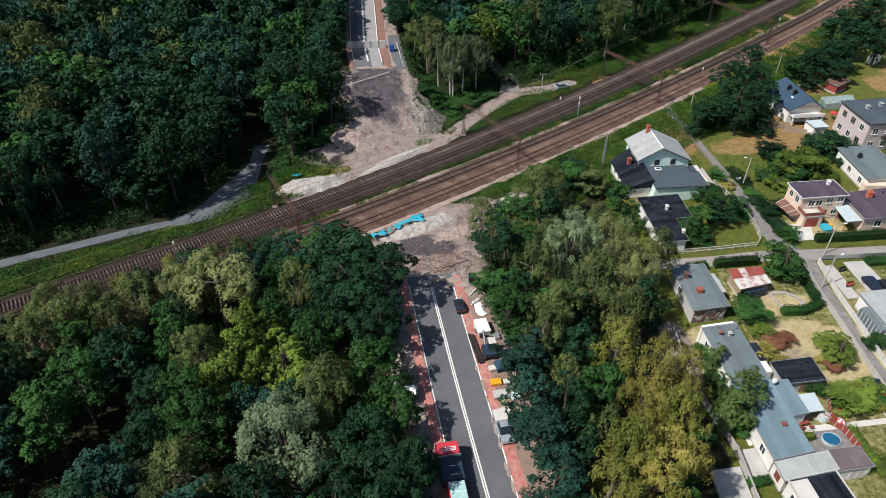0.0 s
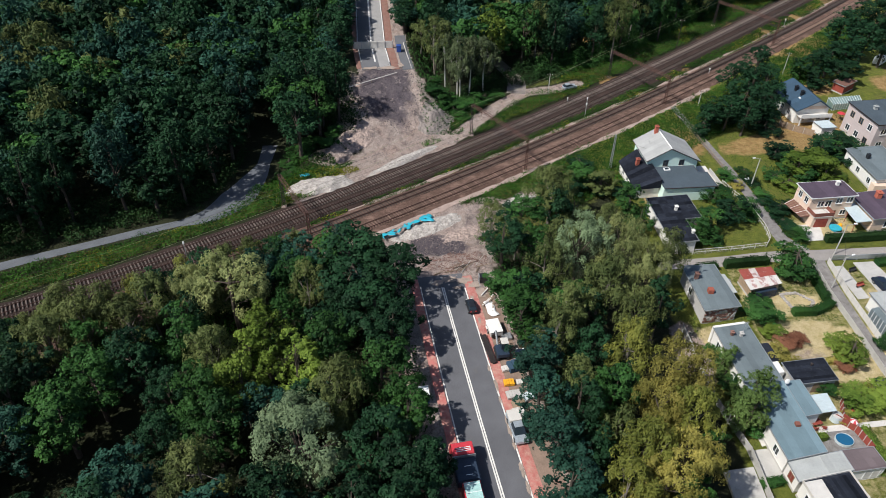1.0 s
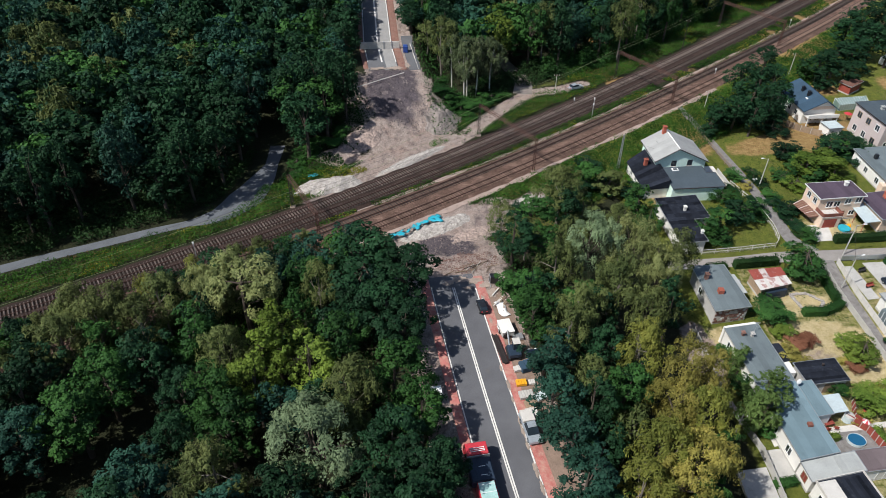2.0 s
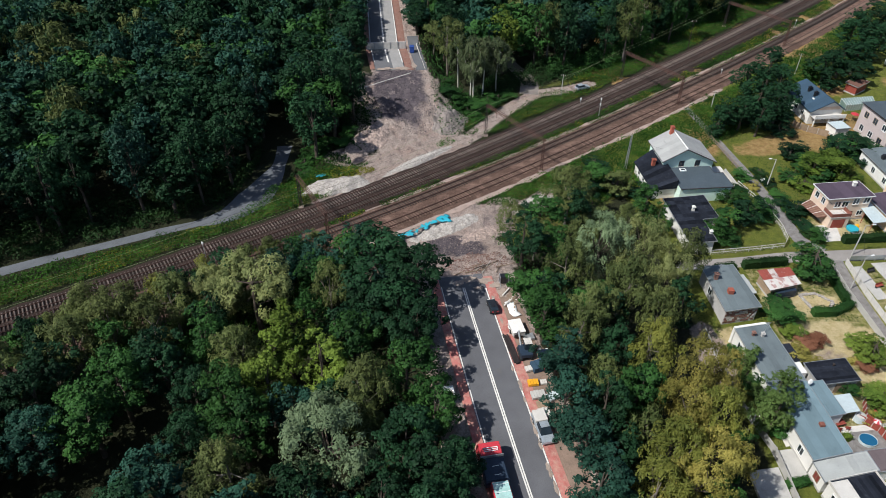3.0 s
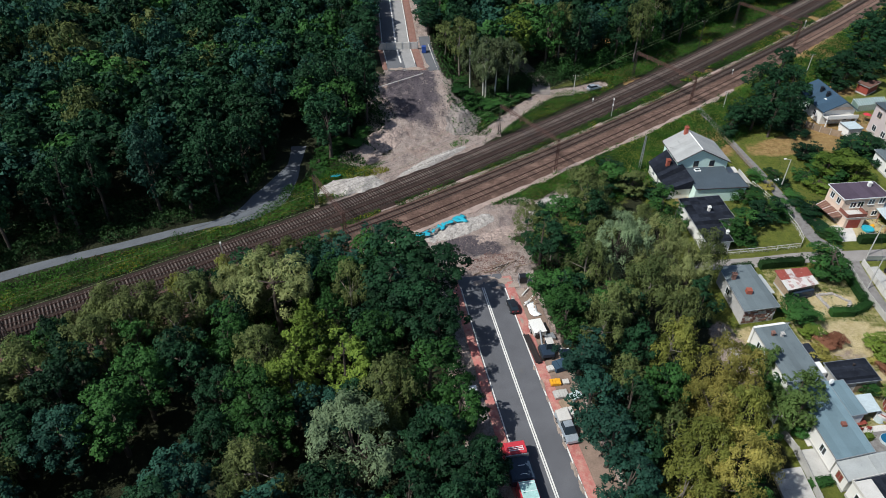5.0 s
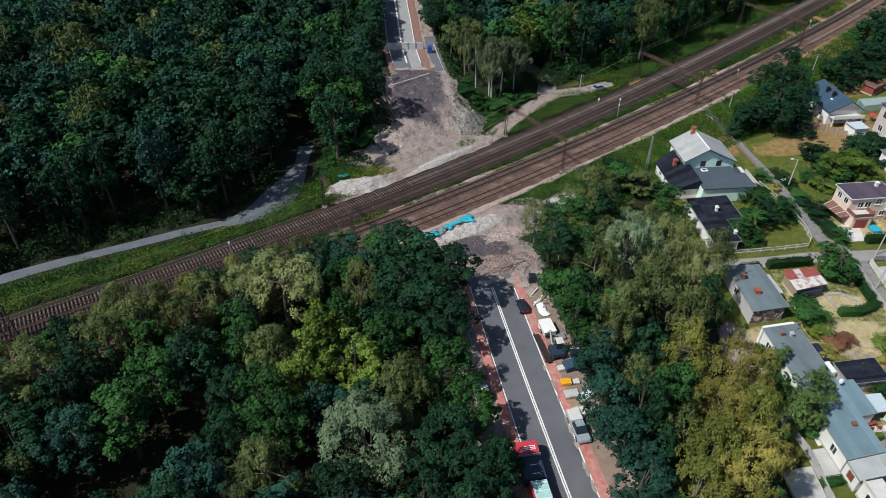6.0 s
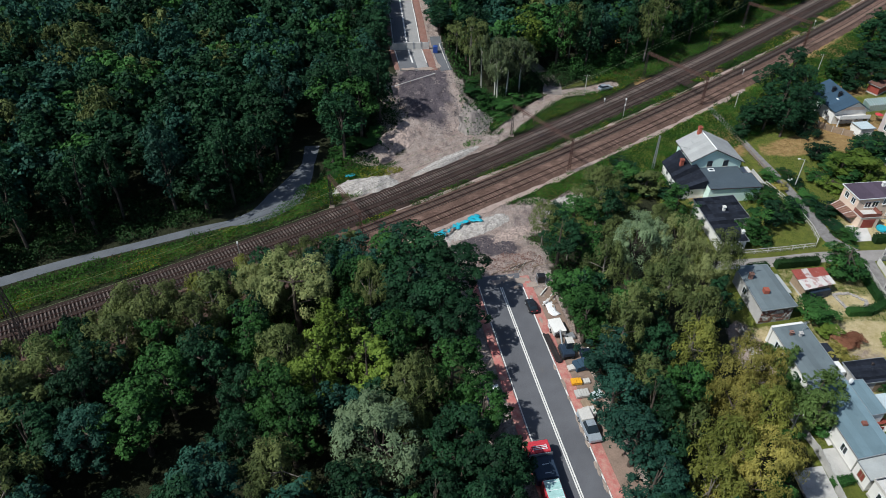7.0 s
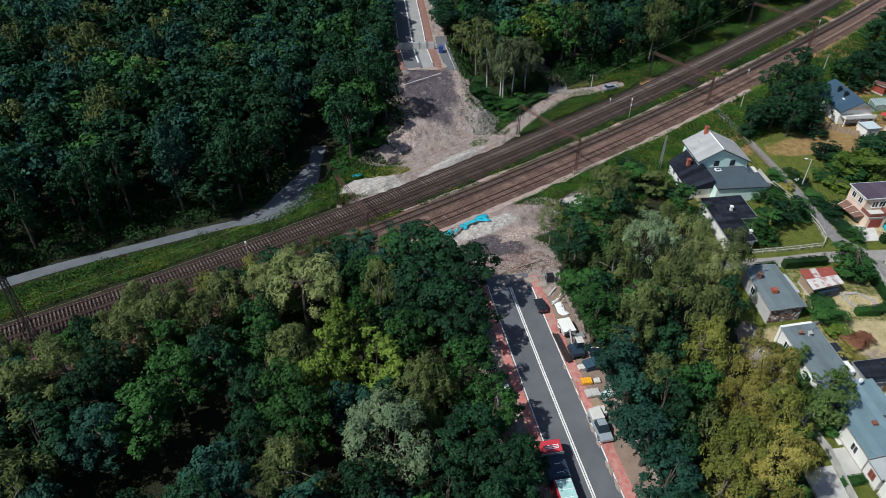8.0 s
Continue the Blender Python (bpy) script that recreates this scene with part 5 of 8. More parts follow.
for row in range(7):
    for k in range(12):
        p, q2 = Vector(lp[3]), Vector(lp[2])
        t = (k + 0.5 + 0.5 * (row % 2)) / 12.6
        w = 0.033
        if rng.random() < 0.88:
            bm = wall_piece(bmesh.new(), lp[3], lp[2], t - w, t + w, 0.3 + row * 0.4, 0.66 + row * 0.4, -0.02, 0.06 + rng.uniform(0, 0.08))
            part("stone", bm, M["brick_dark"] if rng.random() < 0.6 else M["concrete"], house)

# terrace of low houses
poly = [(41.9, 77.6), (47.2, 78.7), (48.5, 67.3), (43.0, 66.2)]
house, lp, c = flat_house("terraced_house", "white terraced house with flat grey felt roof", poly, 3.2, "white_plaster", "felt_grey", 0.2, sheets=5)
chimney(house, 0.3, 3.6, 3.2, 4.0, "grey_plaster", 0.42)
chimney(house, -1.1, 3.8, 3.2, 4.0, "brick_dark", 0.42)
aerial(house, 1.0, 4.6, 3.3)
for t in (0.2, 0.5, 0.8):
    window(house, lp[0], lp[3], t, 1.1, 1.0, 2.3)
window(house, lp[1], lp[2], 0.4, 1.1, 1.0, 2.3)
window(house, lp[0], lp[1], 0.5, 1.1, 1.0, 2.3)
part("party_wall", prism(bmesh.new(), moved([(41.6, 78.1), (41.75, 77.7), (47.1, 78.8), (46.95, 79.2)], c), -0.05, 3.5), M["white_plaster"], house)
part("side_shed", prism(bmesh.new(), moved([(47.9, 75.0), (49.6, 75.3), (50.2, 69.5), (48.5, 69.2)], c), -0.05, 2.4), M["white_plaster"], house)
part("side_shed_roof", prism(bmesh.new(), moved([(47.85, 75.2), (49.8, 75.5), (50.4, 71.8), (48.3, 71.4)], c), 2.404, 2.5), M["felt_black"], house)
poly = [(43.05, 66.1), (48.55, 67.2), (49.8, 55.0), (44.4, 53.7)]
house, lp, c = flat_house("terraced_house", "white terraced house with flat blue-grey felt roof", poly, 3.1, "white_plaster", "felt_blue", 0.2, sheets=5)
chimney(house, 1.2, -1.4, 3.1, 3.7, "dark_brick", 0.65, cap=False)
for t in (0.2, 0.5, 0.8):
    window(house, lp[0], lp[3], t, 1.1, 1.0, 2.3)
window(house, lp[1], lp[2], 0.75, 1.1, 1.0, 2.3)
window(house, lp[3], lp[2], 0.8, 0.9, 1.0, 2.1)
dish = bmesh.new()
bmesh.ops.create_cone(dish, cap_ends=True, segments=14, radius1=0.42, radius2=0.2, depth=0.12, matrix=Matrix.Translation((2.3, 5.6, 4.2)) @ Euler((1.1, 0.3, 0)).to_matrix().to_4x4())
beam(dish, (2.3, 5.7, 3.2), (2.3, 5.66, 4.2), 0.03, 5)
part("satellite_dish", dish, M["white_paint"], house)
poly = [(48.65, 66.9), (51.3, 67.3), (52.0, 61.5), (49.3, 60.9)]
house, lp, c = flat_house("extension", "house extension with pale blue-grey felt roof", poly, 2.9, "white_plaster", "felt_blue", 0.15, category="extension", sheets=3)
window(house, lp[1], lp[2], 0.5, 1.0, 1.0, 2.1)
poly = [(44.5, 53.5), (52.2, 55.2), (52.5, 52.5), (44.8, 50.7)]
house, lp, c = flat_house("annex", "low annex with patched pale grey roof", poly, 2.6, "white_plaster", "felt_pale", 0.12, category="annex")
roof_strips(house, moved([(49.0, 54.4), (52.0, 55.0), (52.3, 52.6), (49.2, 51.9)], c), [2.78] * 4, 3, M["felt_pale"], seed=4, across=2)
window(house, lp[0], lp[3], 0.5, 1.0, 0.9, 2.1, "wood", "red_wood", "door")
poly = [(52.4, 55.4), (57.0, 56.1), (57.5, 53.2), (52.7, 52.4)]
house, lp, c = flat_house("garage", "white garage with flat brown felt roof", poly, 2.4, "white_plaster", "felt_brown", 0.12, category="garage")
roof_strips(house, moved([(52.4, 55.3), (56.9, 56.0), (57.4, 53.3), (52.7, 52.5)], c), [2.58] * 4, 4, M["felt_brown"], seed=6, across=2)
window(house, lp[2], lp[3], 0.35, 2.2, 0.05, 2.0, "white_paint", "pale_concrete", "door")
poly = [(45.0, 50.3), (51.6, 51.8), (52.9, 44.5), (46.2, 43.0)]
house, lp, c = flat_house("house", "white house with black flat roof and pale parapet", poly, 3.0, "white_plaster", "felt_black", 0.05, "pale_concrete", parapet=0.25)
roof_strips(house, moved([(47.6, 50.6), (51.4, 51.5), (52.7, 44.7), (48.6, 43.8)], c), [3.17] * 4, 7, M["felt_black"], seed=12)
part("roof_terrace", prism(bmesh.new(), moved([(45.1, 50.2), (47.5, 50.7), (48.5, 43.7), (46.3, 43.2)], c), 3.165, 3.22), M["pale_concrete"], house)
for t in (0.25, 0.7):
    window(house, lp[0], lp[3], t, 1.1, 1.0, 2.3)

# black-roofed shed, rusty shed, carport
poly = [(50.6, 71.1), (57.0, 72.2), (57.4, 68.2), (51.2, 67.2)]
house, lp, c = flat_house("shed", "grey shed with ribbed black sheet roof", poly, 2.4, "concrete", "felt_black", 0.2, category="shed")
roof_strips(house, moved([(50.4, 71.3), (51.0, 67.0), (57.6, 68.0), (57.2, 72.4)], c), [2.57] * 4, 8, M["felt_black"], seed=14)
vent(house, 0.6, 1.1, 2.5)
part("door", wall_piece(bmesh.new(), lp[2], lp[3], 0.3, 0.55, 0.0, 2.0, 0.0, 0.05), M["wood"], house)
poly = [(51.3, 92.7), (56.6, 93.6), (57.1, 90.0), (51.9, 88.6)]
house, lp, c = flat_house("shed", "open wooden shed with rusty corrugated roof", poly, 2.3, "wood", "rust_steel", 0.1, category="shed")
roof_strips(house, moved([(50.8, 93.1), (57.0, 94.1), (57.25, 92.0), (51.05, 90.5)], c), [2.7, 2.7, 2.6, 2.6], 10, [M["rust_red"], M["rust_red"], M["rust_sheet"]], seed=15)
roof_strips(house, moved([(51.0, 90.8), (57.2, 92.2), (57.5, 89.8), (51.3, 87.9)], c), [2.59, 2.59, 2.5, 2.5], 8, [M["rust_sheet"], M["pale_concrete"], M["pale_concrete"]], seed=19)
part("tarpaulin", wall_piece(bmesh.new(), lp[3], lp[2], 0.15, 0.9, 0.0, 1.6, 0.05, 0.7), M["tarp_dark"], house)
carport = tagged(empty("canopy", (53.2, 63.8, 0)), "pale sheet canopy on posts beside the extension", "canopy")
part("roof", prism(bmesh.new(), [(-1.6, 1.2), (1.7, 1.8), (1.8, -1.4), (-1.4, -2.0)], 2.3, [2.5, 2.4, 2.35, 2.45]), M["pale_sheet"], carport)
for x, y in ((-1.3, 1.0), (1.5, 1.5), (1.6, -1.2), (-1.2, -1.7)):
    part("post", beam(bmesh.new(), (x, y, -0.02), (x, y, 2.32), 0.06, 6), M["white_paint"], carport)

# beige house with garage and balcony
poly = [(70.2, 116.9), (79.4, 118.1), (80.1, 113.2), (70.9, 111.9)]
house, lp, c = flat_house("house", "two-storey beige house with flat purple-brown roof", poly, 5.5, "beige_plaster", "felt_purple", 0.3, "white_paint", sheets=8)
for t, z in ((0.3, 3.7), (0.72, 3.7)):
    window(house, lp[0], lp[3], t, 1.0, z, z + 1.2)
for t, z in ((0.25, 3.4), (0.42, 3.4), (0.66, 3.9), (0.9, 4.0)):
    window(house, lp[3], lp[2], t, 1.2, z, z + 1.2)
window(house, lp[3], lp[2], 0.62, 1.0, 0.1, 2.1, "wood", "red_wood", "door")
window(house, lp[3], lp[2], 0.85, 1.1, 1.1, 2.1)
gp = [(-4.3, -2.95), (-0.2, -2.4), (0.15, -4.9), (-3.9, -5.45)]
part("garage_block", prism(bmesh.new(), gp, -0.05, 2.55), M["beige_plaster"], house)
part("balcony_floor", prism(bmesh.new(), grown(gp, 0.15), 2.554, 2.7), M["pale_concrete"], house)
part("garage_door", wall_piece(bmesh.new(), gp[3], gp[2], 0.15, 0.8, 0.0, 2.05, -0.02, 0.05), M["red_wood"], house, "red-brown garage door")
bm = bmesh.new()
for a, b in ((gp[1], gp[2]), (gp[2], gp[3]), (gp[3], gp[0])):
    wall_piece(bm, a, b, 0.0, 1.0, 2.7, 3.45, -0.02, 0.1)
part("balustrade", bm, M["dark_brick"], house, "red-brown balcony balustrade")
chimney(house, 2.6, 1.6, 5.4, 6.5, "white_plaster", 0.6)
part("pergola", prism(bmesh.new(), [(-7.4, 0.2), (-5.2, 1.6), (-3.9, -4.2), (-6.0, -4.5)], 1.9, [2.0, 2.3, 2.3, 2.0]), M["brown_wood"], house, "red-brown slatted lean-to roof")
for i in range(9):
    t = (i + 0.5) / 9
    a, b = lerp2((-7.5, 0.3), (-6.1, -4.6), t), lerp2((-5.1, 1.7), (-3.8, -4.3), t)
    part("slat", beam(bmesh.new(), (*a, 2.06), (*b, 2.36), 0.06, 4), M["wood" if i % 3 else "white_plaster"], house)

# bungalow with carport
poly = [(81.6, 116.7), (92.5, 119.0), (93.5, 110.2), (82.4, 108.5)]
house, lp, c = flat_house("house", "low house with dark purple felt roof", poly, 3.2, "beige_plaster", "felt_purple", 0.35, sheets=9)
chimney(house, -1.0, 2.2, 3.2, 4.6, "brick", 1.0)
vent(house, 2.5, 3.6, 3.3)
for t in (0.3, 0.7):
    window(house, lp[3], lp[2], t, 1.3, 1.0, 2.3)
carport = tagged(empty("carport", (80.4, 111.7, 0)), "pale blue-grey carport roof on slender posts", "carport")
part("roof", prism(bmesh.new(), [(-1.7, 3.2), (1.1, 3.8), (1.7, -3.2), (-1.6, -3.8)], 2.6, [2.8, 2.8, 2.72, 2.72]), M["pale_sheet"], carport)
for x, y in ((-1.5, 2.9), (-1.4, 0.0), (-1.4, -3.4)):
    part("post", beam(bmesh.new(), (x, y, -0.02), (x, y, 2.62), 0.07, 6), M["brick"], carport)

# flats, grey house, navy-roofed house at the back
poly = [(95.7, 151.0), (108.5, 153.0), (110.2, 142.0), (97.2, 139.9)]
house, lp, c = flat_house("house", "three-storey pinkish plastered house with flat dark roof", poly, 7.0, "pink_plaster", "felt_slate", 0.35, "dark_steel", sheets=11)
for z in (1.0, 4.4):
    for t in (0.2, 0.5, 0.8):
        window(house, lp[0], lp[3], t, 1.3, z, z + 1.4, "white_paint" if (t + z) % 1 < 0.6 else "wood")
    for t in (0.15, 0.4, 0.65, 0.9):
        window(house, lp[3], lp[2], t, 1.3, z, z + 1.4)
for x, y in ((-3.0, 1.0), (0.8, 2.4), (3.5, 2.2)):
    chimney(house, x, y, 7.0, 7.9, "felt_pale", 0.8)
bm = bmesh.new()
wall_piece(bm, lp[3], lp[2], 0.3, 0.95, 3.5, 3.65, 0.0, 1.5)
wall_piece(bm, lp[3], lp[2], 0.3, 0.95, 3.65, 4.5, 1.42, 1.5)
part("balcony", bm, M["dark_steel"], house)
poly = [(89.2, 135.0), (97.4, 136.4), (98.4, 124.0), (89.9, 122.6)]
house, lp, c = flat_house("house", "white low house with flat blue-grey roof", poly, 3.3, "white_plaster", "felt_grey", 0.35, sheets=7)
vent(house, -2.0, 2.2, 3.4, "black_paint")
part("flue_box", boxed(-2.3, 1.2, 3.3, -1.7, 1.9, 4.6), M["black_paint"], house)
for t in (0.15, 0.45, 0.8):
    window(house, lp[0], lp[3], t, 1.1, 1.0, 2.2)
for t in (0.3, 0.7):
    window(house, lp[3], lp[2], t, 1.3, 1.0, 2.2)
part("porch", boxed(-4.6, -8.0, -0.02, 3.5, -6.4, 2.4), M["beige_plaster"], house)


def navy_house():
    c = (88.5, 160.0)
    house = tagged(empty("house", (c[0], c[1], 0), 7.0), "white house with navy-blue gabled roof and front balcony", "house", group="houses of the settlement")
    x0, x1, y0, y1, e, top = -4.2, 4.2, -6.0, 6.0, 3.7, 6.0
    bm = bmesh.new()
    f = [bm.verts.new(v) for v in ((x0, y0, -0.05), (x1, y0, -0.05), (x1, y0, e), (0.6, y0, top), (x0, y0, e))]
    b = [bm.verts.new(v) for v in ((x0, y1, -0.05), (x1, y1, -0.05), (x1, y1, e), (0.6, y1, top), (x0, y1, e))]
    bm.faces.new(f), bm.faces.new(b[::-1])
    for i in range(5):
        bm.faces.new((f[i], b[i], b[(i + 1) % 5], f[(i + 1) % 5]))
    part("wall", bm, M["white_plaster"], house)
    for sx in (x0 - 0.5, x1 + 0.5):
        bm = bmesh.new()
        vs = [bm.verts.new(v) for v in ((sx, y0 - 0.8, e - 0.2), (0.6, y0 - 0.8, top + 0.04), (0.6, y1 + 0.5, top + 0.04), (sx, y1 + 0.5, e - 0.2))]
        hs = [bm.verts.new((v.co.x, v.co.y, v.co.z + 0.18)) for v in vs]
        bm.faces.new(vs[::-1]), bm.faces.new(hs)
        for i in range(4):
            bm.faces.new((vs[i], vs[(i + 1) % 4], hs[(i + 1) % 4], hs[i]))
        slope = part("roof", bm, M["navy_roof"], house)
        roof_strips(slope, [(sx, y0 - 0.8), (sx, y1 + 0.5), (0.6, y1 + 0.5), (0.6, y0 - 0.8)], [e - 0.01, e - 0.01, top + 0.23, top + 0.23], 8, M["navy_roof"], seed=21)
    for y in (1.2, -1.6):
        chimney(house, -1.2, y, 4.9, 6.4, "black_paint", 0.7)
    part("roof_window", boxed(-2.2, -2.8, 4.85, -1.4, -2.0, 5.1), M["white_paint"], house)
    part("balcony", boxed(-4.0, -8.2, 2.3, 4.0, -6.0, 2.5), M["pale_concrete"], house)
    part("balcony_rail", boxed(-4.0, -8.2, 2.5, 4.0, -8.05, 3.3), M["white_plaster"], house)
    for x in (-3.8, 0.0, 3.8):
        part("post", boxed(x - 0.12, -8.1, -0.02, x + 0.12, -7.86, 2.3), M["white_plaster"], house)
    part("gable_board", wall_piece(bmesh.new(), (x0, y0), (x1, y0), 0.15, 0.9, 3.7, 4.5, 0.0, 0.04), M["beige_plaster"], house)
    for t in (0.25, 0.5, 0.75):
        window(house, (x0, y0), (x1, y0), t, 1.2, 0.9, 2.1)
        window(house, (x0, y0), (x0, y1), t, 1.0, 1.2, 2.4)


navy_house()
poly = [(88.2, 150.0), (91.8, 150.7), (92.4, 147.4), (88.9, 146.8)]
house, lp, c = flat_house("shed", "small white shed with pale sheet roof", poly, 2.2, "white_plaster", "pale_sheet", 0.15, category="shed")
poly = [(103.0, 172.6), (107.0, 176.0), (109.0, 173.2), (104.6, 169.8)]
house, lp, c = flat_house("shed", "red-brown wooden garden shed", poly, 2.4, "red_wood", "brown_wood", 0.3, category="shed")
poly = [(98.3, 164.6), (107.0, 166.2), (106.0, 162.4), (97.8, 160.6)]
c = centre_of(poly)
lp = moved(poly, c)
gh = tagged(empty("greenhouse", (c[0], c[1], 0)), "long greenhouse of pale green panes", "greenhouse")
part("glazing", prism(bmesh.new(), lp, -0.02, 1.7), M["green_glass"], gh)
for i in range(13):
    t = i / 12
    bm = bmesh.new()
    a, b = lerp2(lp[0], lp[1], t), lerp2(lp[3], lp[2], t)
    beam(bm, (*a, 0), (*a, 1.75), 0.05, 4), beam(bm, (*b, 0), (*b, 1.75), 0.05, 4), beam(bm, (*a, 1.74), (*b, 1.74), 0.05, 4)
    part("rib", bm, M["white_paint"], gh)
poly = [(71.4, 86.6), (79.5, 88.0), (80.6, 79.0), (72.4, 77.6)]
house, lp, c = flat_house("house", "white low house with pale grey roof", poly, 3.0, "white_plaster", "felt_pale", 0.3, sheets=7)
part("veranda", prism(bmesh.new(), [(-5.6, 1.2), (-4.2, 1.4), (-3.4, -4.0), (-4.8, -4.2)], -0.02, [2.2, 2.5, 2.5, 2.2]), M["felt_grey"], house)
bm = bmesh.new()
for t in np.linspace(0, 1, 8):
    a, b = lerp2((-5.62, 1.2), (-4.82, -4.2), t), lerp2((-4.2, 1.4), (-3.4, -4.0), t)
    beam(bm, (*a, 0), (*a, 2.22), 0.05, 4)
part("veranda_frame", bm, M["white_paint"], house)


# ---- overhead line ----
def lattice_post(bm, x, y, z0, z1, w0, w1, bar=0.055):
    """Four corner bars with zigzag bracing."""
    n = max(4, int((z1 - z0) / 0.9))
    for k in range(4):
        sx, sy = ((-1, -1), (1, -1), (1, 1), (-1, 1))[k]
        tx, ty = ((1, -1), (1, 1), (-1, 1), (-1, -1))[k]
        beam(bm, (x + sx * w0, y + sy * w0, z0), (x + sx * w1, y + sy * w1, z1), bar, 4)
        for i in range(n):
            a, b = i / n, (i + 1) / n
            wa, wb = w0 + (w1 - w0) * a, w0 + (w1 - w0) * b
            beam(bm, (x + sx * wa, y + sy * wa, z0 + (z1 - z0) * a), (x + tx * wb, y + ty * wb, z0 + (z1 - z0) * b), bar * 0.6, 3)
    return bm


def portal(north, south, h, kind="rust_steel"):
    c = ((north[0] + south[0]) / 2, (north[1] + south[1]) / 2)
    gate = tagged(empty("catenary_portal", (c[0], c[1], 0)), "rusty lattice portal carrying the overhead line across the tracks", "catenary portal", group="catenary portals")
    n, s = Vector((north[0] - c[0], north[1] - c[1])), Vector((south[0] - c[0], south[1] - c[1]))
    for p in (n, s):
        post = part("post", lattice_post(bmesh.new(), p.x, p.y, -0.1, h, 0.26, 0.17), M[kind if p is s else "dark_steel"], gate)
        part("footing", boxed(p.x - 0.5, p.y - 0.5, -0.2, p.x + 0.5, p.y + 0.5, 0.25, bevel=0.04), M["ballast_pale"], post)
    bm = bmesh.new()
    d = (s - n).normalized()
    w = Vector((-d.y, d.x)) * 0.28
    z = h - 0.7
    for k, (off, dz) in enumerate(((w, 0), (-w, 0), (w, 0.55), (-w, 0.55))):
        beam(bm, (n.x + off.x, n.y + off.y, z + dz), (s.x + off.x, s.y + off.y, z + dz), 0.055, 4)
    m = int((s - n).length / 0.9)
    for i in range(m):
        a, b = n.lerp(s, i / m), n.lerp(s, (i + 1) / m)
        u = 1 if i % 2 else -1
        beam(bm, (a.x + u * w.x, a.y + u * w.y, z), (b.x - u * w.x, b.y - u * w.y, z), 0.03, 3)
        for v in (w, -w):
            beam(bm, (a.x + v.x, a.y + v.y, z + (0.55 if i % 2 else 0)), (b.x + v.x, b.y + v.y, z + (0 if i % 2 else 0.55)), 0.03, 3)
    part("crossbeam", bm, M[kind], gate)
    x = c[0]
    for k in range(4):
        best = min(np.arange(x - 14, x + 14, 0.25), key=lambda xx: abs((Vector([float(v) for v in track_point(k, xx)]) - Vector(c)).dot(Vector((d.y, -d.x)))))
        tx, ty = (float(v) for v in track_point(k, best))
        tx, ty = tx - c[0], ty - c[1]
        bm = beam(bmesh.new(), (tx, ty, z), (tx, ty, z - 1.35), 0.045, 5)
        beam(bm, (tx, ty, z - 1.3), (tx + d.x * 1.1, ty + d.y * 1.1, z - 1.0), 0.035, 4)
        drop = part("drop_bracket", bm, M["rust_steel"], gate)
        ins = bmesh.new()
        for i in range(3):
            beam(ins, (tx, ty, z - 0.25 - 0.14 * i), (tx, ty, z - 0.33 - 0.14 * i), 0.11, 8, 0.06)
        part("insulator", ins, M["brick_dark"], drop)


PORTALS = [((-34.5, 114.5), (-26.9, 101.6), 7.9), ((4.6, 145.2), (16.2, 129.2), 8.4), ((43.7, 178.8), (55.2, 162.6), 8.0), ((85.1, 219.6), (98.0, 202.6), 8.2), ((-91.5, 75.5), (-83.5, 62.0), 8.0)]
for north, south, h in PORTALS:
    portal(north, south, h)

mast = tagged(empty("lattice_mast", (-78.9, 75.6, 0)), "tall dark lattice mast beside the tracks", "mast")
part("mast_frame", lattice_post(bmesh.new(), 0, 0, -0.1, 13.5, 0.65, 0.28, 0.1), M["dark_steel"], mast)
bm = beam(bmesh.new(), (-1.2, 0.5, 13.0), (1.2, -0.5, 13.0), 0.06, 4)
beam(bm, (-0.8, 0.3, 12.0), (0.8, -0.3, 12.0), 0.06, 4)
part("cross_arm", bm, M["dark_steel"], mast)
part("footing", boxed(-0.9, -0.9, -0.2, 0.9, 0.9, 0.2, bevel=0.05), M["concrete"], mast)


def wire(points, r, material, label, sag=0.25):
    line = [Vector(points[0])]
    for a, b in zip(points[:-1], points[1:]):
        a, b = Vector(a), Vector(b)
        line += [a.lerp(b, i / 6) - Vector((0, 0, 4 * sag * i / 6 * (1 - i / 6))) for i in range(1, 7)]
    bm = bmesh.new()
    rings = []
    for i, p in enumerate(line):
        d = (line[min(i + 1, len(line) - 1)] - line[max(i - 1, 0)]).normalized()
        side = Vector((-d.y, d.x, 0)).normalized()
        rise = d.cross(side)
        rings.append([bm.verts.new(p + (side * math.cos(a) + rise * math.sin(a)) * r) for a in (0.5, 2.594, 4.689)])
    for a, b in zip(rings[:-1], rings[1:]):
        for i in range(3):
            bm.faces.new((a[i], a[(i + 1) % 3], b[(i + 1) % 3], b[i]))
    bm.faces.new(rings[0]), bm.faces.new(rings[-1][::-1])
    return tagged(part("overhead_wire", bm, M[material]), label, "wire", group="overhead wires")


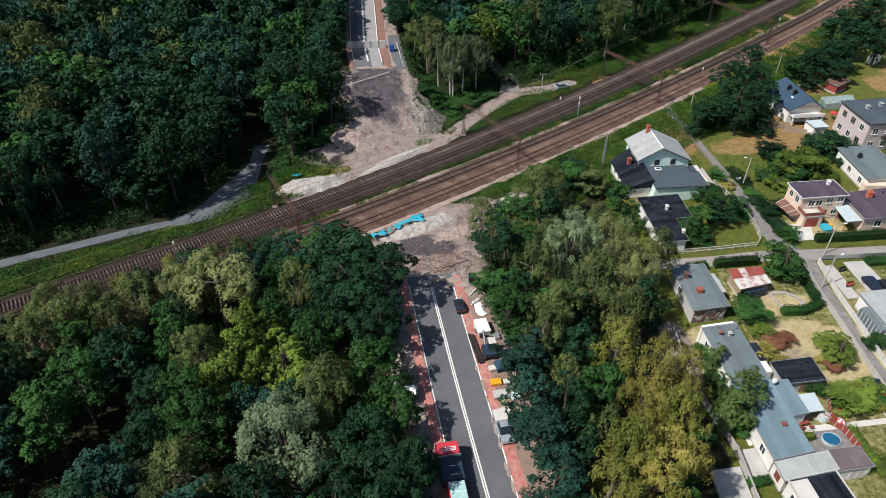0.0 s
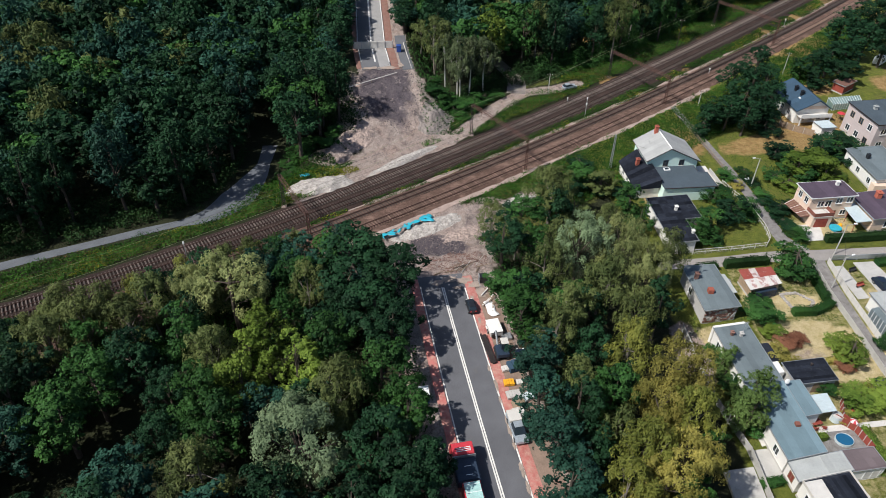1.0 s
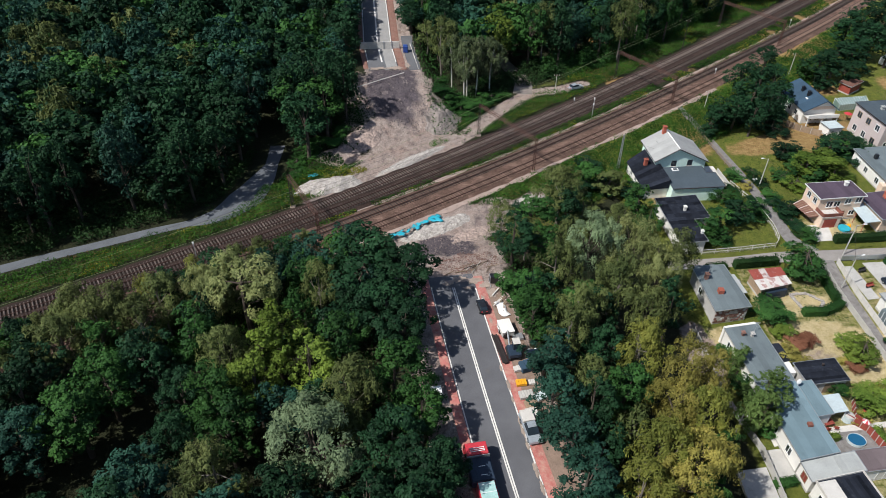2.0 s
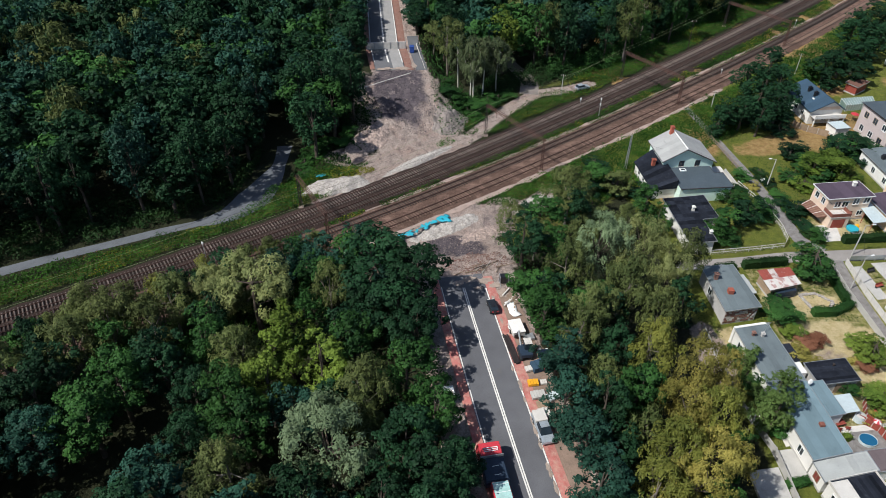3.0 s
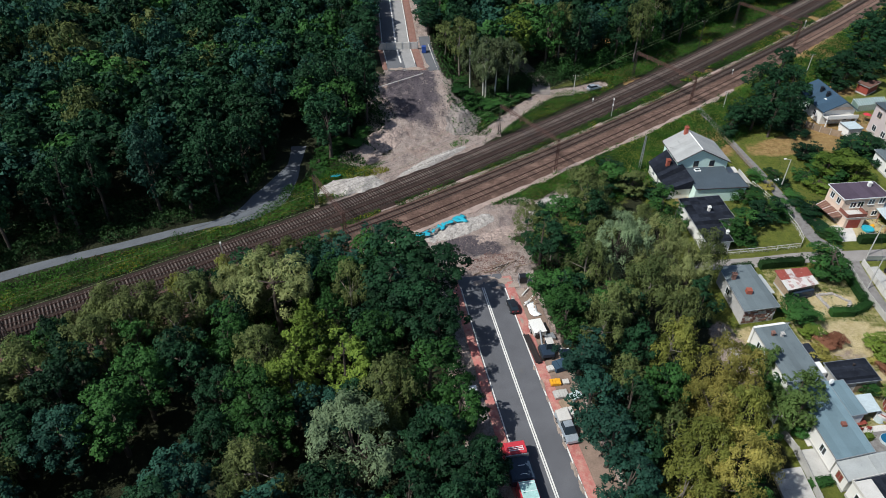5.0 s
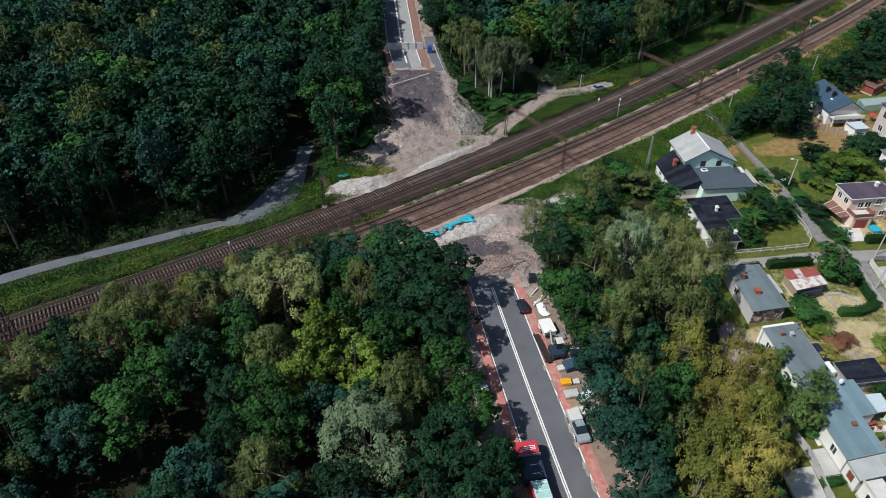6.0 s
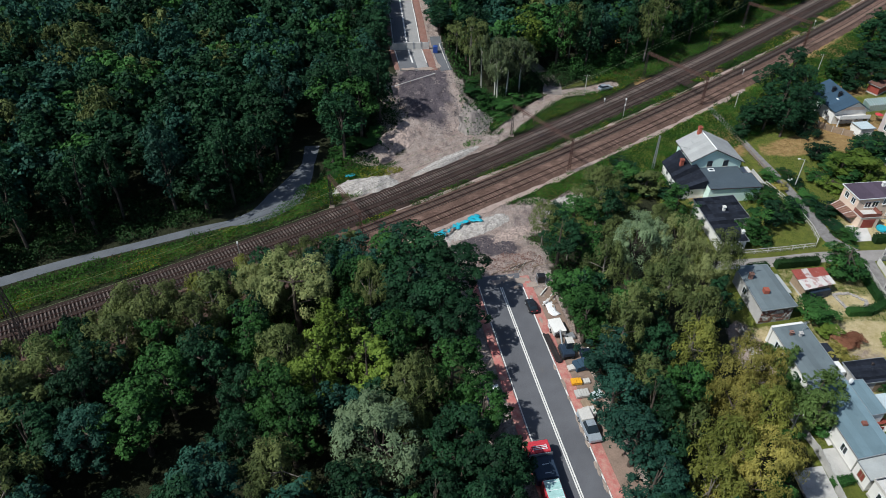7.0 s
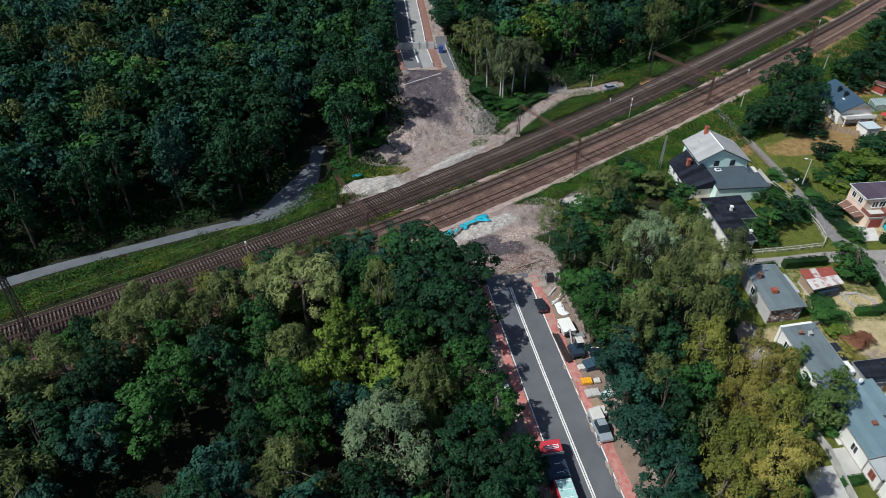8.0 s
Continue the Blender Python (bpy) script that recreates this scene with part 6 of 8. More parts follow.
for k in range(4):
    xs = [-160, -120, -88, -60, -31, -10, 10, 30, 49, 70, 91, 125, 160]
    for z, sag, r in ((5.7, 0.02, 0.02), (6.9, 0.5, 0.02)):
        pts = [(*(float(v) for v in track_point(k, x)), z) for x in (xs if sag < 0.1 else xs[::2])]
        wire(pts, r, "dark_steel", "thin dark contact wire over the track" if sag < 0.1 else "thin sagging carrier wire over the track", sag)
for pts in ([(-130, 42.0, 7.3), (-88.0, 70.4, 7.3), (-33.5, 108.6, 7.5), (4.6, 145.2, 8.0), (43.7, 178.8, 8.0), (85.1, 219.6, 8.0)],
            [(-130, 38.0, 7.3), (-88.0, 66.6, 7.3), (-32.0, 104.0, 7.5), (6.0, 142.5, 7.6), (42.3, 180.2, 7.4), (83.7, 221.0, 7.4)]):
    wire(pts, 0.022, "weathered_copper", "pale feeder wire strung along the railway", 0.5)


def lamp_post(x, y, h, material, label, arm=1.2, turn=0.0, lamp=True):
    z = at_ground(x, y)
    post = tagged(empty("street_lamp" if lamp else "utility_pole", (x, y, z), turn), label, "street lamp" if lamp else "pole")
    part("pole", beam(bmesh.new(), (0, 0, -0.2), (0, 0, h), 0.13, 8, 0.08), M[material], post)
    if lamp:
        bm = beam(bmesh.new(), (0, 0, h - 0.15), (-arm, 0, h + 0.25), 0.045, 6)
        head = part("arm", bm, M[material], post)
        part("lamp_head", boxed(-arm - 0.55, -0.14, h + 0.18, -arm + 0.1, 0.14, h + 0.34, bevel=0.05), M["white_paint"], head)
    else:
        bm = beam(bmesh.new(), (-0.7, 0, h - 0.4), (0.7, 0, h - 0.4), 0.06, 5)
        part("cross_arm", bm, M["rust_steel"], post)
        for s in (-0.6, 0.0, 0.6):
            part("insulator", beam(bmesh.new(), (s, 0, h - 0.36), (s, 0, h - 0.12), 0.06, 6, 0.04), M["white_paint"], post)


lamp_post(64.6, 124.4, 7.0, "concrete", "concrete street lamp with bent steel arm", turn=10)
lamp_post(67.8, 91.6, 7.0, "concrete", "concrete street lamp beside the narrow lane", turn=-160)
lamp_post(72.4, 101.2, 7.0, "concrete", "concrete street lamp on the street corner", turn=180)
lamp_post(37.5, 58.6, 6.0, "concrete", "weathered concrete pole beside the panel fence", lamp=False)
lamp_post(63.8, 161.9, 4.6, "concrete", "short pale concrete pole in the bushes", lamp=False)
lamp_post(93.6, 182.6, 6.4, "concrete", "pale concrete pole behind the houses", lamp=False)
lamp_post(25.5, 167.5, 6.0, "concrete", "slim pole beside the dirt track", lamp=False)
lamp_post(68.0, 200.0, 9.0, "dark_steel", "dark pole among the trackside bushes", lamp=False)
lattice = tagged(empty("lattice_pole", (35.3, 131.0, 0)), "pale lattice pole beside the mint house", "pole")
part("pole_frame", lattice_post(bmesh.new(), 0, 0, -0.1, 8.5, 0.22, 0.12), M["galvanised"], lattice)
wire([(35.3, 131.0, 8.2), (42.5, 129.5, 6.0)], 0.02, "dark_steel", "thin service wire to the mint house", 0.3)
wire([(64.6, 124.4, 6.8), (72.4, 101.2, 6.8), (67.8, 91.6, 6.8)], 0.02, "dark_steel", "thin wires between the street lamps", 0.5)
wire([(72.4, 101.2, 6.7), (110, 106, 6.8)], 0.02, "dark_steel", "thin wires along the street", 0.5)


def signal(x, y, h, label, heads=1):
    z = at_ground(x, y)
    s = tagged(empty("railway_signal", (x, y, z)), label, "signal")
    part("pole", beam(bmesh.new(), (0, 0, -0.1), (0, 0, h), 0.09, 6), M["galvanised"], s)
    for i in range(heads):
        part("head", boxed(-0.16, -0.1, h - 0.1 - 1.5 * i, 0.16, 0.12, h + 0.4 - 1.5 * i, bevel=0.04), M["white_paint"], s)


signal(-49.3, 97.6, 3.4, "slim white-topped trackside marker post")
signal(33.4, 155.3, 5.0, "railway signal with two white boards", 2)
signal(30.0, 163.0, 1.2, "low white trackside marker")
signal(72.5, 182.0, 1.4, "low white trackside marker")
signal(107.5, 218.5, 2.6, "slim white-topped trackside marker post")

# ---- heaps, tarpaulin, barriers ----


def heap(cx, cy, rx, ry, h, turn, material, label, seed, category="heap"):
    n = 74
    g = np.linspace(-1.15, 1.15, n)
    u, v = np.meshgrid(g, g)
    r = np.sqrt(u * u + v * v)
    c, s = math.cos(radians(turn)), math.sin(radians(turn))
    x, y = cx + u * rx * c - v * ry * s, cy + u * rx * s + v * ry * c
    edge = 0.3 * (value_noise(x, y, 1.6, seed) - 0.5)
    top = np.clip(1 - (r + edge) ** 2, -0.15, 1)
    z = ground_height(x, y) + h * top * (0.8 + 0.4 * value_noise(x, y, 2.6, seed + 1)) + ((value_noise(x, y, 0.9, seed + 2) - 0.5) * 0.22 + (value_noise(x, y, 0.28, seed + 3) - 0.5) * 0.3) * np.clip(top * 4, 0, 1) - 0.06
    idx = np.arange(n * n).reshape(n, n)
    faces = np.stack([idx[:-1, :-1], idx[:-1, 1:], idx[1:, 1:], idx[1:, :-1]], -1).reshape(-1, 4)
    z0 = float(ground_height(cx, cy))
    ob = new("earth_mound", mesh_np("earth_mound", np.stack([x - cx, y - cy, z - z0], -1).reshape(-1, 3), faces, M[material], False))
    ob.location = (cx, cy, z0)
    return tagged(ob, label, category, group="heaps of earth")


heap(-28.6, 122.2, 8.2, 3.1, 1.5, 22, "sand", "heap of white crushed stone beside the track", 51)
heap(-10.6, 133.8, 10.5, 1.5, 0.7, 42, "sand", "long low bank of white crushed stone", 52)
heap(-4.6, 108.2, 8.5, 2.3, 0.8, 35, "sand", "pale sand bank beside the track", 53)
heap(2.5, 106.4, 6.0, 2.0, 0.3, 30, "pale_earth", "pale spread heap of rubble and sand", 54)
heap(13.5, 116.6, 5.5, 2.0, 1.5, 35, "sand", "grey heap of broken stone among bushes", 55)
heap(19.5, 117.5, 2.2, 1.3, 1.3, 20, "concrete", "small grey heap of broken concrete", 56)
heap(-23.5, 141, 6.0, 4.0, 0.7, 40, "pale_earth", "pale spoil heap at the slope foot", 57)
heap(-4.0, 151, 4.0, 6.5, 0.7, -25, "track_earth", "greyish spoil bank along the slope", 58)

n = 44
tv, tf = [], []
line = [Vector(p) for p in ((-14.0, 104.3), (-11.8, 105.4), (-10.0, 106.6), (-8.6, 108.4), (-6.6, 109.8), (-4.2, 111.2))]
rng = random.Random(9)
for i in range(n):
    t = i / (n - 1) * (len(line) - 1)
    k = min(int(t), len(line) - 2)
    p = line[k].lerp(line[k + 1], t - k)
    w = 0.9 + 1.9 * float(value_noise(i * 0.35, 0.0, 1.0, 92)) + rng.uniform(-0.1, 0.1)
    if 15 < i < 20:
        w *= 0.25
    for j in range(5):
        q = p + Vector((0.55, -0.83)) * (w * (j / 4 - 0.35) * 1.25)
        hump = 0.5 * max(0.0, 1 - (j - 3.4) ** 2 / 14)
        tv.append((q.x, q.y, 0.3 + hump + 0.3 * float(value_noise(i * 0.6, j * 0.9, 1.0, 91))))
for i in range(n - 1):
    for j in range(4):
        if value_noise(i * 0.7, j * 1.1, 1.0, 93) < 0.63:
            tf.append((5 * i + j, 5 * i + j + 1, 5 * i + j + 6, 5 * i + j + 5))
tarp = new("tarpaulin", mesh_np("tarpaulin", tv, tf, M["tarp_blue"], True))
tarp.modifiers.new("thickness", "SOLIDIFY").thickness = 0.02
tagged(tarp, "crumpled bright blue tarpaulin on the sand bank", "tarpaulin")
scrap = new("tarpaulin", mesh_np("tarpaulin", [(-33.0 + 0.5 * a + 0.2 * math.sin(b * 2), 124.4 + 0.45 * b + 0.15 * a, 0.9 + 0.1 * math.sin(a * 2 + b)) for a in range(5) for b in range(3)],
            [(3 * a + b, 3 * a + b + 1, 3 * a + b + 4, 3 * a + b + 3) for a in range(4) for b in range(2)], M["tarp_blue"], True))
scrap.modifiers.new("thickness", "SOLIDIFY").thickness = 0.05
tagged(scrap, "scrap of blue tarpaulin on the stone heap", "tarpaulin")

wall = tagged(empty("barrier", (-21.4, 178.2, float(far_level(178.5))), 6.0), "row of pale concrete panels blocking the forest road", "barrier")
for i in range(5):
    part("panel", boxed(-5.3 + 2.1 * i, -0.09 - 0.03 * (i % 2), 0.05, -3.26 + 2.1 * i, 0.09 - 0.03 * (i % 2), 2.0, bevel=0.03), M["pale_concrete"], wall)
for i in range(6):
    part("post", boxed(-5.35 + 2.1 * i, -0.22, 0.0, -5.2 + 2.1 * i, 0.2, 2.1), M["galvanised"], wall)
toilet = tagged(empty("portable_toilet", (-14.4, 176.6, float(far_level(178)))), "dark blue portable toilet behind the barrier", "toilet cabin")
toilet.scale = (1.0, 1.0, 0.8)
part("cabin", boxed(-0.6, -0.6, 0.0, 0.6, 0.6, 2.1, bevel=0.06), M["blue_paint"], toilet)
part("cabin_roof", boxed(-0.65, -0.65, 2.1, 0.65, 0.65, 2.3, bevel=0.05, taper=0.15), M["blue_paint"], toilet)


def bar_fence(p, q, z0, z1, n, label, mat="white_paint", h=0.9):
    f = tagged(empty("fence", (p[0], p[1], 0)), label, "fence")
    d = Vector((q[0] - p[0], q[1] - p[1]))
    for i in range(n + 1):
        t = i / n
        z = z0 + (z1 - z0) * t
        part("post", beam(bmesh.new(), (d.x * t, d.y * t, z - 0.3), (d.x * t, d.y * t, z + h), 0.05, 6), M[mat], f)
    for k in (0.95, 0.5):
        part("rail", beam(bmesh.new(), (0, 0, z0 + h * k), (d.x, d.y, z1 + h * k), 0.045, 6), M[mat], f)


bar_fence((-13.4, 180.5), (-10.6, 167.0), 7.8, 6.4, 7, "white-painted steel guard rail beside the pavement", "pale_concrete")
log = tagged(empty("beam", (-26.5, 156.2, 0)), "long pale timber lying across the slope", "timber")
z0, z1 = at_ground(-26.5, 156.2), at_ground(-14.2, 164.2)
part("timber", beam(bmesh.new(), (0, 0, z0 + 1.6), (12.3, 8.0, z1 + 0.5), 0.09, 6), M["pale_concrete"], log)
for t in (0.02, 0.5, 0.98):
    part("trestle", beam(bmesh.new(), (12.3 * t, 8.0 * t, at_ground(-26.5 + 12.3 * t, 156.2 + 8 * t) - 0.2), (12.3 * t, 8.0 * t, z0 + 1.6 + (z1 + 0.5 - z0 - 1.6) * t), 0.06, 6), M["wood"], log)
for i, (x, y, tx, ty) in enumerate(((-3.2, 86.6, 3.4, 3.0), (0.0, 88.4, 4.2, 2.2), (-1.5, 87.3, 3.2, 1.0), (1.4, 88.6, 2.9, 2.6))):
    lg = tagged(empty("log", (x, y, 0)), "weathered log lying at the road end", "log", group="logs at the road end")
    part("trunk", beam(bmesh.new(), (0, 0, at_ground(x, y) + 0.14), (tx, ty, at_ground(x + tx, y + ty) + 0.1), 0.1, 7, 0.07), M["bark" if i % 2 else "wood"], lg)

debris_rng = random.Random(88)
for i in range(9):
    x, y = debris_rng.uniform(-0.5, 4.2), 86.8 + debris_rng.uniform(0, 2.6)
    a, length = radians(debris_rng.uniform(25, 70)), debris_rng.uniform(2.2, 5.0)
    tx, ty = length * math.cos(a), length * math.sin(a)
    lg = tagged(empty("branch", (x, y, 0)), "broken weathered branch lying at the road end", "branch", group="branches at the road end")
    part("stem", beam(bmesh.new(), (0, 0, at_ground(x, y) + 0.2), (tx, ty, at_ground(x + tx, y + ty) + 0.18), 0.075, 6, 0.045), M["wood" if i % 3 else "pale_concrete"], lg)

# ---- vehicles ----


def wheel(parent, x, y, r, w=0.22):
    bm = bmesh.new()
    beam(bm, (x, y - w / 2, r), (x, y + w / 2, r), r, 14)
    tyre = part("wheel", bm, M["rubber"], parent)
    part("rim", beam(bmesh.new(), (x, y - w / 2 - 0.012, r), (x, y + w / 2 + 0.012, r), r * 0.6, 10), M["galvanised"], tyre)


def extruded(profile, half, inset=0.0):
    """A side profile (x, z) drawn across the car's width; the upper points are drawn in."""
    bm = bmesh.new()
    sides = []
    zmax = max(z for _, z in profile)
    zmin = min(z for _, z in profile)
    for s in (-1, 1):
        sides.append([bm.verts.new((x, s * (half - inset * (z - zmin) / max(zmax - zmin, 0.01)), z)) for x, z in profile])
    bm.faces.new(sides[0]), bm.faces.new(sides[1][::-1])
    n = len(profile)
    for i in range(n):
        bm.faces.new((sides[0][i], sides[1][i], sides[1][(i + 1) % n], sides[0][(i + 1) % n]))
    bmesh.ops.recalc_face_normals(bm, faces=bm.faces[:])
    bmesh.ops.bevel(bm, geom=bm.edges[:], offset=0.05, segments=2, affect="EDGES")
    return bm


def car(x, y, z, turn, paint, label, length=4.3, width=1.75, height=1.46):
    k, h = length / 4.3, height / 1.46
    c = tagged(empty("car", (x, y, z), turn), label, "car", group="parked cars")
    part("body", extruded([(-2.15 * k, 0.35), (-2.12 * k, 0.85 * h), (-1.75 * k, 0.98 * h), (0.75 * k, 0.95 * h), (1.85 * k, 0.8 * h), (2.13 * k, 0.62 * h), (2.15 * k, 0.32)], width / 2, 0.08), M[paint], c)
    cabin = part("cabin", extruded([(-1.85 * k, 0.93 * h), (-1.35 * k, 1.38 * h), (0.15 * k, 1.4 * h), (1.0 * k, 0.9 * h)], width / 2 - 0.1, 0.17), M["glass"], c)
    part("roof_panel", boxed(-1.32 * k, -width / 2 + 0.26, 1.375 * h, 0.12 * k, width / 2 - 0.26, 1.44 * h, bevel=0.025), M[paint], cabin)
    for s in (-1, 1):
        wheel(c, -1.3 * k, s * (width / 2 - 0.1), 0.32)
        wheel(c, 1.35 * k, s * (width / 2 - 0.1), 0.32)
        part("headlight", boxed(2.02 * k, s * (width / 2 - 0.35) - 0.17, 0.58 * h, 2.14 * k, s * (width / 2 - 0.35) + 0.17, 0.74 * h, bevel=0.03), M["white_paint"], c)
        part("tail_light", boxed(-2.15 * k, s * (width / 2 - 0.3) - 0.15, 0.66 * h, -2.06 * k, s * (width / 2 - 0.3) + 0.15, 0.84 * h, bevel=0.03), M["red_paint"], c)
    return c


car(2.75, 78.7, 6.07, 102, "black_paint", "small black car parked across the red path", 3.1, 1.42, 1.38)
car(31.6, 171.4, 0.1, 27, "silver_paint", "silver-blue car parked on the dirt track", 4.2, 1.75)
car(76.9, 91.8, 0.05, -80, "navy_paint", "dark blue car parked on the driveway", 4.3, 1.78)
car(79.4, 91.0, 0.05, -80, "black_paint", "black car parked on the driveway", 4.3, 1.78)
car(9.9, 67.6, 6.06, 95, "navy_paint", "dark blue car half hidden under trees", 4.0, 1.7)


def lorry(x, y, z, turn):
    t = empty("lorry", (x, y, z), turn)
    t.scale = (1.1, 1.2, 1.08)
    tagged(t, "red lorry with dark tarpaulin-covered load bed", "lorry")
    cab = part("cab", extruded([(1.0, 0.5), (1.0, 2.35), (1.35, 2.5), (2.5, 2.45), (2.95, 1.7), (3.0, 0.5)], 1.2, 0.08), M["red_paint"], t)
    part("windscreen", extruded([(2.55, 1.72), (2.5, 2.3), (2.62, 2.3), (2.98, 1.72)], 1.05, 0.03), M["glass"], cab)
    for k in range(3):
        part("roof_bar", boxed(1.25 + 0.22 * k, -0.75, 2.52, 1.32 + 0.22 * k, 0.75, 2.58), M["white_paint"], cab)
    part("roof_rail", boxed(1.22, -0.78, 2.52, 1.8, -0.72, 2.58), M["white_paint"], cab)
    bed = part("load_bed", boxed(-2.2, -1.22, 0.85, 0.85, 1.22, 1.9, bevel=0.04), M["navy_paint"], t, "dark blue load bed")
    part("bed_cover", boxed(-2.1, -1.12, 1.9, 0.75, 1.12, 2.02, bevel=0.05), M["tarp_dark"], bed)
    for xx in (-1.5, -0.4):
        part("strap", boxed(xx, -0.5, 2.02, xx + 0.07, 0.2, 2.04), M["white_paint"], bed)
    part("tailboard", boxed(0.83, -1.25, 0.9, 0.9, 1.25, 2.3), M["galvanised"], bed)
    part("chassis", boxed(-2.1, -0.5, 0.45, 2.8, 0.5, 0.85), M["dark_steel"], t)
    for xx in (-1.2, 2.1):
        for s in (-1, 1):
            wheel(t, xx, s * 1.0, 0.46, 0.3)


lorry(1.3, 48.95, 6.05, 101)


def van(x, y, z, turn):
    v = empty("van", (x, y, z), turn)
    v.scale = (1.05, 1.15, 1.08)
    tagged(v, "red van with pale mint roof", "van")
    body = part("body", extruded([(-2.6, 0.4), (-2.6, 2.1), (1.5, 2.15), (2.05, 1.25), (2.6, 1.05), (2.65, 0.4)], 1.02, 0.08), M["red_paint"], v)
    part("roof_panel", boxed(-2.5, -0.86, 2.12, 1.35, 0.86, 2.2, bevel=0.03), M["mint_sheet"], body, "pale mint roof")
    for k in range(4):
        part("roof_rib", boxed(-2.2 + 1.0 * k, -0.84, 2.2, -2.14 + 1.0 * k, 0.84, 2.225), M["white_paint"], body)
    part("windscreen", extruded([(1.45, 2.02), (1.56, 2.05), (2.1, 1.28), (1.95, 1.28)], 0.9, 0.05), M["glass"], body)
    for xx in (-1.7, 1.7):
        for s in (-1, 1):
            wheel(v, xx, s * 0.9, 0.34)


van(2.45, 43.75, 6.05, 281)


def pickup(x, y, z, turn):
    v = tagged(empty("pickup", (x, y, z), turn), "silver pickup with a loaded white bed", "pickup")
    part("body", extruded([(-2.5, 0.4), (-2.5, 0.95), (0.6, 0.98), (1.6, 0.95), (2.4, 0.85), (2.45, 0.4)], 0.9, 0.06), M["silver_paint"], v)
    cabin = part("cabin", extruded([(-0.5, 0.95), (-0.3, 1.65), (0.7, 1.65), (1.45, 0.92)], 0.8, 0.13), M["glass"], v)
    part("roof_panel", boxed(-0.28, -0.6, 1.63, 0.68, 0.6, 1.7, bevel=0.03), M["silver_paint"], cabin)
    part("load", boxed(-2.45, -0.85, 0.95, -0.6, 0.85, 1.4, bevel=0.08), M["pale_concrete"], v)
    for xx in (-1.5, 1.6):
        for s in (-1, 1):
            wheel(v, xx, s * 0.82, 0.34)


pickup(8.25, 55.5, 6.07, -77)
digger = tagged(empty("generator", (4.9, 85.2, 6.05), 8), "black site generator in a pale steel frame", "generator")
digger.scale = (0.85, 0.85, 0.7)
part("housing", boxed(-0.75, -0.6, 0.25, 0.75, 0.7, 1.9, bevel=0.05), M["black_paint"], digger)
part("lid", boxed(-0.7, -0.5, 1.9, 0.7, 0.65, 1.98, bevel=0.02), M["black_paint"], digger)
bm = bmesh.new()
for sx in (-0.82, 0.82):
    for sy in (-0.68, 0.76):
        beam(bm, (sx, sy, 0), (sx, sy, 2.05), 0.04, 4)
for s in (-0.82, 0.82):
    beam(bm, (s, -0.68, 2.03), (s, 0.76, 2.03), 0.06, 4), beam(bm, (s, -1.6, 0.06), (s, 0.9, 0.06), 0.07, 4)
part("frame", bm, M["galvanised"], digger)


def trailer(x, y, z, turn):
    t = tagged(empty("site_trailer", (x, y, z), turn), "low white site trailer with flat lid", "trailer")
    body = part("body", boxed(-1.4, -0.95, 0.45, 1.4, 0.95, 1.3, bevel=0.06), M["pale_concrete"], t)
    part("roof_panel", boxed(-1.45, -1.0, 1.3, 1.45, 1.0, 1.38, bevel=0.03), M["white_plaster"], body)
    window(t, (-1.4, -0.95), (1.4, -0.95), 0.3, 0.6, 0.7, 1.15)
    part("drawbar", beam(bmesh.new(), (1.5, 0, 0.55), (2.8, 0, 0.5), 0.06, 5), M["dark_steel"], t)
    for s in (-1, 1):
        wheel(t, 0, s * 0.95, 0.36)


trailer(6.1, 73.6, 6.05, -76)


def excavator(x, y, z, turn):
    e = tagged(empty("excavator", (x, y, z), turn), "small dark excavator with white cab roof", "excavator")
    for s in (-0.75, 0.75):
        part("track", boxed(-1.3, s - 0.22, 0.0, 1.3, s + 0.22, 0.6, bevel=0.15), M["rubber"], e)
    part("deck", boxed(-1.3, -0.9, 0.62, 0.9, 0.9, 1.3, bevel=0.08), M["tarp_dark"], e)
    cab = part("cab", boxed(-0.3, -0.85, 1.3, 0.85, 0.15, 2.5, bevel=0.05), M["glass"], e)
    part("cab_roof", boxed(-0.36, -0.9, 2.5, 0.9, 0.2, 2.58, bevel=0.03), M["pale_concrete"], cab)
    boom = part("boom", beam(bmesh.new(), (0.8, 0.45, 1.2), (2.4, 0.45, 2.6), 0.16, 4), M["galvanised"], e)
    bm = beam(bmesh.new(), (2.4, 0.45, 2.6), (3.4, 0.45, 1.0), 0.12, 4)
    part("arm", bm, M["galvanised"], boom)
    part("bucket", boxed(3.1, 0.1, 0.4, 3.7, 0.8, 1.0, bevel=0.1, taper=0.08), M["dark_steel"], boom)


excavator(7.0, 69.0, 6.05, 100)


def pallet(x, y, turn, what, label, n=6, w=1.0, l=1.2, h=0.6):
    p = tagged(empty("pallet_stack", (x, y, 6.06), turn), label, "pallet", group="pallets of building material")
    for s in (-0.45, 0.0, 0.45):
        part("runner", boxed(-l / 2, s * w - 0.05, 0, l / 2, s * w + 0.05, 0.1), M["wood"], p)
    for i in range(n):
        xx = -l / 2 + (i + 0.5) * l / n
        part("block" if what != "wood" else "plank", boxed(xx - l / n * 0.46, -w / 2, 0.1, xx + l / n * 0.46, w / 2, 0.1 + h * (0.9 + 0.2 * ((i * 7) % 3) / 3), bevel=0.015), M[what], p)


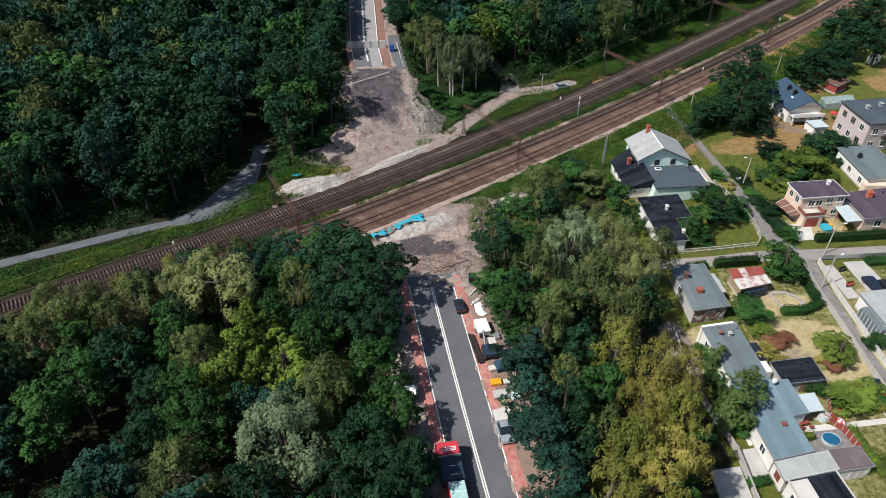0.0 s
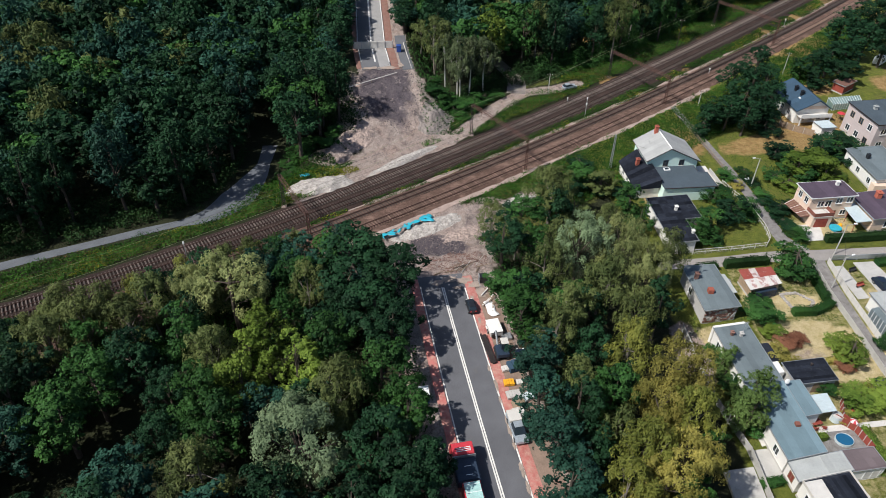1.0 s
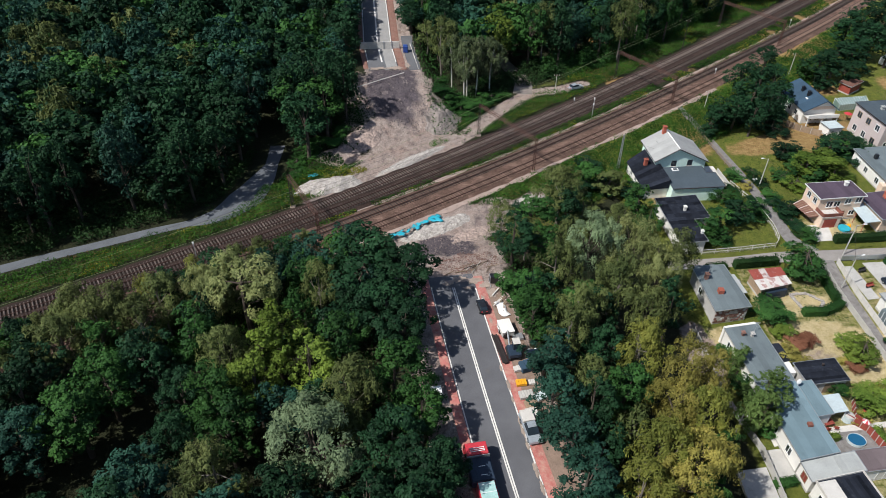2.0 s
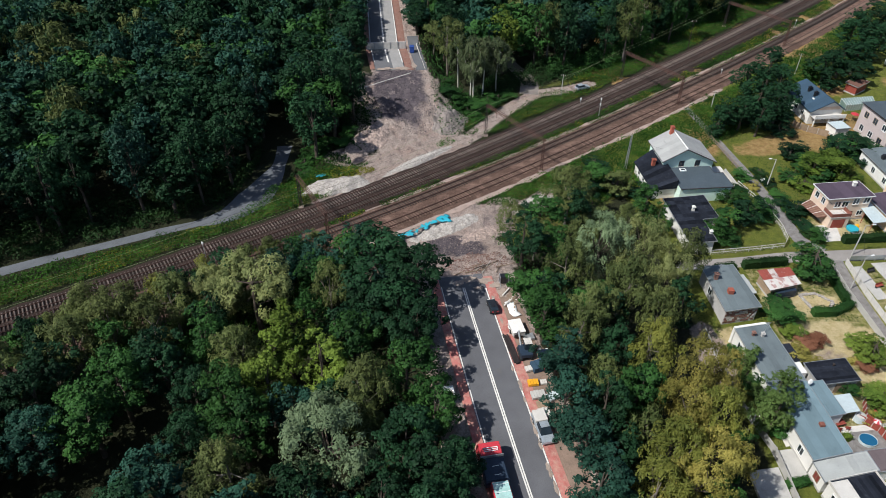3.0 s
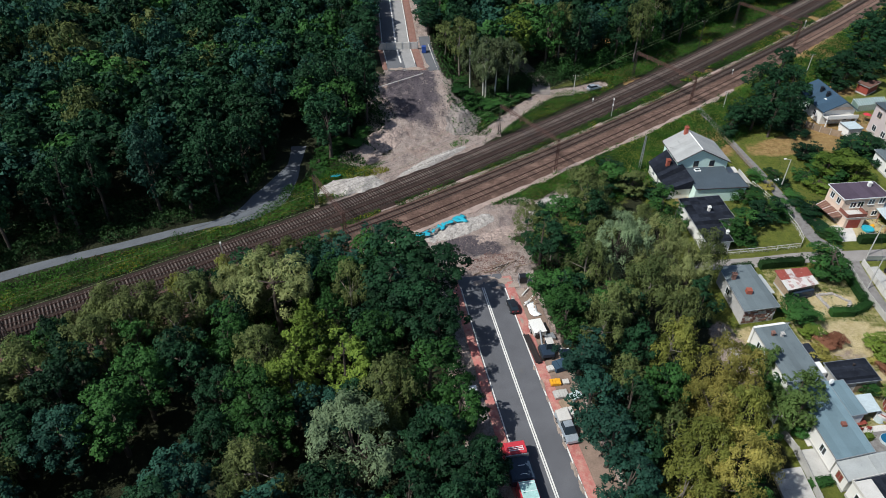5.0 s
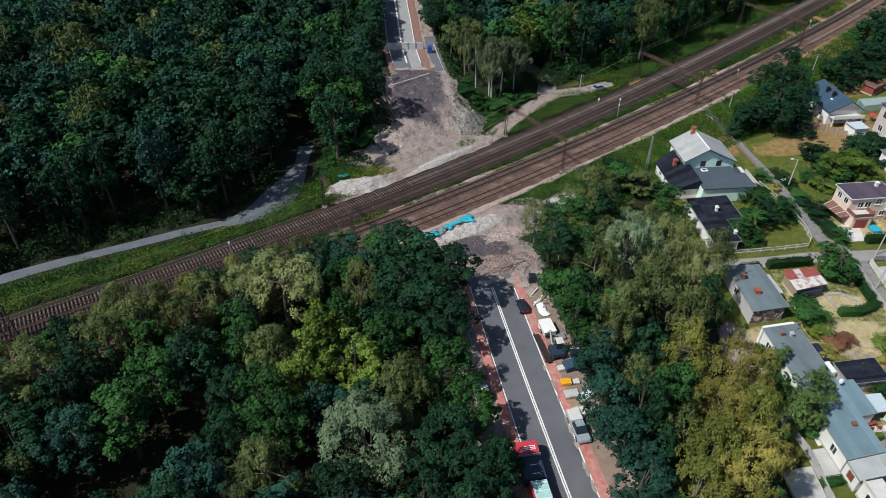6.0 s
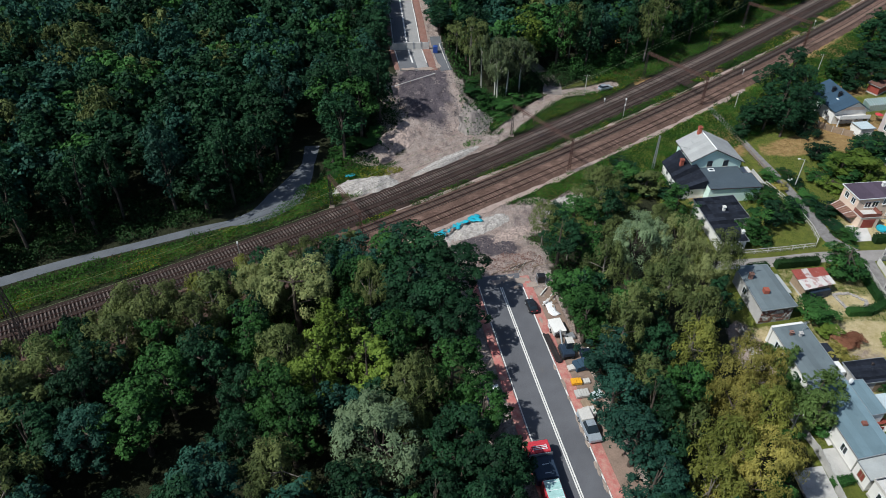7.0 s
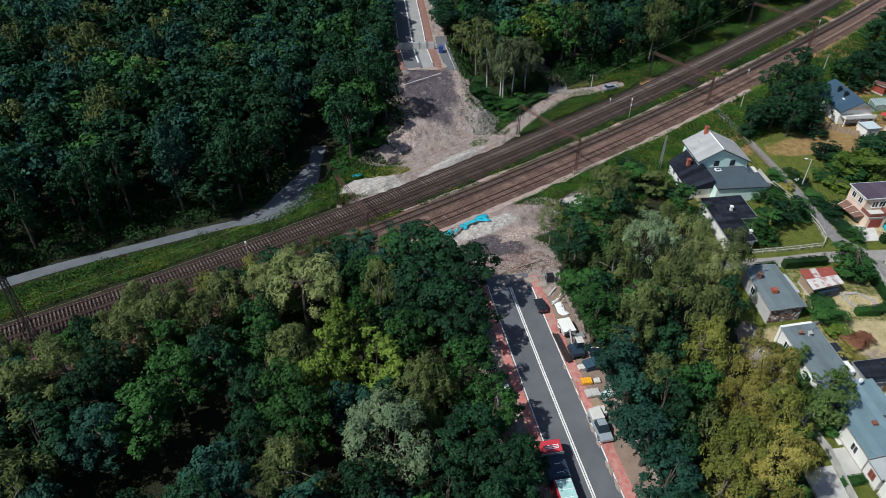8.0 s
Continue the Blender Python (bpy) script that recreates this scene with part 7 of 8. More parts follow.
pallet(7.4, 66.0, 15, "pale_concrete", "pallet of pale wrapped blocks", 3, 0.9, 1.2, 0.4)
pallet(7.7, 63.4, 8, "yellow_paint", "pallet of bright yellow crates", 4, 1.0, 1.5, 0.45)
pallet(9.2, 63.6, 8, "pale_concrete", "pallet of pale bags", 3, 0.8, 0.9, 0.3)
pallet(8.2, 61.3, 12, "concrete", "pallet of grey paving slabs", 5, 1.3, 2.0, 0.4)
pallet(8.9, 59.2, 15, "wood", "stack of brown timber planks", 7, 2.2, 1.8, 0.4)
pallet(8.6, 57.9, 12, "pale_concrete", "pallet of pale kerb stones", 5, 1.3, 1.6, 0.9)
pallet(7.9, 72.3, 15, "galvanised", "pallet of pale metal sheets", 3, 1.2, 1.6, 0.4)
pallet(10.2, 61.0, 30, "pale_sheet", "pallet of blue-grey sheets under trees", 3, 1.2, 1.6, 0.5)
pallet(8.7, 66.3, 20, "navy_roof", "dark blue wrapped load under the trees", 3, 1.6, 2.0, 1.0)
for i, (x, y) in enumerate(((4.75, 70.0), (5.05, 69.8), (5.35, 69.9))):
    b = tagged(empty("steel_beam", (x, y, 6.15), -76), "long dark steel beam lying on the verge", "beam", group="steel beams on the verge")
    bm = boxed(-2.9, -0.14, 0.0, 2.9, 0.14, 0.05)
    box(bm, -2.9, -0.03, 0.05, 2.9, 0.03, 0.25), box(bm, -2.9, -0.14, 0.25, 2.9, 0.14, 0.3)
    part("girder", bm, M["dark_steel"], b)
rng = random.Random(77)
for i in range(8):
    x, y = 5.6 + rng.uniform(-0.6, 0.9), 80.6 + rng.uniform(-2.0, 2.0)
    b = tagged(empty("board", (x, y, 6.12 + 0.05 * i), rng.uniform(40, 140)), "loose weathered board in a heap", "board", group="loose boards on the verge")
    part("plank", boxed(-1.1, -0.1, 0, 1.1, 0.1, 0.06), M["wood" if i % 2 else "pale_concrete"], b)
sheet = tagged(empty("white_sheet", (5.9, 78.6, 6.08), -70), "white plastic sheeting spread on the verge", "plastic sheet")
sv = [(a * 0.5 - 1.75, b * 0.35 - 0.7 + 0.15 * math.sin(a), 0.12 + 0.1 * math.sin(a * 2.1 + b * 1.7)) for a in range(8) for b in range(5)]
ob = new("sheeting", mesh_np("sheeting", sv, [(5 * a + b, 5 * a + b + 1, 5 * a + b + 6, 5 * a + b + 5) for a in range(7) for b in range(4)], M["white_paint"], True))
ob.modifiers.new("thickness", "SOLIDIFY").thickness = 0.03
ob.parent = sheet
hut = tagged(empty("site_hut", (-4.2, 60.4, at_ground(-4.2, 60.4)), 10), "small blue site hut with white roof under trees", "hut")
hut.scale = (0.66, 0.66, 0.85)
part("walls", boxed(-1.0, -1.2, -0.8, 1.0, 1.2, 2.3, bevel=0.04), M["blue_paint"], hut)
part("hut_roof", boxed(-1.1, -1.3, 2.3, 1.1, 1.3, 2.42, bevel=0.03), M["white_paint"], hut)


# ---- fences, hedges and gardens ----
def panel_fence(points, h, mat, label, step=2.2, name="fence", thick=0.06, post_mat="concrete", lift=0.0):
    f = tagged(empty(name, (points[0][0], points[0][1], 0)), label, "fence", group="garden fences")
    o = Vector(points[0])
    for a, b in zip(points[:-1], points[1:]):
        a, b = Vector(a) - o, Vector(b) - o
        n = max(1, round((b - a).length / step))
        d = (b - a) / n
        w = Vector((-d.y, d.x)).normalized() * thick / 2
        for i in range(n):
            p, q = a + d * i, a + d * (i + 1)
            part("post", boxed(p.x - 0.06, p.y - 0.06, -0.1, p.x + 0.06, p.y + 0.06, h + 0.1), M[post_mat], f)
            p2, q2 = p + d * 0.03, q - d * 0.03
            part("panel", prism(bmesh.new(), [tuple(p2 - w), tuple(q2 - w), tuple(q2 + w), tuple(p2 + w)], lift, h), M[mat], f)


def rail_fence(points, h, mat, label, step=2.4):
    f = tagged(empty("fence", (points[0][0], points[0][1], 0)), label, "fence", group="garden fences")
    o = Vector(points[0])
    for a, b in zip(points[:-1], points[1:]):
        a, b = Vector(a) - o, Vector(b) - o
        n = max(1, round((b - a).length / step))
        for i in range(n + 1):
            p = a.lerp(b, i / n)
            part("post", beam(bmesh.new(), (p.x, p.y, -0.1), (p.x, p.y, h), 0.06, 6), M[mat], f)
        for k in (0.45, 0.95):
            part("rail", beam(bmesh.new(), (a.x, a.y, h * k), (b.x, b.y, h * k), 0.05, 5), M[mat], f)
        bm = bmesh.new()
        m = int((b - a).length / 0.3)
        for i in range(m):
            p = a.lerp(b, (i + 0.5) / m)
            beam(bm, (p.x, p.y, 0.05), (p.x, p.y, h * 0.95), 0.018, 3)
        part("infill", bm, M[mat], f)


rail_fence([(45.3, 100.6), (53, 101.8), (60.3, 103.2), (61.6, 105.2), (62.0, 109.0), (61.2, 116.5), (58.4, 125)], 1.2, "pale_concrete", "pale metal railing round the lawn")
rail_fence([(61.0, 127.0), (59.4, 138), (57.8, 148.5)], 1.3, "wood", "grey weathered fence beside the lane")
panel_fence([(66.7, 98.0), (66.5, 90), (66.9, 80), (67.1, 72), (67.5, 60), (69, 46)], 1.2, "concrete", "grey concrete fence beside the narrow lane")
panel_fence([(70.0, 98.6), (69.6, 90), (69.8, 80), (70.0, 70), (70.7, 58), (72.2, 46)], 1.3, "pale_concrete", "pale concrete fence beside the narrow lane")
panel_fence([(71.0, 99.3), (76.0, 99.6), (84, 100.4), (100, 102)], 1.3, "galvanised", "grey metal fence along the street", lift=0.3)
panel_fence([(38.0, 80.5), (38.8, 66.0), (40.0, 60.8), (41.1, 56.6), (41.2, 49.5), (41.8, 40)], 1.5, "concrete", "old concrete panel fence below the trees")
panel_fence([(81, 152), (83.5, 149.5), (87.5, 147.0)], 1.6, "wood", "grey board fence behind the dry meadow")
panel_fence([(57.8, 65.8), (56.6, 62.8), (57.4, 61.6)], 1.3, "red_wood", "red-brown wooden screen in the garden", 1.0)
panel_fence([(55.3, 62.6), (57.5, 60.6), (58.4, 57.2)], 1.4, "red_wood", "red-brown wooden screen beside the pool", 1.0)


def hedge(points, w, h, label, mat="hedge", dense=90, seed=1):
    rng = np.random.default_rng(seed)
    ob = tagged(empty("hedge", (points[0][0], points[0][1], 0)), label, "hedge", group="hedges")
    cs, ns = [], []
    core = bmesh.new()
    o = np.array(points[0])
    for a, b in zip(points[:-1], points[1:]):
        a, b = np.array(a) - o, np.array(b) - o
        d = b - a
        L = np.linalg.norm(d)
        d = d / L
        nrm = np.array([-d[1], d[0]])
        n = int(dense * L)
        t, s, z = rng.uniform(0, L, n), rng.uniform(-1, 1, n), rng.uniform(0.05, 1, n)
        face = rng.integers(0, 3, n)
        s = np.where(face == 0, np.sign(s), s)
        z = np.where(face > 0, 1.0, z)
        lump = 0.85 + 0.3 * value_noise(t + a[0], t + a[1], 1.2, seed)
        p = np.stack([a[0] + d[0] * t + nrm[0] * s * w / 2, a[1] + d[1] * t + nrm[1] * s * w / 2, z * h * lump], -1)
        cs.append(p)
        ns.append(np.stack([nrm[0] * s, nrm[1] * s, np.where(face > 0, 1.2, 0.3)], -1) + rng.normal(size=(n, 3)) * 0.5)
        q = [tuple(a - nrm * w * 0.38), tuple(b - nrm * w * 0.38), tuple(b + nrm * w * 0.38), tuple(a + nrm * w * 0.38)]
        prism(core, q, -0.05, h * 0.82)
    c = np.concatenate(cs)
    v, f = leaf_cards(rng, c, unit_rows(np.concatenate(ns)), unit_rows(rng.normal(size=c.shape)), 0.27, 0.2)
    leaf = new("foliage", mesh_np("foliage", v, f, M[mat]))
    leaf.parent = ob
    part("leafy_core", core, M[mat], ob)


hedge([(50.2, 97.0), (58.6, 98.3)], 1.6, 1.7, "dense dark green clipped hedge along the street", seed=2)
hedge([(44.6, 95.9), (48.6, 96.6)], 1.5, 1.4, "dense dark green clipped hedge by the grey house", seed=3)
hedge([(58.0, 84.7), (62.0, 84.9), (65.6, 87.0)], 1.6, 1.4, "thick green hedge across the garden", "leaf_mid", seed=4)
hedge([(65.4, 95.8), (65.2, 88.0)], 1.4, 1.3, "thick green hedge beside the lane", "leaf_mid", seed=5)
hedge([(72.4, 105.2), (80, 105.9), (92, 107.4)], 1.7, 1.7, "dense dark green clipped hedge along the street", seed=6)
hedge([(58.4, 73.4), (64.8, 74.6)], 1.0, 0.9, "low bright yellow-green hedge", "leaf_yellow", seed=7)
hedge([(65.0, 69.8), (66.4, 62.0)], 1.6, 1.3, "green hedge along the garden end", "leaf_mid", seed=8)
hedge([(58.6, 60.8), (59.4, 54.6)], 1.3, 1.2, "trimmed green hedge beside the pool", "leaf_lime", seed=9)
hedge([(40.8, 51.5), (44.0, 52.2)], 1.3, 1.0, "ragged green hedge below the patio", "leaf_mid", seed=10)
hedge([(79.0, 98.4), (85, 99.2)], 2.0, 1.1, "clipped hedge beside the driveway", "leaf_mid", seed=12)
hedge([(52.0, 59.6), (52.2, 58.7)], 1.5, 1.2, "round yellow-green bush by the pool", "leaf_lime", 90, seed=13)


def bush(x, y, w, h, mat, label, name="bush"):
    crown_me, trunk_me, _, _ = tree_template("bush", tree_rng.randrange(3), *COUNTS["bush"])
    b = tagged(empty(name, (x, y, at_ground(x, y) - 0.1 * h)), label, "bush", group="garden bushes")
    b.rotation_euler = (0, 0, tree_rng.uniform(0, 6.28))
    b.scale = (w / 4.6, w / 4.6, h / 14.5)
    for nm, me, m in (("stem", trunk_me, None), ("foliage", crown_me, M[mat])):
        ob = new(nm, me)
        ob.parent = b
        if m:
            ob.material_slots[0].link = "OBJECT"
            ob.material_slots[0].material = m


# shrubs against the terrace wall and under the tree beside it
wall_rng = random.Random(61)
for i in range(10):
    y = 60.0 + 1.75 * i
    x = 42.6 - 0.115 * (y - 66) + wall_rng.uniform(-0.5, 0.3)
    bush(x, y, wall_rng.uniform(1.5, 2.4), wall_rng.uniform(1.6, 2.9), wall_rng.choice(["leaf_mid", "leaf_light", "leaf_mid", "leaf_lime"]), "straggling green shrub against the terrace wall")
for x, y, w, h in ((-5.6, 164.5, 3.2, 2.4), (-4.4, 160.2, 3.4, 3.0), (-2.6, 158.0, 3.6, 3.2), (-0.6, 160.5, 4.0, 3.4), (0.6, 156.4, 3.2, 2.6), (2.6, 153.6, 2.6, 2.0), (3.2, 158.8, 4.0, 3.0), (5.6, 161.5, 4.0, 3.0), (8.6, 164.0, 3.6, 2.6), (11.0, 166.0, 3.0, 2.2), (-29.6, 139.4, 3.4, 2.4), (-32.5, 138.0, 3.4, 2.6), (-27.6, 143.0, 2.8, 2.2), (-34.6, 135.6, 3.6, 2.4), (-36.5, 131.0, 3.0, 2.2), (-35.0, 127.0, 2.6, 1.8)):
    bush(x, y, w, h, "leaf_mid", "dense bush on the edge of the spoil slope")
for rows, label in ((GREEN_BUSHES, "rounded green garden bush"),):
    for x, y, w, h in rows:
        bush(x, y, w, h, "leaf_mid", label)
for x, y, w, h in DARK_BUSHES:
    bush(x, y, w, h, "leaf_dark", "dense dark green bush")
for x, y, w, h in LIME_BUSHES:
    bush(x, y, w, h, "leaf_lime", "rounded yellow-green garden bush")
for x, y, w, h in ((53.9, 77.6, 2.6, 2.0), (55.9, 77.7, 2.2, 1.8), (61.2, 72.6, 2.0, 1.6)):
    bush(x, y, w, h, "leaf_red", "reddish-brown garden bush beside the dry lot")
lane_rng = random.Random(83)
for i in range(11):
    y = 107.0 + 2.3 * i
    bush(66.4 - 0.11 * (y - 107) + lane_rng.uniform(0.3, 1.2), y, lane_rng.uniform(1.4, 2.6), lane_rng.uniform(1.0, 2.0), lane_rng.choice(["leaf_mid", "leaf_dark", "leaf_mid", "hedge"]), "ragged green shrub beside the lane")
for x, y, w, h in GOLD_BUSHES:
    bush(x, y, w, h, "leaf_yellow", "golden-leaved round garden bush")


def slab(poly, z, material, label, name="patio", category="patio"):
    c = centre_of(poly)
    ob = part(name, prism(bmesh.new(), moved(poly, c), -0.1, z), M[material])
    ob.location = (c[0], c[1], 0)
    return tagged(ob, label, category, kind="structure")


slab([(40.9, 57.0), (44.3, 57.5), (44.6, 52.8), (41.2, 52.4)], 0.1, "concrete", "pale concrete patio slab")
slab([(42.6, 77.0), (42.9, 66.2), (42.2, 66.0), (41.2, 76.8)], 0.08, "concrete", "narrow concrete walk beside the terrace")
slab([(43.9, 66.0), (44.0, 58.0), (43.3, 57.8), (42.8, 66.0)], 0.08, "pale_concrete", "narrow concrete walk beside the terrace")
slab([(52.2, 61.2), (66.5, 63.1), (66.6, 62.2), (52.3, 60.2)], 0.09, "pale_concrete", "pale concrete garden path", "garden_path", "path")
slab([(64.2, 69.6), (65.2, 69.7), (66.3, 62.9), (65.3, 62.7)], 0.085, "pale_concrete", "pale concrete garden path", "garden_path", "path")
slab([(69.2, 110.4), (73.6, 110.9), (72.6, 105.6), (69.2, 105.2)], 0.08, "pale_concrete", "pale concrete driveway of the beige house", "driveway", "driveway")
slab([(75.0, 111.0), (77.0, 111.6), (77.6, 108), (75.6, 107.6)], 0.06, "gravel_lane", "grey gravel garden yard")
slab([(74.9, 98.8), (79.0, 99.2), (80.6, 88.6), (76.0, 88.0)], 0.07, "concrete", "grey paved driveway", "driveway", "driveway")
slab([(70.4, 97.6), (72.6, 97.8), (73.4, 89.0), (71.2, 88.6)], 0.07, "concrete", "grey paved yard strip", "driveway", "driveway")
slab([(51.6, 60.2), (58.0, 61.0), (58.4, 57.0), (51.9, 56.4)], 0.07, "gravel_lane", "grey pool deck", "patio", "patio")
slab([(49.4, 86.5), (50.3, 93.5), (49.2, 94.6), (48.3, 87.0)], 0.06, "gravel_lane", "worn grey garden path", "garden_path", "path")
slab([(36.5, 53.5), (40.7, 54.2), (40.8, 48.8), (36.6, 48.0)], 0.5, "concrete", "weathered grey concrete slab roof by the fence", "slab_roof", "slab")

pool = tagged(empty("pool", (55.2, 58.9, 0)), "round garden pool with deep blue water", "pool")
bm = bmesh.new()
ring = []
for r, z in ((1.1, -0.05), (1.1, 0.5), (1.05, 0.5), (1.05, 0.1)):
    ring.append([bm.verts.new((1.15 * r * math.cos(a), r * math.sin(a), z)) for a in np.linspace(0, 2 * math.pi, 28, endpoint=False)])
for a, b in zip(ring[:-1], ring[1:]):
    for i in range(28):
        bm.faces.new((a[i], a[(i + 1) % 28], b[(i + 1) % 28], b[i]))
part("rim", bm, M["pale_sheet"], pool)
bm = bmesh.new()
bm.faces.new([bm.verts.new((1.15 * 1.06 * math.cos(a), 1.06 * math.sin(a), 0.4)) for a in np.linspace(0, 2 * math.pi, 28, endpoint=False)])
part("water", bm, M["pool_water"], pool)


def parasol(x, y, r, z, m1, label):
    p = tagged(empty("parasol", (x, y, 0.05)), label, "parasol")
    part("pole", beam(bmesh.new(), (0, 0, 0), (0, 0, z), 0.035, 6), M["wood"], p)
    for i in range(8):
        bm = bmesh.new()
        a, b = i * math.pi / 4, (i + 1) * math.pi / 4
        vs = [bm.verts.new(v) for v in ((0, 0, z), (r * math.cos(a), r * math.sin(a), z - 0.45), (r * math.cos(b), r * math.sin(b), z - 0.45), (0, 0, z - 0.05))]
        bm.faces.new((vs[0], vs[1], vs[2])), bm.faces.new((vs[3], vs[2], vs[1]))
        bm.faces.new((vs[0], vs[3], vs[1])), bm.faces.new((vs[0], vs[2], vs[3]))
        part("segment", bm, M[m1[i % 2]], p)


parasol(57.3, 61.3, 0.6, 1.8, ("white_paint", "red_paint"), "folding red and white garden parasol")
parasol(97.5, 155.5, 1.0, 2.3, ("red_paint", "red_paint"), "red garden parasol beside the greenhouse")
tramp = tagged(empty("water_tank", (55.6, 62.6, 0)), "round grey plastic water tank in the garden", "water tank")
part("tank", beam(bmesh.new(), (0, 0, 0), (0, 0, 1.2), 0.75, 18, 0.7), M["pale_sheet"], tramp)
part("lid", beam(bmesh.new(), (0, 0, 1.2), (0, 0, 1.28), 0.72, 18, 0.4), M["concrete"], tramp)


def playhouse(x, y, turn, wall, roof, label, s=1.0):
    h = tagged(empty("playhouse", (x, y, 0), turn), label, "playhouse")
    part("walls", boxed(-0.8 * s, -0.7 * s, 0, 0.8 * s, 0.7 * s, 1.2 * s), M[wall], h)
    bm = bmesh.new()
    vs = [bm.verts.new(v) for v in ((-1.0 * s, -0.9 * s, 1.15 * s), (1.0 * s, -0.9 * s, 1.15 * s), (1.0 * s, 0, 1.9 * s), (-1.0 * s, 0, 1.9 * s), (1.0 * s, 0.9 * s, 1.15 * s), (-1.0 * s, 0.9 * s, 1.15 * s))]
    for q in ((0, 1, 2, 3), (3, 2, 4, 5), (1, 4, 2), (0, 3, 5), (0, 5, 4, 1)):
        bm.faces.new([vs[k] for k in q])
    part("roof", bm, M[roof], h)


playhouse(65.3, 68.6, 10, "white_plaster", "navy_paint", "little white playhouse with blue roof")
playhouse(64.4, 126.6, 20, "white_plaster", "white_paint", "small white garden shelter", 0.42)
beetle = tagged(empty("wheelie_bin", (66.0, 66.6, 0)), "dark red dustbin by the garden path", "bin")
part("bin_body", boxed(-0.35, -0.4, 0, 0.35, 0.4, 1.0, bevel=0.05, taper=0.03), M["red_wood"], beetle)
part("bin_lid", boxed(-0.38, -0.43, 1.0, 0.38, 0.43, 1.08, bevel=0.03), M["red_paint"], beetle)
for x, y, m, lab in ((73.6, 96.2, "rubber", "dark wooden garden bench"), (73.0, 92.0, "red_wood", "red wooden garden bench"), (55.0, 88.6, "rubber", "pile of dark wrapped goods by the shed")):
    b = tagged(empty("bench", (x, y, 0.06), 20), lab, "bench")
    part("seat", boxed(-0.8, -0.25, 0.4, 0.8, 0.25, 0.47, bevel=0.02), M[m], b)
    part("backrest", boxed(-0.8, 0.2, 0.5, 0.8, 0.26, 0.9, bevel=0.02), M[m], b)
    for s in (-0.65, 0.65):
        part("leg", boxed(s - 0.05, -0.2, 0, s + 0.05, 0.2, 0.4), M["dark_steel"], b)
def garden_table(x, y, turn, mat, label):
    t = tagged(empty("garden_table", (x, y, 0.02), turn), label, "garden table", group="garden tables")
    for k in range(4):
        part("slat", boxed(-0.75, -0.42 + 0.215 * k, 0.7, 0.75, -0.23 + 0.215 * k, 0.74), M[mat], t)
    for sx in (-0.62, 0.62):
        for sy in (-0.33, 0.33):
            part("leg", boxed(sx - 0.04, sy - 0.04, 0, sx + 0.04, sy + 0.04, 0.7), M[mat], t)


def garden_chair(x, y, turn, mat, label):
    c = tagged(empty("garden_chair", (x, y, 0.02), turn), label, "garden chair", group="garden chairs")
    part("seat", boxed(-0.25, -0.25, 0.4, 0.25, 0.25, 0.46, bevel=0.02), M[mat], c)
    part("backrest", boxed(-0.25, 0.2, 0.48, 0.25, 0.26, 0.95, bevel=0.02), M[mat], c)
    for sx in (-0.2, 0.2):
        for sy in (-0.2, 0.2):
            part("leg", boxed(sx - 0.025, sy - 0.025, 0, sx + 0.025, sy + 0.025, 0.4), M[mat], c)


garden_table(52.3, 61.6, 15, "red_wood", "dark red slatted garden table beside the canopy")
for x, y, turn in ((51.6, 62.5, 10), (52.8, 62.6, -5), (51.9, 60.7, 185), (53.2, 60.9, 170)):
    garden_chair(x, y, turn, "red_wood", "dark red garden chair round the table")
slide = tagged(empty("slide", (57.6, 62.9, 0.02), 40), "small orange and yellow plastic slide on the lawn", "slide")
part("chute", prism(bmesh.new(), [(-0.9, -0.25), (0.7, -0.25), (0.7, 0.25), (-0.9, 0.25)], 0.0, [0.12, 1.0, 1.0, 0.12]), M["yellow_paint"], slide)
part("ladder", boxed(0.72, -0.28, 0.0, 0.95, 0.28, 1.15, bevel=0.03), M["red_paint"], slide)
kid = tagged(empty("paddling_pool", (76.2, 109.3, 0.06)), "small turquoise paddling pool on the lawn", "paddling pool")
bm = bmesh.new()
bmesh.ops.create_cone(bm, cap_ends=True, segments=20, radius1=1.1, radius2=1.15, depth=0.4, matrix=Matrix.Translation((0, 0, 0.2)))
part("rim", bm, M["tarp_blue"], kid)
part("ball_heap", beam(bmesh.new(), (1.4, 1.0, 0), (1.4, 1.0, 0.5), 0.5, 10, 0.3), M["yellow_paint"], kid)
bed = tagged(empty("garden_bed", (60.4, 88.0, 0)), "pale stone-edged garden bed with straw", "garden bed")
ring = [(-2.6, 1.6), (0.4, 2.0), (2.6, -0.2), (1.2, -2.0), (-1.8, -1.9)]
for i in range(5):
    a, b = Vector(ring[i]), Vector(ring[(i + 1) % 5])
    m = max(2, int((b - a).length / 0.45))
    for k in range(m):
        p = a.lerp(b, (k + 0.5) / m)
        part("stone", boxed(p.x - 0.26, p.y - 0.24, -0.05, p.x + 0.26, p.y + 0.24, 0.2 + 0.06 * (k % 3), bevel=0.06), M["sand"], bed)
van2 = tagged(empty("caravan", (124.6, 190.5, 0), 40), "white caravan under trees", "caravan")
part("body", boxed(-2.2, -1.1, 0.5, 2.2, 1.1, 2.5, bevel=0.15), M["white_paint"], van2)
window(van2, (-2.2, -1.1), (2.2, -1.1), 0.35, 1.2, 1.3, 2.0, "galvanised")
for s in (-1, 1):
    wheel(van2, 0, s * 0.95, 0.34)


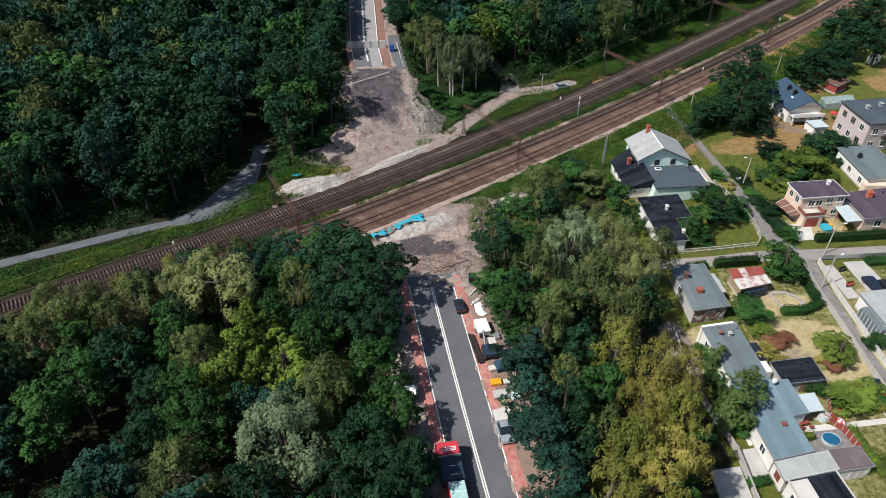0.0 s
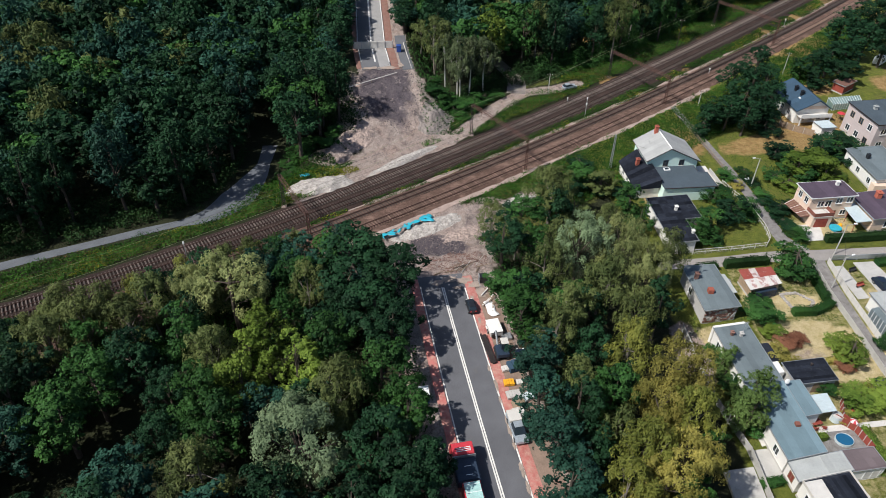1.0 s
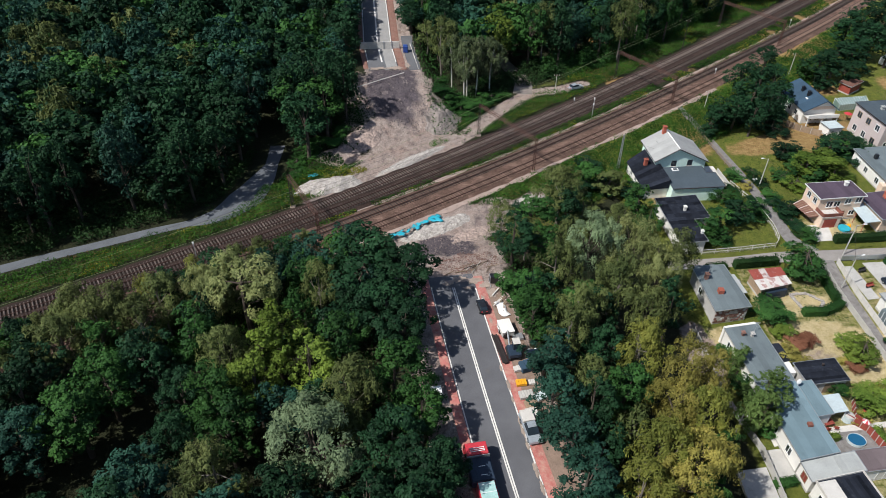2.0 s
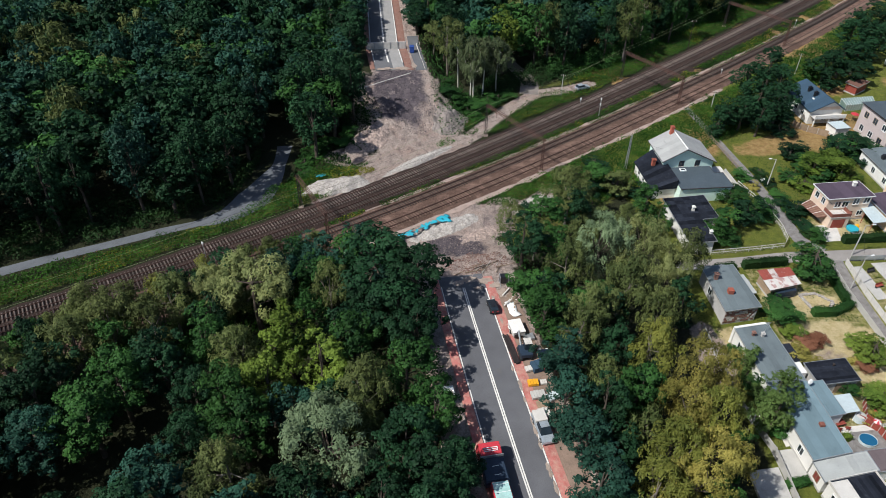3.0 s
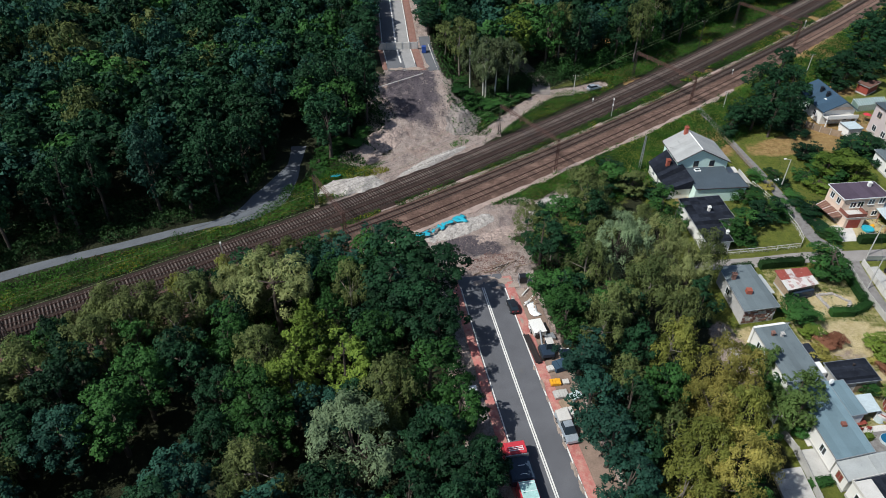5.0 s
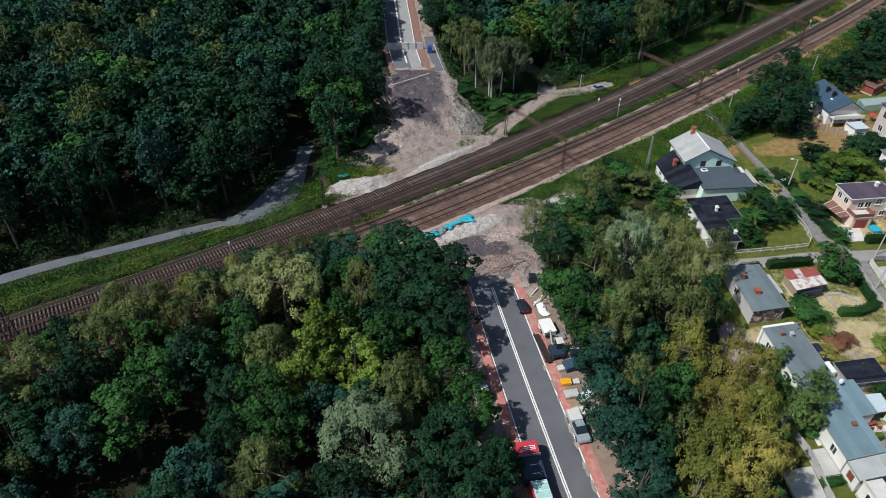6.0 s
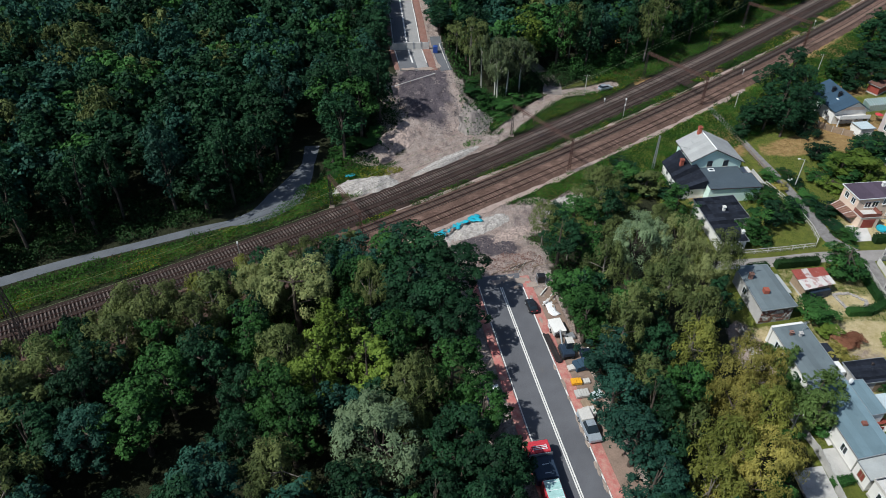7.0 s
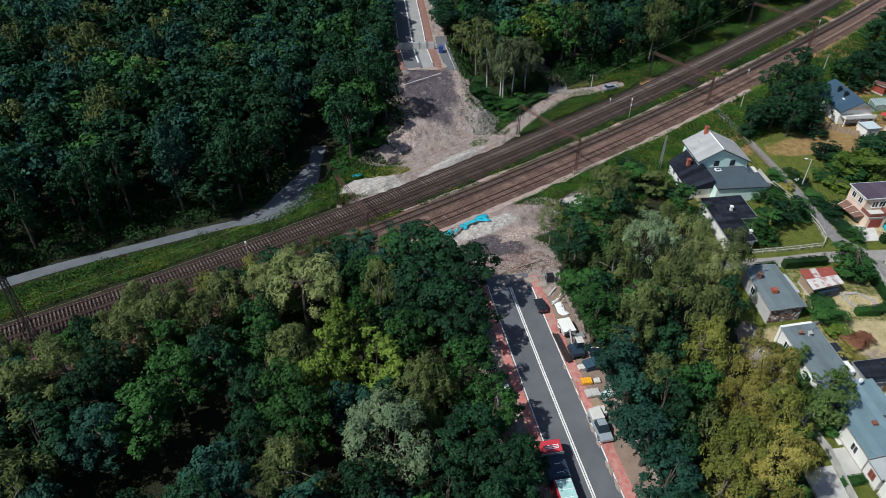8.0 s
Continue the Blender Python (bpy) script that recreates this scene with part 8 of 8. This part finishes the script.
# ---- weeds, rubble ----
def weeds(name, label, mat, keep, area, count, size, height, seed, along=False, base=0.0):
    rng = np.random.default_rng(seed)
    x, y = rng.uniform(area[0], area[1], count), rng.uniform(area[2], area[3], count)
    if along:  # the second range is then the distance from the northern track
        y = track_y(x) + y * np.sqrt(1 + track_slope(x) ** 2)
    ok = keep(x, y)
    x, y = x[ok], y[ok]
    tall = height * (0.25 + 1.2 * value_noise(x, y, 2.6, seed) ** 2)
    z = ground_height(x, y) + base + rng.uniform(0, 1, len(x)) * tall
    c = np.stack([x, y, z], -1)
    nrm = unit_rows(rng.normal(size=c.shape) * 0.7 + (0, 0, 0.9))
    v, f = leaf_cards(rng, c, nrm, unit_rows(rng.normal(size=c.shape)), size, size * 0.62)
    return tagged(new(name, mesh_np(name, v, f, M[mat])), label, "weeds", kind="stuff")


def clear_of_paths(x, y, by=2.0):
    out = np.ones(len(x), bool)
    for line in (PATH_LINE, TRACK_LINE):
        for a, b in zip(line[:-1], line[1:]):
            d = b - a
            t = np.clip(((x - a[0]) * d[0] + (y - a[1]) * d[1]) / (d @ d), 0, 1)
            out &= np.hypot(a[0] + d[0] * t - x, a[1] + d[1] * t - y) > by
    return out


def north_verge(x, y):
    d = off_track(x, y)
    far_side = np.where(x < -44, 11.0, np.where(x < -30, 13.0, 10.0))
    bare = blob(x, y, -28.6, 122.2, 8.4, 3.0, 22) + blob(x, y, -12, 134, 14, 7, 38) + blob(x, y, -15, 150, 14, 21, 12)
    return (d > 2.5 + 1.3 * value_noise(x, y, 3, 2)) & (d < far_side + 9 * (x > 30)) & (bare < 0.4) & clear_of_paths(x, y, 2.0)


weeds("trackside_weeds", "lush green weeds along the railway", "weed", north_verge, (-125, 130, 3, 20), 140000, 0.35, 1.5, 61, True)
weeds("trackside_weeds", "tufts of golden flowering weeds along the railway", "weed_gold", lambda x, y: north_verge(x, y) & (value_noise(x, y, 6.0, 62) > 0.7), (-125, 130, 3, 20), 50000, 0.36, 1.1, 63, True)


def middle_strip(x, y):
    d = off_track(x, y)
    lo, hi = track_offset(2, x) + np.where(x > -25, 1.85, 1.7), track_offset(1, x) - 1.55
    return (d > lo) & (d < hi) & (value_noise(x, y, 5.0, 64) > 0.22)


weeds("middle_weeds", "yellow-green weeds between the pairs of tracks", "weed", middle_strip, (-110, 130, -14, -4), 80000, 0.34, 0.6, 65, True, 0.16)
weeds("middle_weeds", "golden weeds between the pairs of tracks", "weed_gold", lambda x, y: middle_strip(x, y) & (value_noise(x, y, 3.5, 66) > 0.5), (-110, 130, -14, -4), 30000, 0.32, 0.45, 67, True, 0.12)


def paved(x, y):
    """Lanes, streets and yards, where nothing grows."""
    street = np.abs(y - np.interp(x, [38, 60, 86, 160], [97.2, 100.2, 102.3, 110])) < 2.4
    lane = (np.abs(x - np.interp(y, [40, 68, 84, 99], [72, 68.8, 68.3, 68.6])) < 1.9) & (y < 103)
    lane |= (np.abs(x - np.interp(y, [101, 114, 128, 149, 162], [66, 63.8, 62.4, 59.3, 57])) < 2.3) & (y > 99)
    yard = (x > 68.8) & (x < 82) & (((y > 86) & (y < 100)) | ((y > 104) & (y < 112)))
    return street | lane | yard


def south_verge(x, y):
    d = off_track(x, y) - track_offset(3, x)
    gap = (np.abs(x + 2) < 14) & (y < 116)
    return (d < -3.4) & (d > -13 - 5 * (x > 20)) & ~gap & (blob(x, y, 13.5, 116.6, 6.2, 2.8, 35) < 0.4) & (x > -60)


weeds("slope_bushes", "tangled green scrub below the railway", "weed", south_verge, (-60, 140, -36, -14), 140000, 0.36, 2.2, 68, True)


def slope_scrub(x, y):
    u, v = x - near_road(y), x - far_road(y)
    near = (y < 98) & (((u > 10.2) & (u < 22)) | ((u < -6.6) & (u > -17)))
    far = (y > 145) & (((v > 9.5) & (v < 20)) | ((v < -7.0) & (v > -18))) & (y < 240)
    return (near | far) & (y > 20) & clear_of_paths(x, y, 2.2)


weeds("slope_scrub", "dark green undergrowth on the embankment slopes", "leaf_mid", slope_scrub, (-50, 40, 20, 240), 90000, 0.5, 1.5, 69)
weeds("slope_scrub", "undergrowth around the far spoil slope", "hedge", lambda x, y: (blob(x, y, -24, 150, 3.5, 5, 20) > 0.5) | (blob(x, y, 2.5, 160, 6, 9, -20) > 0.5), (-32, 12, 138, 176), 9000, 0.5, 1.6, 70)
weeds("dry_weeds", "low green weeds at the slope foot", "weed", lambda x, y: (blob(x, y, -31, 130, 6, 6, 30) > 0.3) | (blob(x, y, -35, 122, 4, 7, 0) > 0.4) | (blob(x, y, -27, 146, 4, 9, 15) > 0.5), (-45, -18, 112, 160), 16000, 0.45, 1.2, 76)
weeds("dry_weeds", "dry golden weeds beside the stone heap", "weed_gold", lambda x, y: (blob(x, y, -29, 127, 8, 2.6, 20) > 0.4) | (blob(x, y, -35, 119, 4, 4, 0) > 0.5), (-42, -18, 112, 134), 9000, 0.4, 0.8, 75)
weeds("dry_weeds", "thin green and straw-coloured weeds on the bare ground", "weed", lambda x, y: (blob(x, y, 7.5, 104.5, 3.2, 4.5, 30) > 0.4) & (value_noise(x, y, 1.6, 77) > 0.4), (2, 14, 97, 112), 1500, 0.3, 0.35, 78)
weeds("dry_weeds", "low scrub on the foot of the spoil slope", "weed", lambda x, y: ((blob(x, y, -25, 150, 2.2, 3.0, 20) > 0.4) | (blob(x, y, -5.0, 141.5, 2.6, 1.4, 40) > 0.4) | (blob(x, y, 1.0, 147.0, 2.4, 1.4, 40) > 0.4)) & (value_noise(x, y, 1.2, 79) > 0.35), (-32, 6, 134, 158), 14000, 0.34, 0.6, 80)
weeds("grass_tufts", "rough grass and weeds in the gardens", "weed", lambda x, y: (value_noise(x, y, 4.0, 71) > 0.5) & (x + 0.1 * (y - 80) > 38) & (off_track(x, y) < -18) & ~paved(x, y) & ~((x > 41) & (x < 67) & (y < 83) & (y > 44)) & (blob(x, y, 74, 143, 13, 5.0, 14) < 0.4), (37, 110, 42, 170), 60000, 0.24, 0.3, 72)


weeds("trackside_weeds", "withered red-brown dock and sorrel along the railway", "weed_brown", lambda x, y: north_verge(x, y) & (value_noise(x, y, 7.0, 95) > 0.72), (-125, 130, 3, 20), 40000, 0.34, 1.2, 96, True)


def rubble(label, mat, keep, area, count, size, seed):
    rng = np.random.default_rng(seed)
    x, y = rng.uniform(area[0], area[1], count), rng.uniform(area[2], area[3], count)
    ok = keep(x, y)
    x, y = x[ok], y[ok]
    n = len(x)
    base = np.array([(1, 0, 0), (0, 1, 0), (-1, 0, 0), (0, -1, 0), (0, 0, 0.8), (0, 0, -0.6)], float)
    tris = np.array([(0, 1, 4), (1, 2, 4), (2, 3, 4), (3, 0, 4), (1, 0, 5), (2, 1, 5), (3, 2, 5), (0, 3, 5)])
    s = size * rng.uniform(0.4, 1.5, (n, 1, 1)) ** 1.6
    v = base[None] * s * rng.uniform(0.6, 1.3, (n, 6, 3))
    a = rng.uniform(0, 6.28, n)
    c, sn = np.cos(a), np.sin(a)
    v = np.stack([v[..., 0] * c[:, None] - v[..., 1] * sn[:, None], v[..., 0] * sn[:, None] + v[..., 1] * c[:, None], v[..., 2]], -1)
    v += np.stack([x, y, ground_height(x, y) + 0.02], -1)[:, None]
    f = (tris[None] + 6 * np.arange(n)[:, None, None]).reshape(-1, 3)
    return tagged(new("rubble", mesh_np("rubble", v.reshape(-1, 3), f, M[mat])), label, "rubble", kind="stuff")


rubble("broken pale stone scattered over the bare slopes", "pale_earth", lambda x, y: (blob(x, y, -15, 150, 14, 22, 12) + blob(x, y, -1.5, 99, 9.5, 15, 12) + blob(x, y, -14, 133, 19, 7, 38) - 2 * blob(x, y, -15.5, 157, 8.5, 14, 12)) > 0.5, (-45, 20, 84, 176), 30000, 0.065, 81)
rubble("reddish-brown broken masonry at the road end", "brick_dark", lambda x, y: blob(x, y, 0.0, 91.5, 6.0, 4.5, 10) > 0.4, (-8, 8, 85, 98), 2600, 0.1, 84)
rubble("dark broken asphalt and coal rubble on the slope", "coal_rubble", lambda x, y: (blob(x, y, -15.5, 157, 8.5, 14, 12) + blob(x, y, -4.0, 100.5, 7.0, 5, 10)) > 0.4, (-30, 10, 90, 176), 15000, 0.11, 82)


def wood_edge(x, y):
    d, v = off_track(x, y), x - far_road(y)
    west = (x < -38) & (d > 12.5) & (y > np.interp(x, PATH_LINE[:9, 0], PATH_LINE[:9, 1]) + 1.4) & (d < 30)
    north = (v > 12.5) & (d > 11.5) & (d < 24) & (x > 2) & (y > 158)
    return (west | north) & clear_of_paths(x, y, 1.5) & ((x < -54) | clear_of_paths(x, y, 4.2)) & (value_noise(x, y, 5.0, 73) > 0.15)


def north_thicket(x, y):
    d, v = off_track(x, y), x - far_road(y)
    edge = 9.0 + 3.0 * value_noise(x, y, 7.0, 97) + 4.5 * (x < 34)
    return (d > edge) & (d < edge + 9) & (v > 13) & clear_of_paths(x, y, 3.2) & ~((x > 9) & (x < 23) & (y > 163) & (y < 184)) & (y > 172)


weeds("thicket", "dense green thicket between the verge and the wood", "leaf_mid", north_thicket, (4, 125, 9, 30), 70000, 0.55, 5.5, 98, True)
weeds("undergrowth", "dark shady undergrowth along the forest edge", "hedge", wood_edge, (-125, 120, 10, 28), 105000, 0.5, 3.6, 74, True)


def sand_patch(x, y, rx, ry, turn, seed, z=6.085):
    rng = random.Random(seed)
    bm = bmesh.new()
    c, s = math.cos(radians(turn)), math.sin(radians(turn))
    ring = []
    for i in range(22):
        a = i / 22 * 2 * math.pi
        k = rng.uniform(0.55, 1.1)
        u, v = rx * k * math.cos(a), ry * k * math.sin(a)
        ring.append(bm.verts.new((u * c - v * s, u * s + v * c, 0.0)))
    mid = bm.verts.new((0, 0, 0.03))
    for i in range(22):
        bm.faces.new((ring[i], ring[(i + 1) % 22], mid))
    ob = part("sand_patch", bm, M["dust"])
    ob.location = (x, y, z)
    tagged(ob, "thin patch of spilled sand on the pavement", "sand", group="sand on the road")


for i, (x, y, rx, ry) in enumerate(((7.0, 57.0, 0.9, 0.25), (7.3, 55.4, 1.1, 0.3), (7.7, 53.2, 0.9, 0.22), (5.9, 63.2, 1.2, 0.3), (5.0, 66.3, 0.8, 0.2), (8.5, 49.5, 1.3, 0.35), (9.0, 47.0, 1.1, 0.3), (4.0, 76.0, 0.9, 0.3), (3.0, 81.0, 1.0, 0.4), (6.3, 60.6, 0.7, 0.2))):
    sand_patch(x, y, rx, ry, 101, i)
for i, (x, y, rx, ry) in enumerate(((-21.0, 166.9, 3.0, 0.9), (-16.4, 167.2, 2.4, 1.2), (-13.6, 169.0, 0.9, 2.0))):
    sand_patch(x, y, rx, ry, 8, 40 + i, float(far_level(y)) + 0.12)
for i, (x, y, rx, ry) in enumerate(((-0.8, 85.6, 1.8, 0.9), (1.8, 85.4, 1.6, 0.8), (3.4, 84.2, 1.3, 0.8), (-2.6, 84.6, 1.0, 0.8), (0.6, 83.6, 0.9, 0.4), (4.6, 82.4, 1.0, 1.3))):
    sand_patch(x, y, rx, ry, 12, 50 + i, 6.1)
